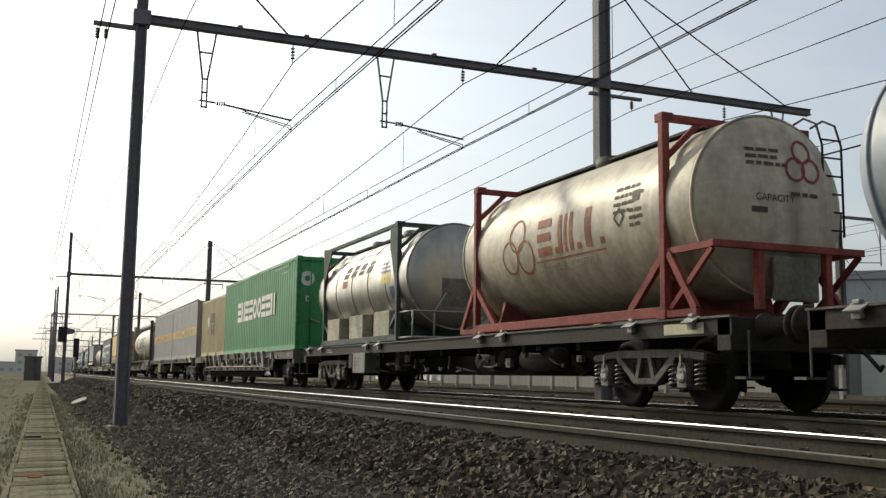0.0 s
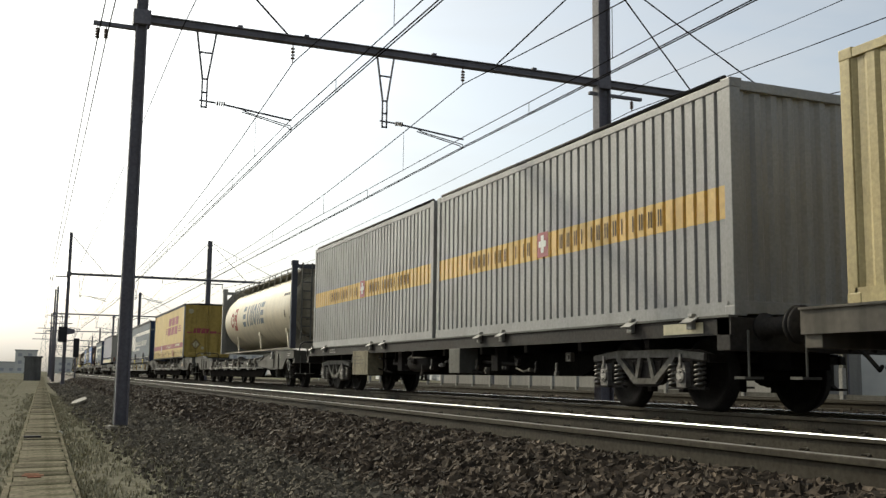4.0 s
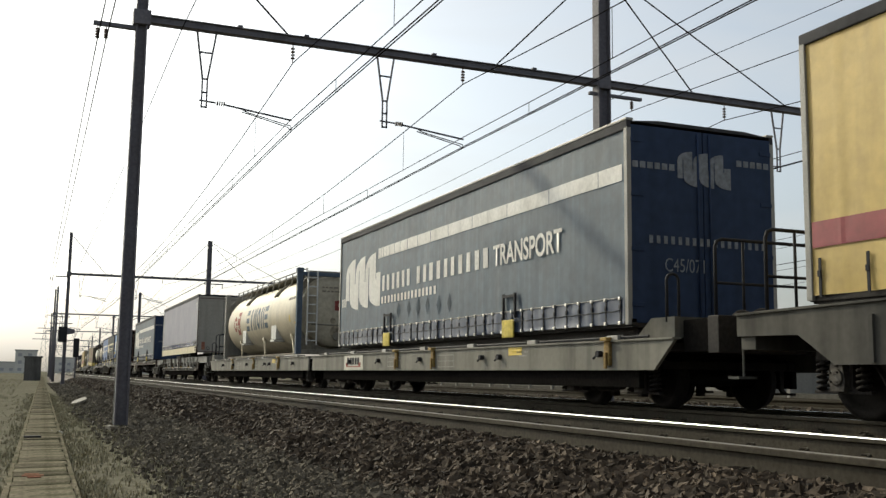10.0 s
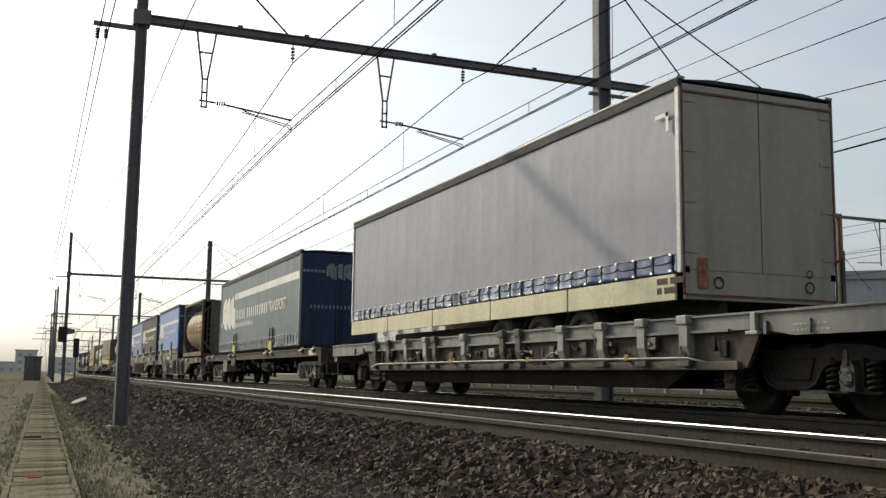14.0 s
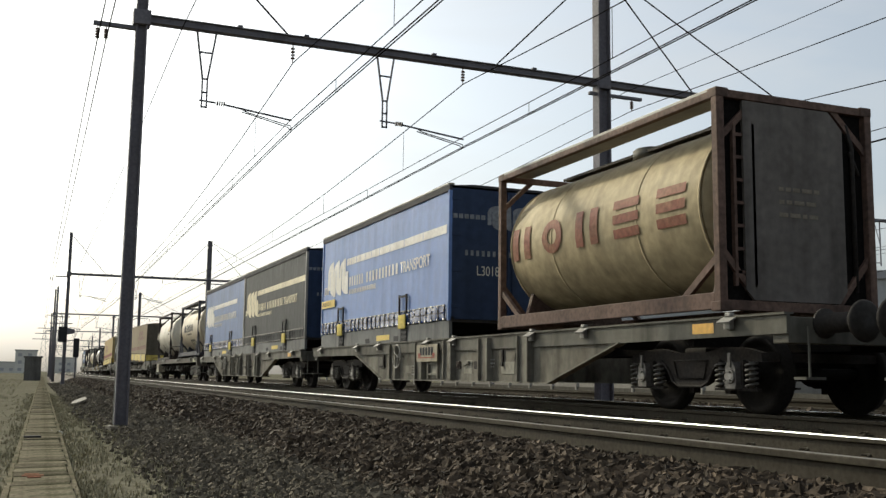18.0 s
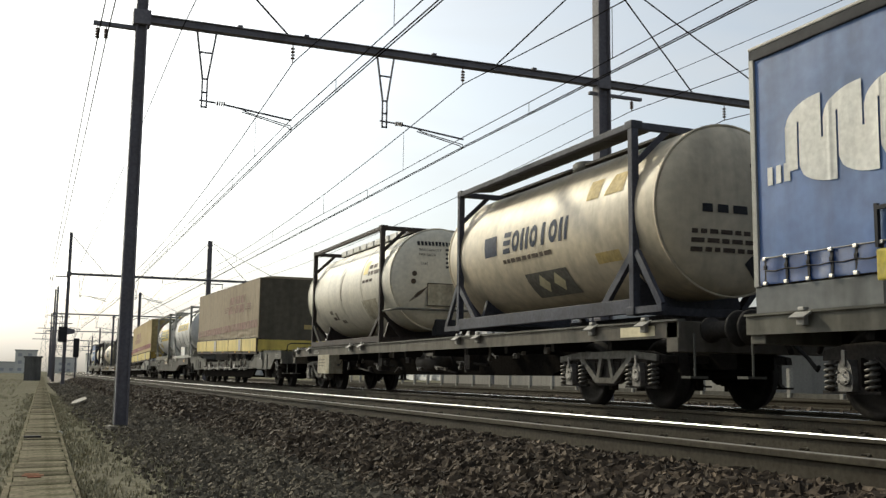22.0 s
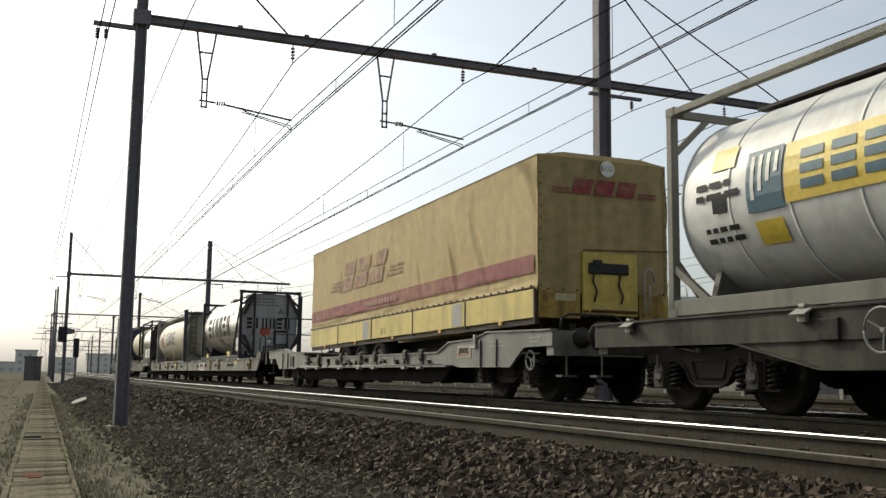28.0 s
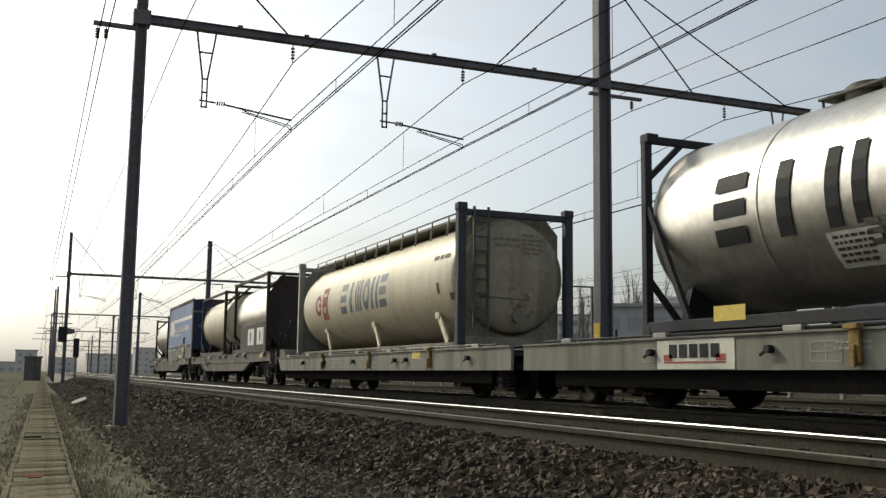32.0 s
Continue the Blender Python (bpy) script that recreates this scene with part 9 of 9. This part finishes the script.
d = part("tail_hatch", shape(box, -0.44, 0.60, -0.06, 0.0, 1.40, 2.44, 0.015), "board_hatch", c, "yellow tail hatch with black fittings")
bm = bmesh.new()
box(bm, -0.34, 0.42, -0.10, -0.05, 2.08, 2.26, 0.03)
box(bm, -0.26, -0.10, -0.12, -0.05, 2.20, 2.31, 0.02)
part("pad", bm, "ink", d, "black padded handle strip")
bm = bmesh.new()
pipe(bm, [(-0.24, -0.08, 2.10), (-0.27, -0.09, 1.95), (-0.20, -0.09, 1.80), (-0.24, -0.08, 1.62)], 0.016, 6)
pipe(bm, [(0.26, -0.08, 2.10), (0.22, -0.09, 1.90), (0.30, -0.09, 1.72), (0.26, -0.08, 1.60)], 0.016, 6)
part("cable", bm, "ink", d, "black hanging cable")
part("frame_rail", shape(rod, (-0.44, -0.07, 1.46), (0.60, -0.07, 1.46), 0.02, 6), "rust_eye", d)
part("tail_board", shape(box, -1.22, -0.47, -0.02, 0.03, 1.34, 1.78, 0.008), "board_rusty", c, "rust-streaked yellow board")
part("tail_board", shape(box, 0.65, 1.22, -0.02, 0.03, 1.34, 1.78, 0.008), "board_rusty", c, "rust-streaked yellow board")
slabs("label", [rect(-0.94, -0.56, 1.62, 1.74)], front(-0.026), "end_disc", c, "worn pale plate", cuts=1)
part("hem_rail", shape(rod, (-0.44, -0.07, 2.46), (1.2, -0.07, 2.52), 0.012, 6), "rust_eye", c)
bm = bmesh.new()
pipe(bm, [(0.70, -0.05, 1.42), (0.70, -0.12, 1.50), (0.70, -0.12, 2.12), (0.76, -0.12, 2.20), (0.86, -0.12, 2.16), (0.90, -0.10, 2.0)], 0.018, 6)
pipe(bm, [(0.82, -0.08, 1.42), (0.82, -0.10, 1.95)], 0.014, 6)
part("air_hose", bm, "pale_frame", c, "pale curled hose and rod")
bm = bmesh.new()
pipe(bm, [(-0.42, -0.08, 1.36), (-0.30, -0.10, 1.50), (0.55, -0.10, 1.50)], 0.018, 6)
part("step_rail", bm, "ochre", c)

# the second low twin wagon: a polished tank and a third cream one
low_wagon(308.15, 17.0, 0, "grey low twin flat wagon with yellow latches under a polished tank", 11.9, 0.73, 2.27)
c = tank_container(312.9, 9.12, 0.96, 3.65, 1.16, 2.42, "steel", "black_frame", "polished steel tank with black blocks in a black frame", brace="diagonal", top_rail=False, walkway=False, bands=(2.3, 4.6, 6.9), end="panel", cladding="end_grey", depth=0.15, hatch=(3.2, 6.2))
dr = drum(1.16, 2.42, 0.016)
for y in (3.2, 6.2):
    bm = shape(box, -0.40, 0.30, y - 0.5, y + 0.5, 3.60, 3.63, 0.006)
    for x in (-0.36, 0.26):
        for d in (-0.45, 0.45):
            rod(bm, (x, y + d, 3.46), (x, y + d, 3.61), 0.018, 6)
    part("hatch_platform", bm, "frame_grey", c, "short grated platform round a hatch")
slabs("name_block", shapes("bihhbh", 7.85, 2.4, 1.96, 2.80, slant=-0.05, gap=0.38), dr, "ink", c.children[0], "black name as blocks", cuts=4)
slabs("label", [rect(2.45, 1.80, 1.10, 1.28), rect(7.62, 7.05, 1.07, 1.25)], side(-1.224), "label_yellow", c, "yellow panel", cuts=1)
t = part("document_tube", shape(box, -1.215, -1.13, 0.13, 0.56, 1.27, 1.76, 0.02), "white", c, "dented white document box")
part("lid", shape(box, -1.22, -1.12, 0.12, 0.57, 1.66, 1.77, 0.02), "white", t)
slabs("label", bars(3, 5.4, 4.6, 2.0, 0.1, 0.06, 5) + [((2.0, 2.75), (1.7, 2.75), (1.85, 3.05), (1.86, 3.05))], dr, "dark_steel", c.children[0], cuts=2)
slabs("label", [rect(5.95, 5.25, 1.56, 1.92)], dr, "white", c.children[0], "white printed label", cuts=3)
slabs("lettering", bars(5, 5.88, 5.32, 1.88, 0.06, 0.03, 12), drum(1.16, 2.42, 0.020), "ink_brown", c.children[0], cuts=1)
slabs("placard", [rect(5.18, 4.62, 1.62, 1.86)], dr, "rust_mark", c.children[0], "faded red placard", cuts=3)
slabs("placard", [((4.43, 1.58), (4.25, 1.74), (4.43, 1.90), (4.61, 1.74))], drum(1.16, 2.42, 0.020), "white", c.children[0], "white diamond placard", cuts=3)
slabs("name_block", shapes("bihhbh", -0.95, 0.85, 2.16, 2.58, gap=0.3), front(0.112), "ink", c, "black name as blocks", cuts=1)
slabs("placard", [rect(-0.38, 0.02, 1.90, 2.19)], front(0.112), "placard_red", c, "red printed placard", cuts=1)
slabs("lettering", bars(3, -0.33, -0.03, 2.14, 0.08, 0.03, 6), front(0.108), "end_red", c, cuts=1)
p = part("placard_board", shape(box, -0.80, -0.54, 0.098, 0.115, 1.60, 2.16, 0.004), "end_grey", c, "grey board with a warning triangle")
slabs("warning_triangle", [((-0.77, 1.92), (-0.73, 1.92), (-0.66, 2.10), (-0.68, 2.14)), ((-0.57, 1.92), (-0.61, 1.92), (-0.68, 2.10), (-0.66, 2.14)), rect(-0.73, -0.61, 1.92, 1.95)], front(0.092), "ink_brown", p, cuts=1)
p = part("placard_board", shape(box, -0.40, 0.12, 0.098, 0.115, 1.53, 1.88, 0.004), "end_grey", c, "grey board with a striped diamond")
slabs("diamond", [((-0.12, 1.72), (0.10, 1.72), (-0.01, 1.56), (-0.01, 1.56))], front(0.094), "white", p, cuts=1)
slabs("diamond_stripe", [rect(-0.10 + 0.045 * k, -0.08 + 0.045 * k, 1.72, 1.84 - 0.02 * abs(k - 2)) for k in range(5)], front(0.094), "ink", p, cuts=1)
p = part("valve_cabinet", shape(box, 0.17, 0.70, 0.03, 0.115, 1.54, 2.10, 0.01), "ink", c, "black framed valve cabinet")
part("cabinet_door", shape(box, 0.22, 0.66, 0.015, 0.04, 1.57, 2.00, 0.006), "end_grey", p, "grey cabinet door")
p = part("grating", shape(box, -0.24, 0.58, 0.07, 0.115, 1.13, 1.48, 0.008), "ink", c, "black grating box")
part("mesh_panel", shape(box, -0.20, 0.54, 0.055, 0.075, 1.17, 1.44, 0.004), "dark_steel", p)
bm = bmesh.new()
for y in (0.10, 0.42):
    box(bm, 1.24, 1.29, y - 0.02, y + 0.02, 1.05, 3.5)
for k in range(9):
    box(bm, 1.235, 1.30, 0.10, 0.42, 1.2 + 0.26 * k, 1.23 + 0.26 * k)
part("ladder", bm, "dark_frame", c)
slabs("lettering", bars(3, -0.7, 0.4, 3.35, 0.12, 0.05, 4), front(0.112), "dark_steel", c, cuts=1)
slabs("warning_triangle", [((0.30, 2.76), (0.56, 2.76), (0.44, 2.98), (0.42, 2.98))], front(0.112), "dark_steel", c, cuts=1)
for x in (-0.62, 0.70):
    bm = bmesh.new()
    beam(bm, (x * 1.65, 0.05, 1.9 if x < 0 else 1.9), (x, 0.05, 1.05), 0.08, 0.10)
    beam(bm, (x * 1.65, 0.05, 2.7), (x, 0.05, 3.55), 0.08, 0.10)
    beam(bm, (x, 0.07, 1.05), (x, 0.07, 3.55), 0.06, 0.06)
    part("end_brace", bm, "dark_frame", c)
low_wagon(325.60, 16.7, 1, "grey low twin flat wagon with yellow latches near the tail", 0)
bulk_tank(328.15, 12.3, 0.98, 3.70, "dusty cream bulk tank with blue blocks", device=False)

# the tail of the train
deep_wagon(343.4, 17.4, "grey container wagon near the tail under two tanks", a=3.0, b=4.3, a2=3.0, b2=4.3, z_low=0.5, z_thin=0.84, top=1.1, ribbed=False, coat="wagon_brown")
c = tank_container(345.0, 6.06, 1.14, 3.93, 1.12, 2.62, "steel", "dark_frame", "polished tank with white lockers behind a dark end panel", end="panel", cladding="dark_frame")
for y in (1.0, 2.6):
    p = part("side_locker", shape(box, -1.21, -0.95, y - 0.55, y + 0.55, 1.42, 2.02, 0.012), "white", c, "white locker door")
    slabs("mark", [rect(y - 0.08, y + 0.08, 1.55, 1.9)], side(-1.214), "ink", p, cuts=1)
part("side_skirt", shape(box, -1.2, -1.1, 0.2, 4.6, 1.2, 2.2), "dark_frame", c)
tank_container(353.2, 6.06, 1.14, 3.86, 1.16, 2.6, "cream", "dark_frame", "dusty buff tank in a dark frame near the tail", over=0.3)
deep_wagon(361.9, 18.4, "grey container wagon at the tail of the train", a=3.0, b=4.3, a2=3.0, b2=4.3, z_low=0.5, z_thin=0.84, top=1.1, ribbed=False, coat="wagon_brown")
haulier_body(362.3, 9.15, 1.62, 4.10, "pale_blue", "pale blue curtain-sided swap body with white stripe near the tail", "", lifts=(2.5,), base=1.12)
tank_container(372.6, 6.06, 1.14, 3.75, 1.16, 2.55, "dull_steel", "dark_frame", "dull grey tank in a dark frame on the last wagon", over=0.3, top_rail=False)


# ---- what moves ----
def motions():
    starts = {ob.name: s for ob, s in ROLLING}
    for ob, s in ROLLING:
        rows = []
        for k in range(0, 33, 2):
            y = s - gone(k)
            lean, lift = TILT.get(ob.name, (0.0, 0.0))
            rows.append((float(k), pose(TRAIN_X + bend(y), y, lift, lean, 0, heading(y))))
        walk(ob, rows)
    # the wheels turn while they roll past nearby
    for w, r in SPINNING:
        y0 = starts[w.parent.parent.name] + w.parent.location.y + w.location.y
        at = tuple(w.location)
        times = [k * 0.05 for k in range(641) if 4.0 < y0 - gone(k * 0.05) < 26.0]
        if times:
            first = gone(times[0])
            rows = [(t, pose(*at, math.degrees((gone(t) - first) / r))) for t in times]
            if times[0] > 0.06:
                rows = [(0.0, pose(*at)), (times[0] - 0.05, pose(*at))] + rows
            if times[-1] < 31.9:
                rows += [(times[-1] + 0.05, rows[-1][1]), (32.0, rows[-1][1])]
            walk(w, rows)


motions()
